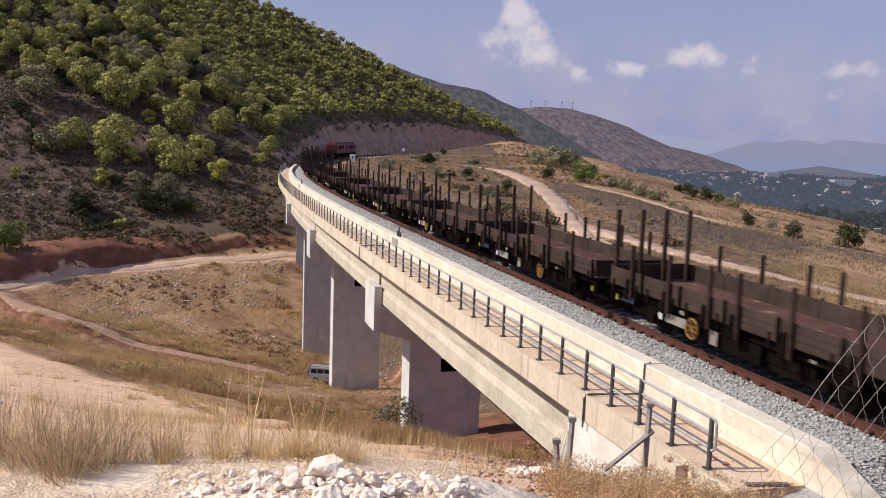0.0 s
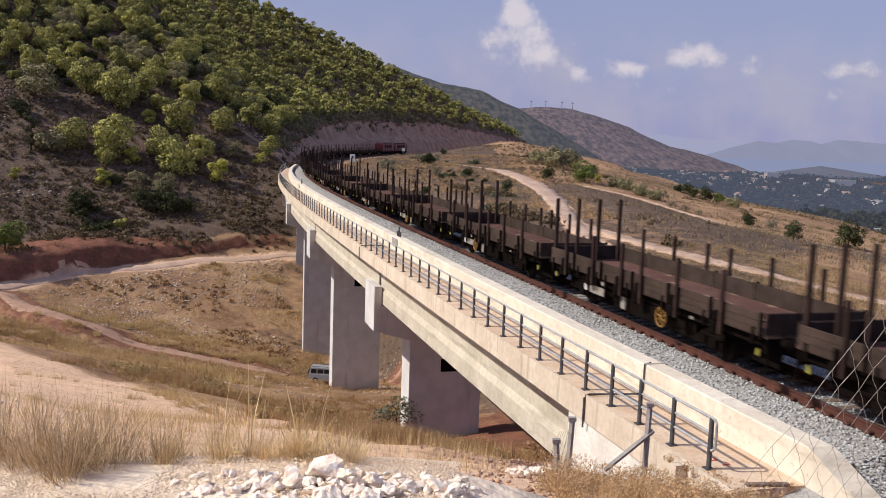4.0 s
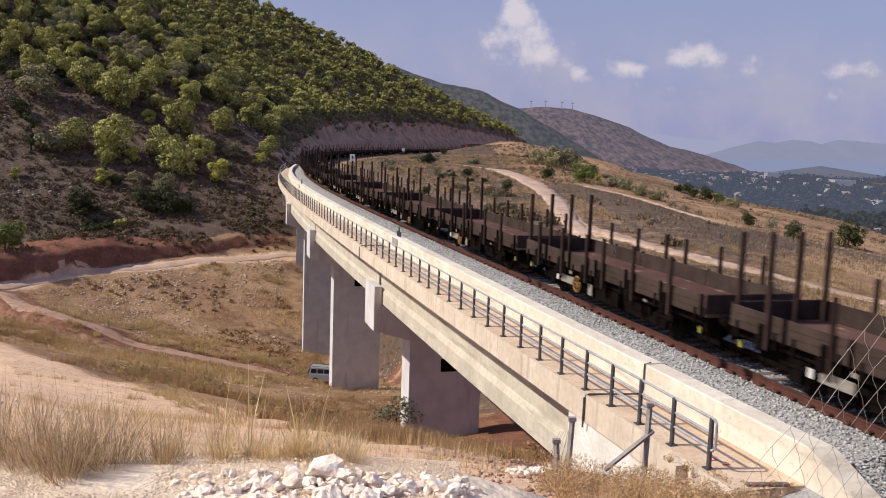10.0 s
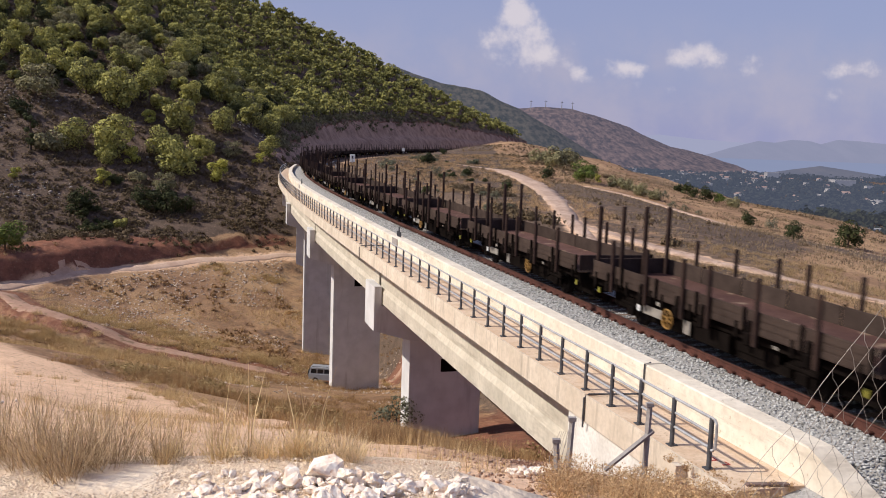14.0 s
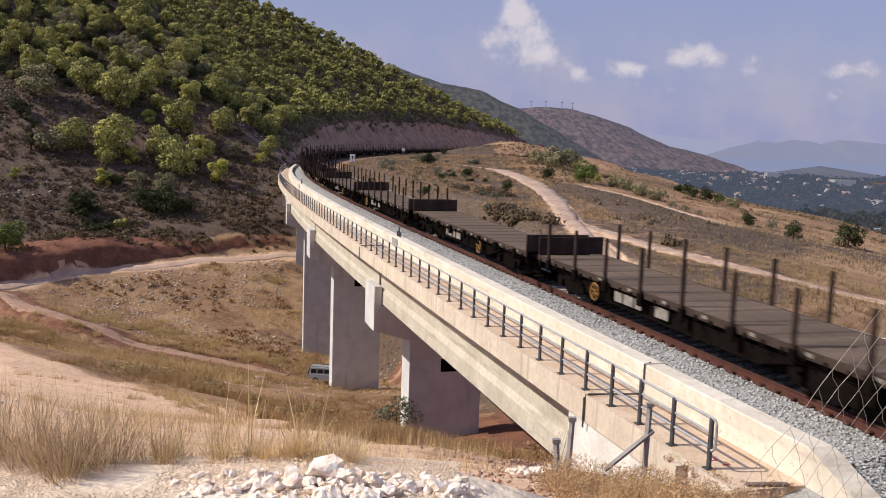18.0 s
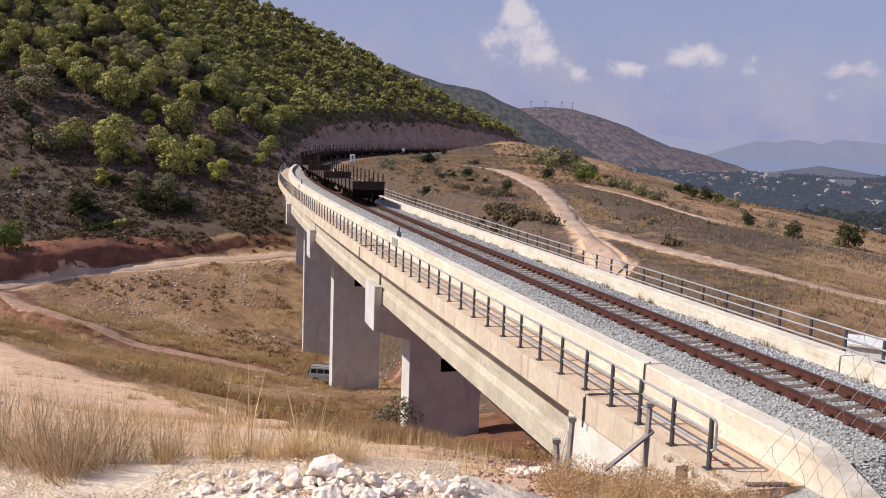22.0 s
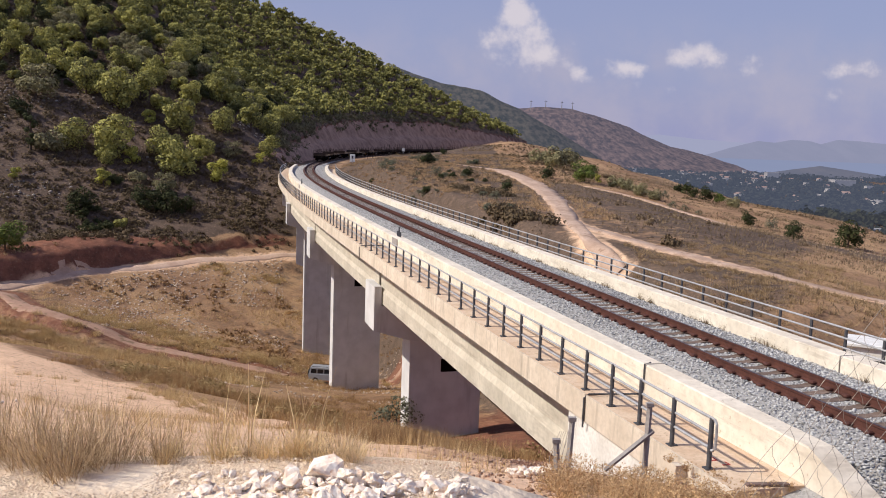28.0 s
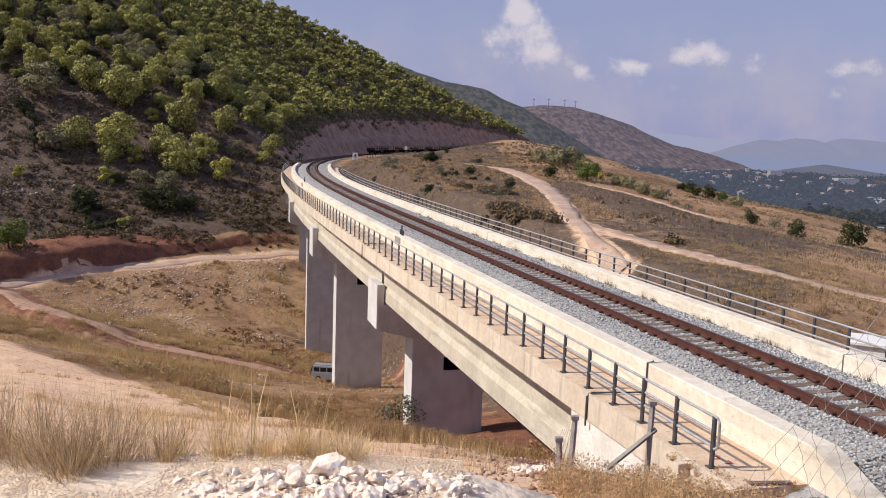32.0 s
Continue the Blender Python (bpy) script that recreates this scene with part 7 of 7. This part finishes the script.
for k in range(44):
    s = 190 + 4.5 * k
    out_d = -(np.interp(s, [200, 250, 300, 350, 400], [5.2, 9.0, 11.8, 13.2, 14.0]) * 0.75 + 5.5 + 2.0)
    p = on_line(s, out_d, 0)
    z = ground_at(p[0], p[1])
    part("post", Shape().box(p[0] - 0.07, p[0] + 0.07, p[1] - 0.07, p[1] + 0.07, z - 0.3, z + 1.9), PALE_PLATE, top_fence)


# ================= parked car and hut =================
def make_car():
    x, y = -12.0, 93.8
    z = ground_at(x, y) + 0.14
    car = thing("parked_car", "silver-grey off-road car with a spare wheel on its tail", "car", "", Matrix.Translation((x, y, z)) @ Matrix.Rotation(radians(-4), 4, "Z"))
    low = Shape().prism([(-2.0, 0.42), (2.1, 0.42), (2.15, 0.85), (2.0, 0.98), (0.75, 1.05), (-2.02, 1.05)], -0.85, 0.85)
    part("body", low, CAR_PAINT, car)
    part("cabin", Shape().prism([(-2.0, 1.04), (0.8, 1.04), (0.25, 1.72), (-1.85, 1.76)], -0.76, 0.76), CAR_PAINT, car)
    for side in (-1, 1):
        for x0, x1 in ((-1.75, -1.15), (-1.05, -0.4), (-0.3, 0.25)):
            part("window", Shape().box(x0, x1, min(side * 0.755, side * 0.775), max(side * 0.755, side * 0.775), 1.14, 1.60, bevel=0.01), GLASS_DARK, car)
        for wx in (-1.25, 1.25):
            wheel = part("wheel", Shape().lathe([(0.20, -0.10), (0.34, -0.11), (0.36, -0.06), (0.36, 0.06), (0.34, 0.11), (0.20, 0.10)], 18, Matrix.Translation((wx, side * 0.78, 0.36)) @ Matrix.Rotation(math.pi / 2, 4, "Z")), RUBBER, car)
            part("rim", Shape().lathe([(0.05, -0.115), (0.20, -0.105), (0.20, 0.105), (0.05, 0.115)], 14, Matrix.Translation((wx, side * 0.78, 0.36)) @ Matrix.Rotation(math.pi / 2, 4, "Z")), GALVANISED, wheel)
        part("rear_lamp", Shape().box(-2.04, -1.99, side * 0.70 - 0.08, side * 0.70 + 0.08, 0.8, 1.0), LOCO_RED, car)
    part("rear_window", Shape().box(-2.0, -1.95, -0.55, 0.55, 1.15, 1.58), GLASS_DARK, car)
    part("spare_wheel", Shape().lathe([(0.1, -0.1), (0.34, -0.1), (0.36, 0.0), (0.34, 0.1), (0.1, 0.1)], 18, Matrix.Translation((-2.12, 0.1, 0.95))), RUBBER, car)
    part("bumper", Shape().box(-2.1, -1.98, -0.8, 0.8, 0.4, 0.6, bevel=0.03).box(2.1, 2.2, -0.8, 0.8, 0.4, 0.62, bevel=0.03), UNDERFRAME, car)
    part("roof_rack", Shape().rod([(-1.7, -0.6, 1.84), (0.1, -0.6, 1.82)], 0.025, 6).rod([(-1.7, 0.6, 1.84), (0.1, 0.6, 1.82)], 0.025, 6), UNDERFRAME, car)


make_car()


RUST_SHEET = material("rust_sheet", (0.34, 0.17, 0.12), (0.25, 0.12, 0.085), 2.0, 0.9, 0.2, 12)


def make_hut():
    m = Matrix.Translation((19.87, 37.99, 0))
    z = ground_at(m.translation.x, m.translation.y)
    top = -2.75
    hut = thing("white_hut", "low white hut with a flat roof behind the bridge railing", "hut", "", Matrix.Translation((m.translation.x, m.translation.y, 0)) @ Matrix.Rotation(radians(-27), 4, "Z"))
    part("wall", Shape().box(-1.8, 5.0, -1.6, 0.2, z - 1.2, top), WHITEWASH, hut)
    part("roof", Shape().box(-1.9, 5.2, -1.75, 0.35, top, top + 0.16, bevel=0.03), WHITE_PAINT, hut)
    part("window", Shape().box(-1.3, -0.35, -1.63, -1.6, top - 1.2, top - 0.5), GLASS_DARK, hut)
    part("window_frame", Shape().box(-1.4, -1.3, -1.66, -1.6, top - 1.25, top - 0.42).box(-0.35, -0.25, -1.66, -1.6, top - 1.25, top - 0.42).box(-1.3, -0.35, -1.66, -1.6, top - 0.5, top - 0.42), WHITE_PAINT, hut)
    part("door", Shape().box(2.2, 3.2, -1.63, -1.6, z - 0.2, top - 0.35), UNDERFRAME, hut)
    pad = thing("rusty_sheet", "rust-red metal sheet lying beside the hut", "sheet")
    m2 = Matrix.Translation((17.1, 39.6, 0))
    zz = ground_at(m2.translation.x, m2.translation.y)
    part("sheet", Shape().box(-0.8, 0.8, -0.6, 0.6, zz + 0.02, zz + 0.1, Matrix.Translation((m2.translation.x, m2.translation.y, 0)) @ Matrix.Rotation(0.3, 4, "Z")), RUST_SHEET, pad)


make_hut()


motions()
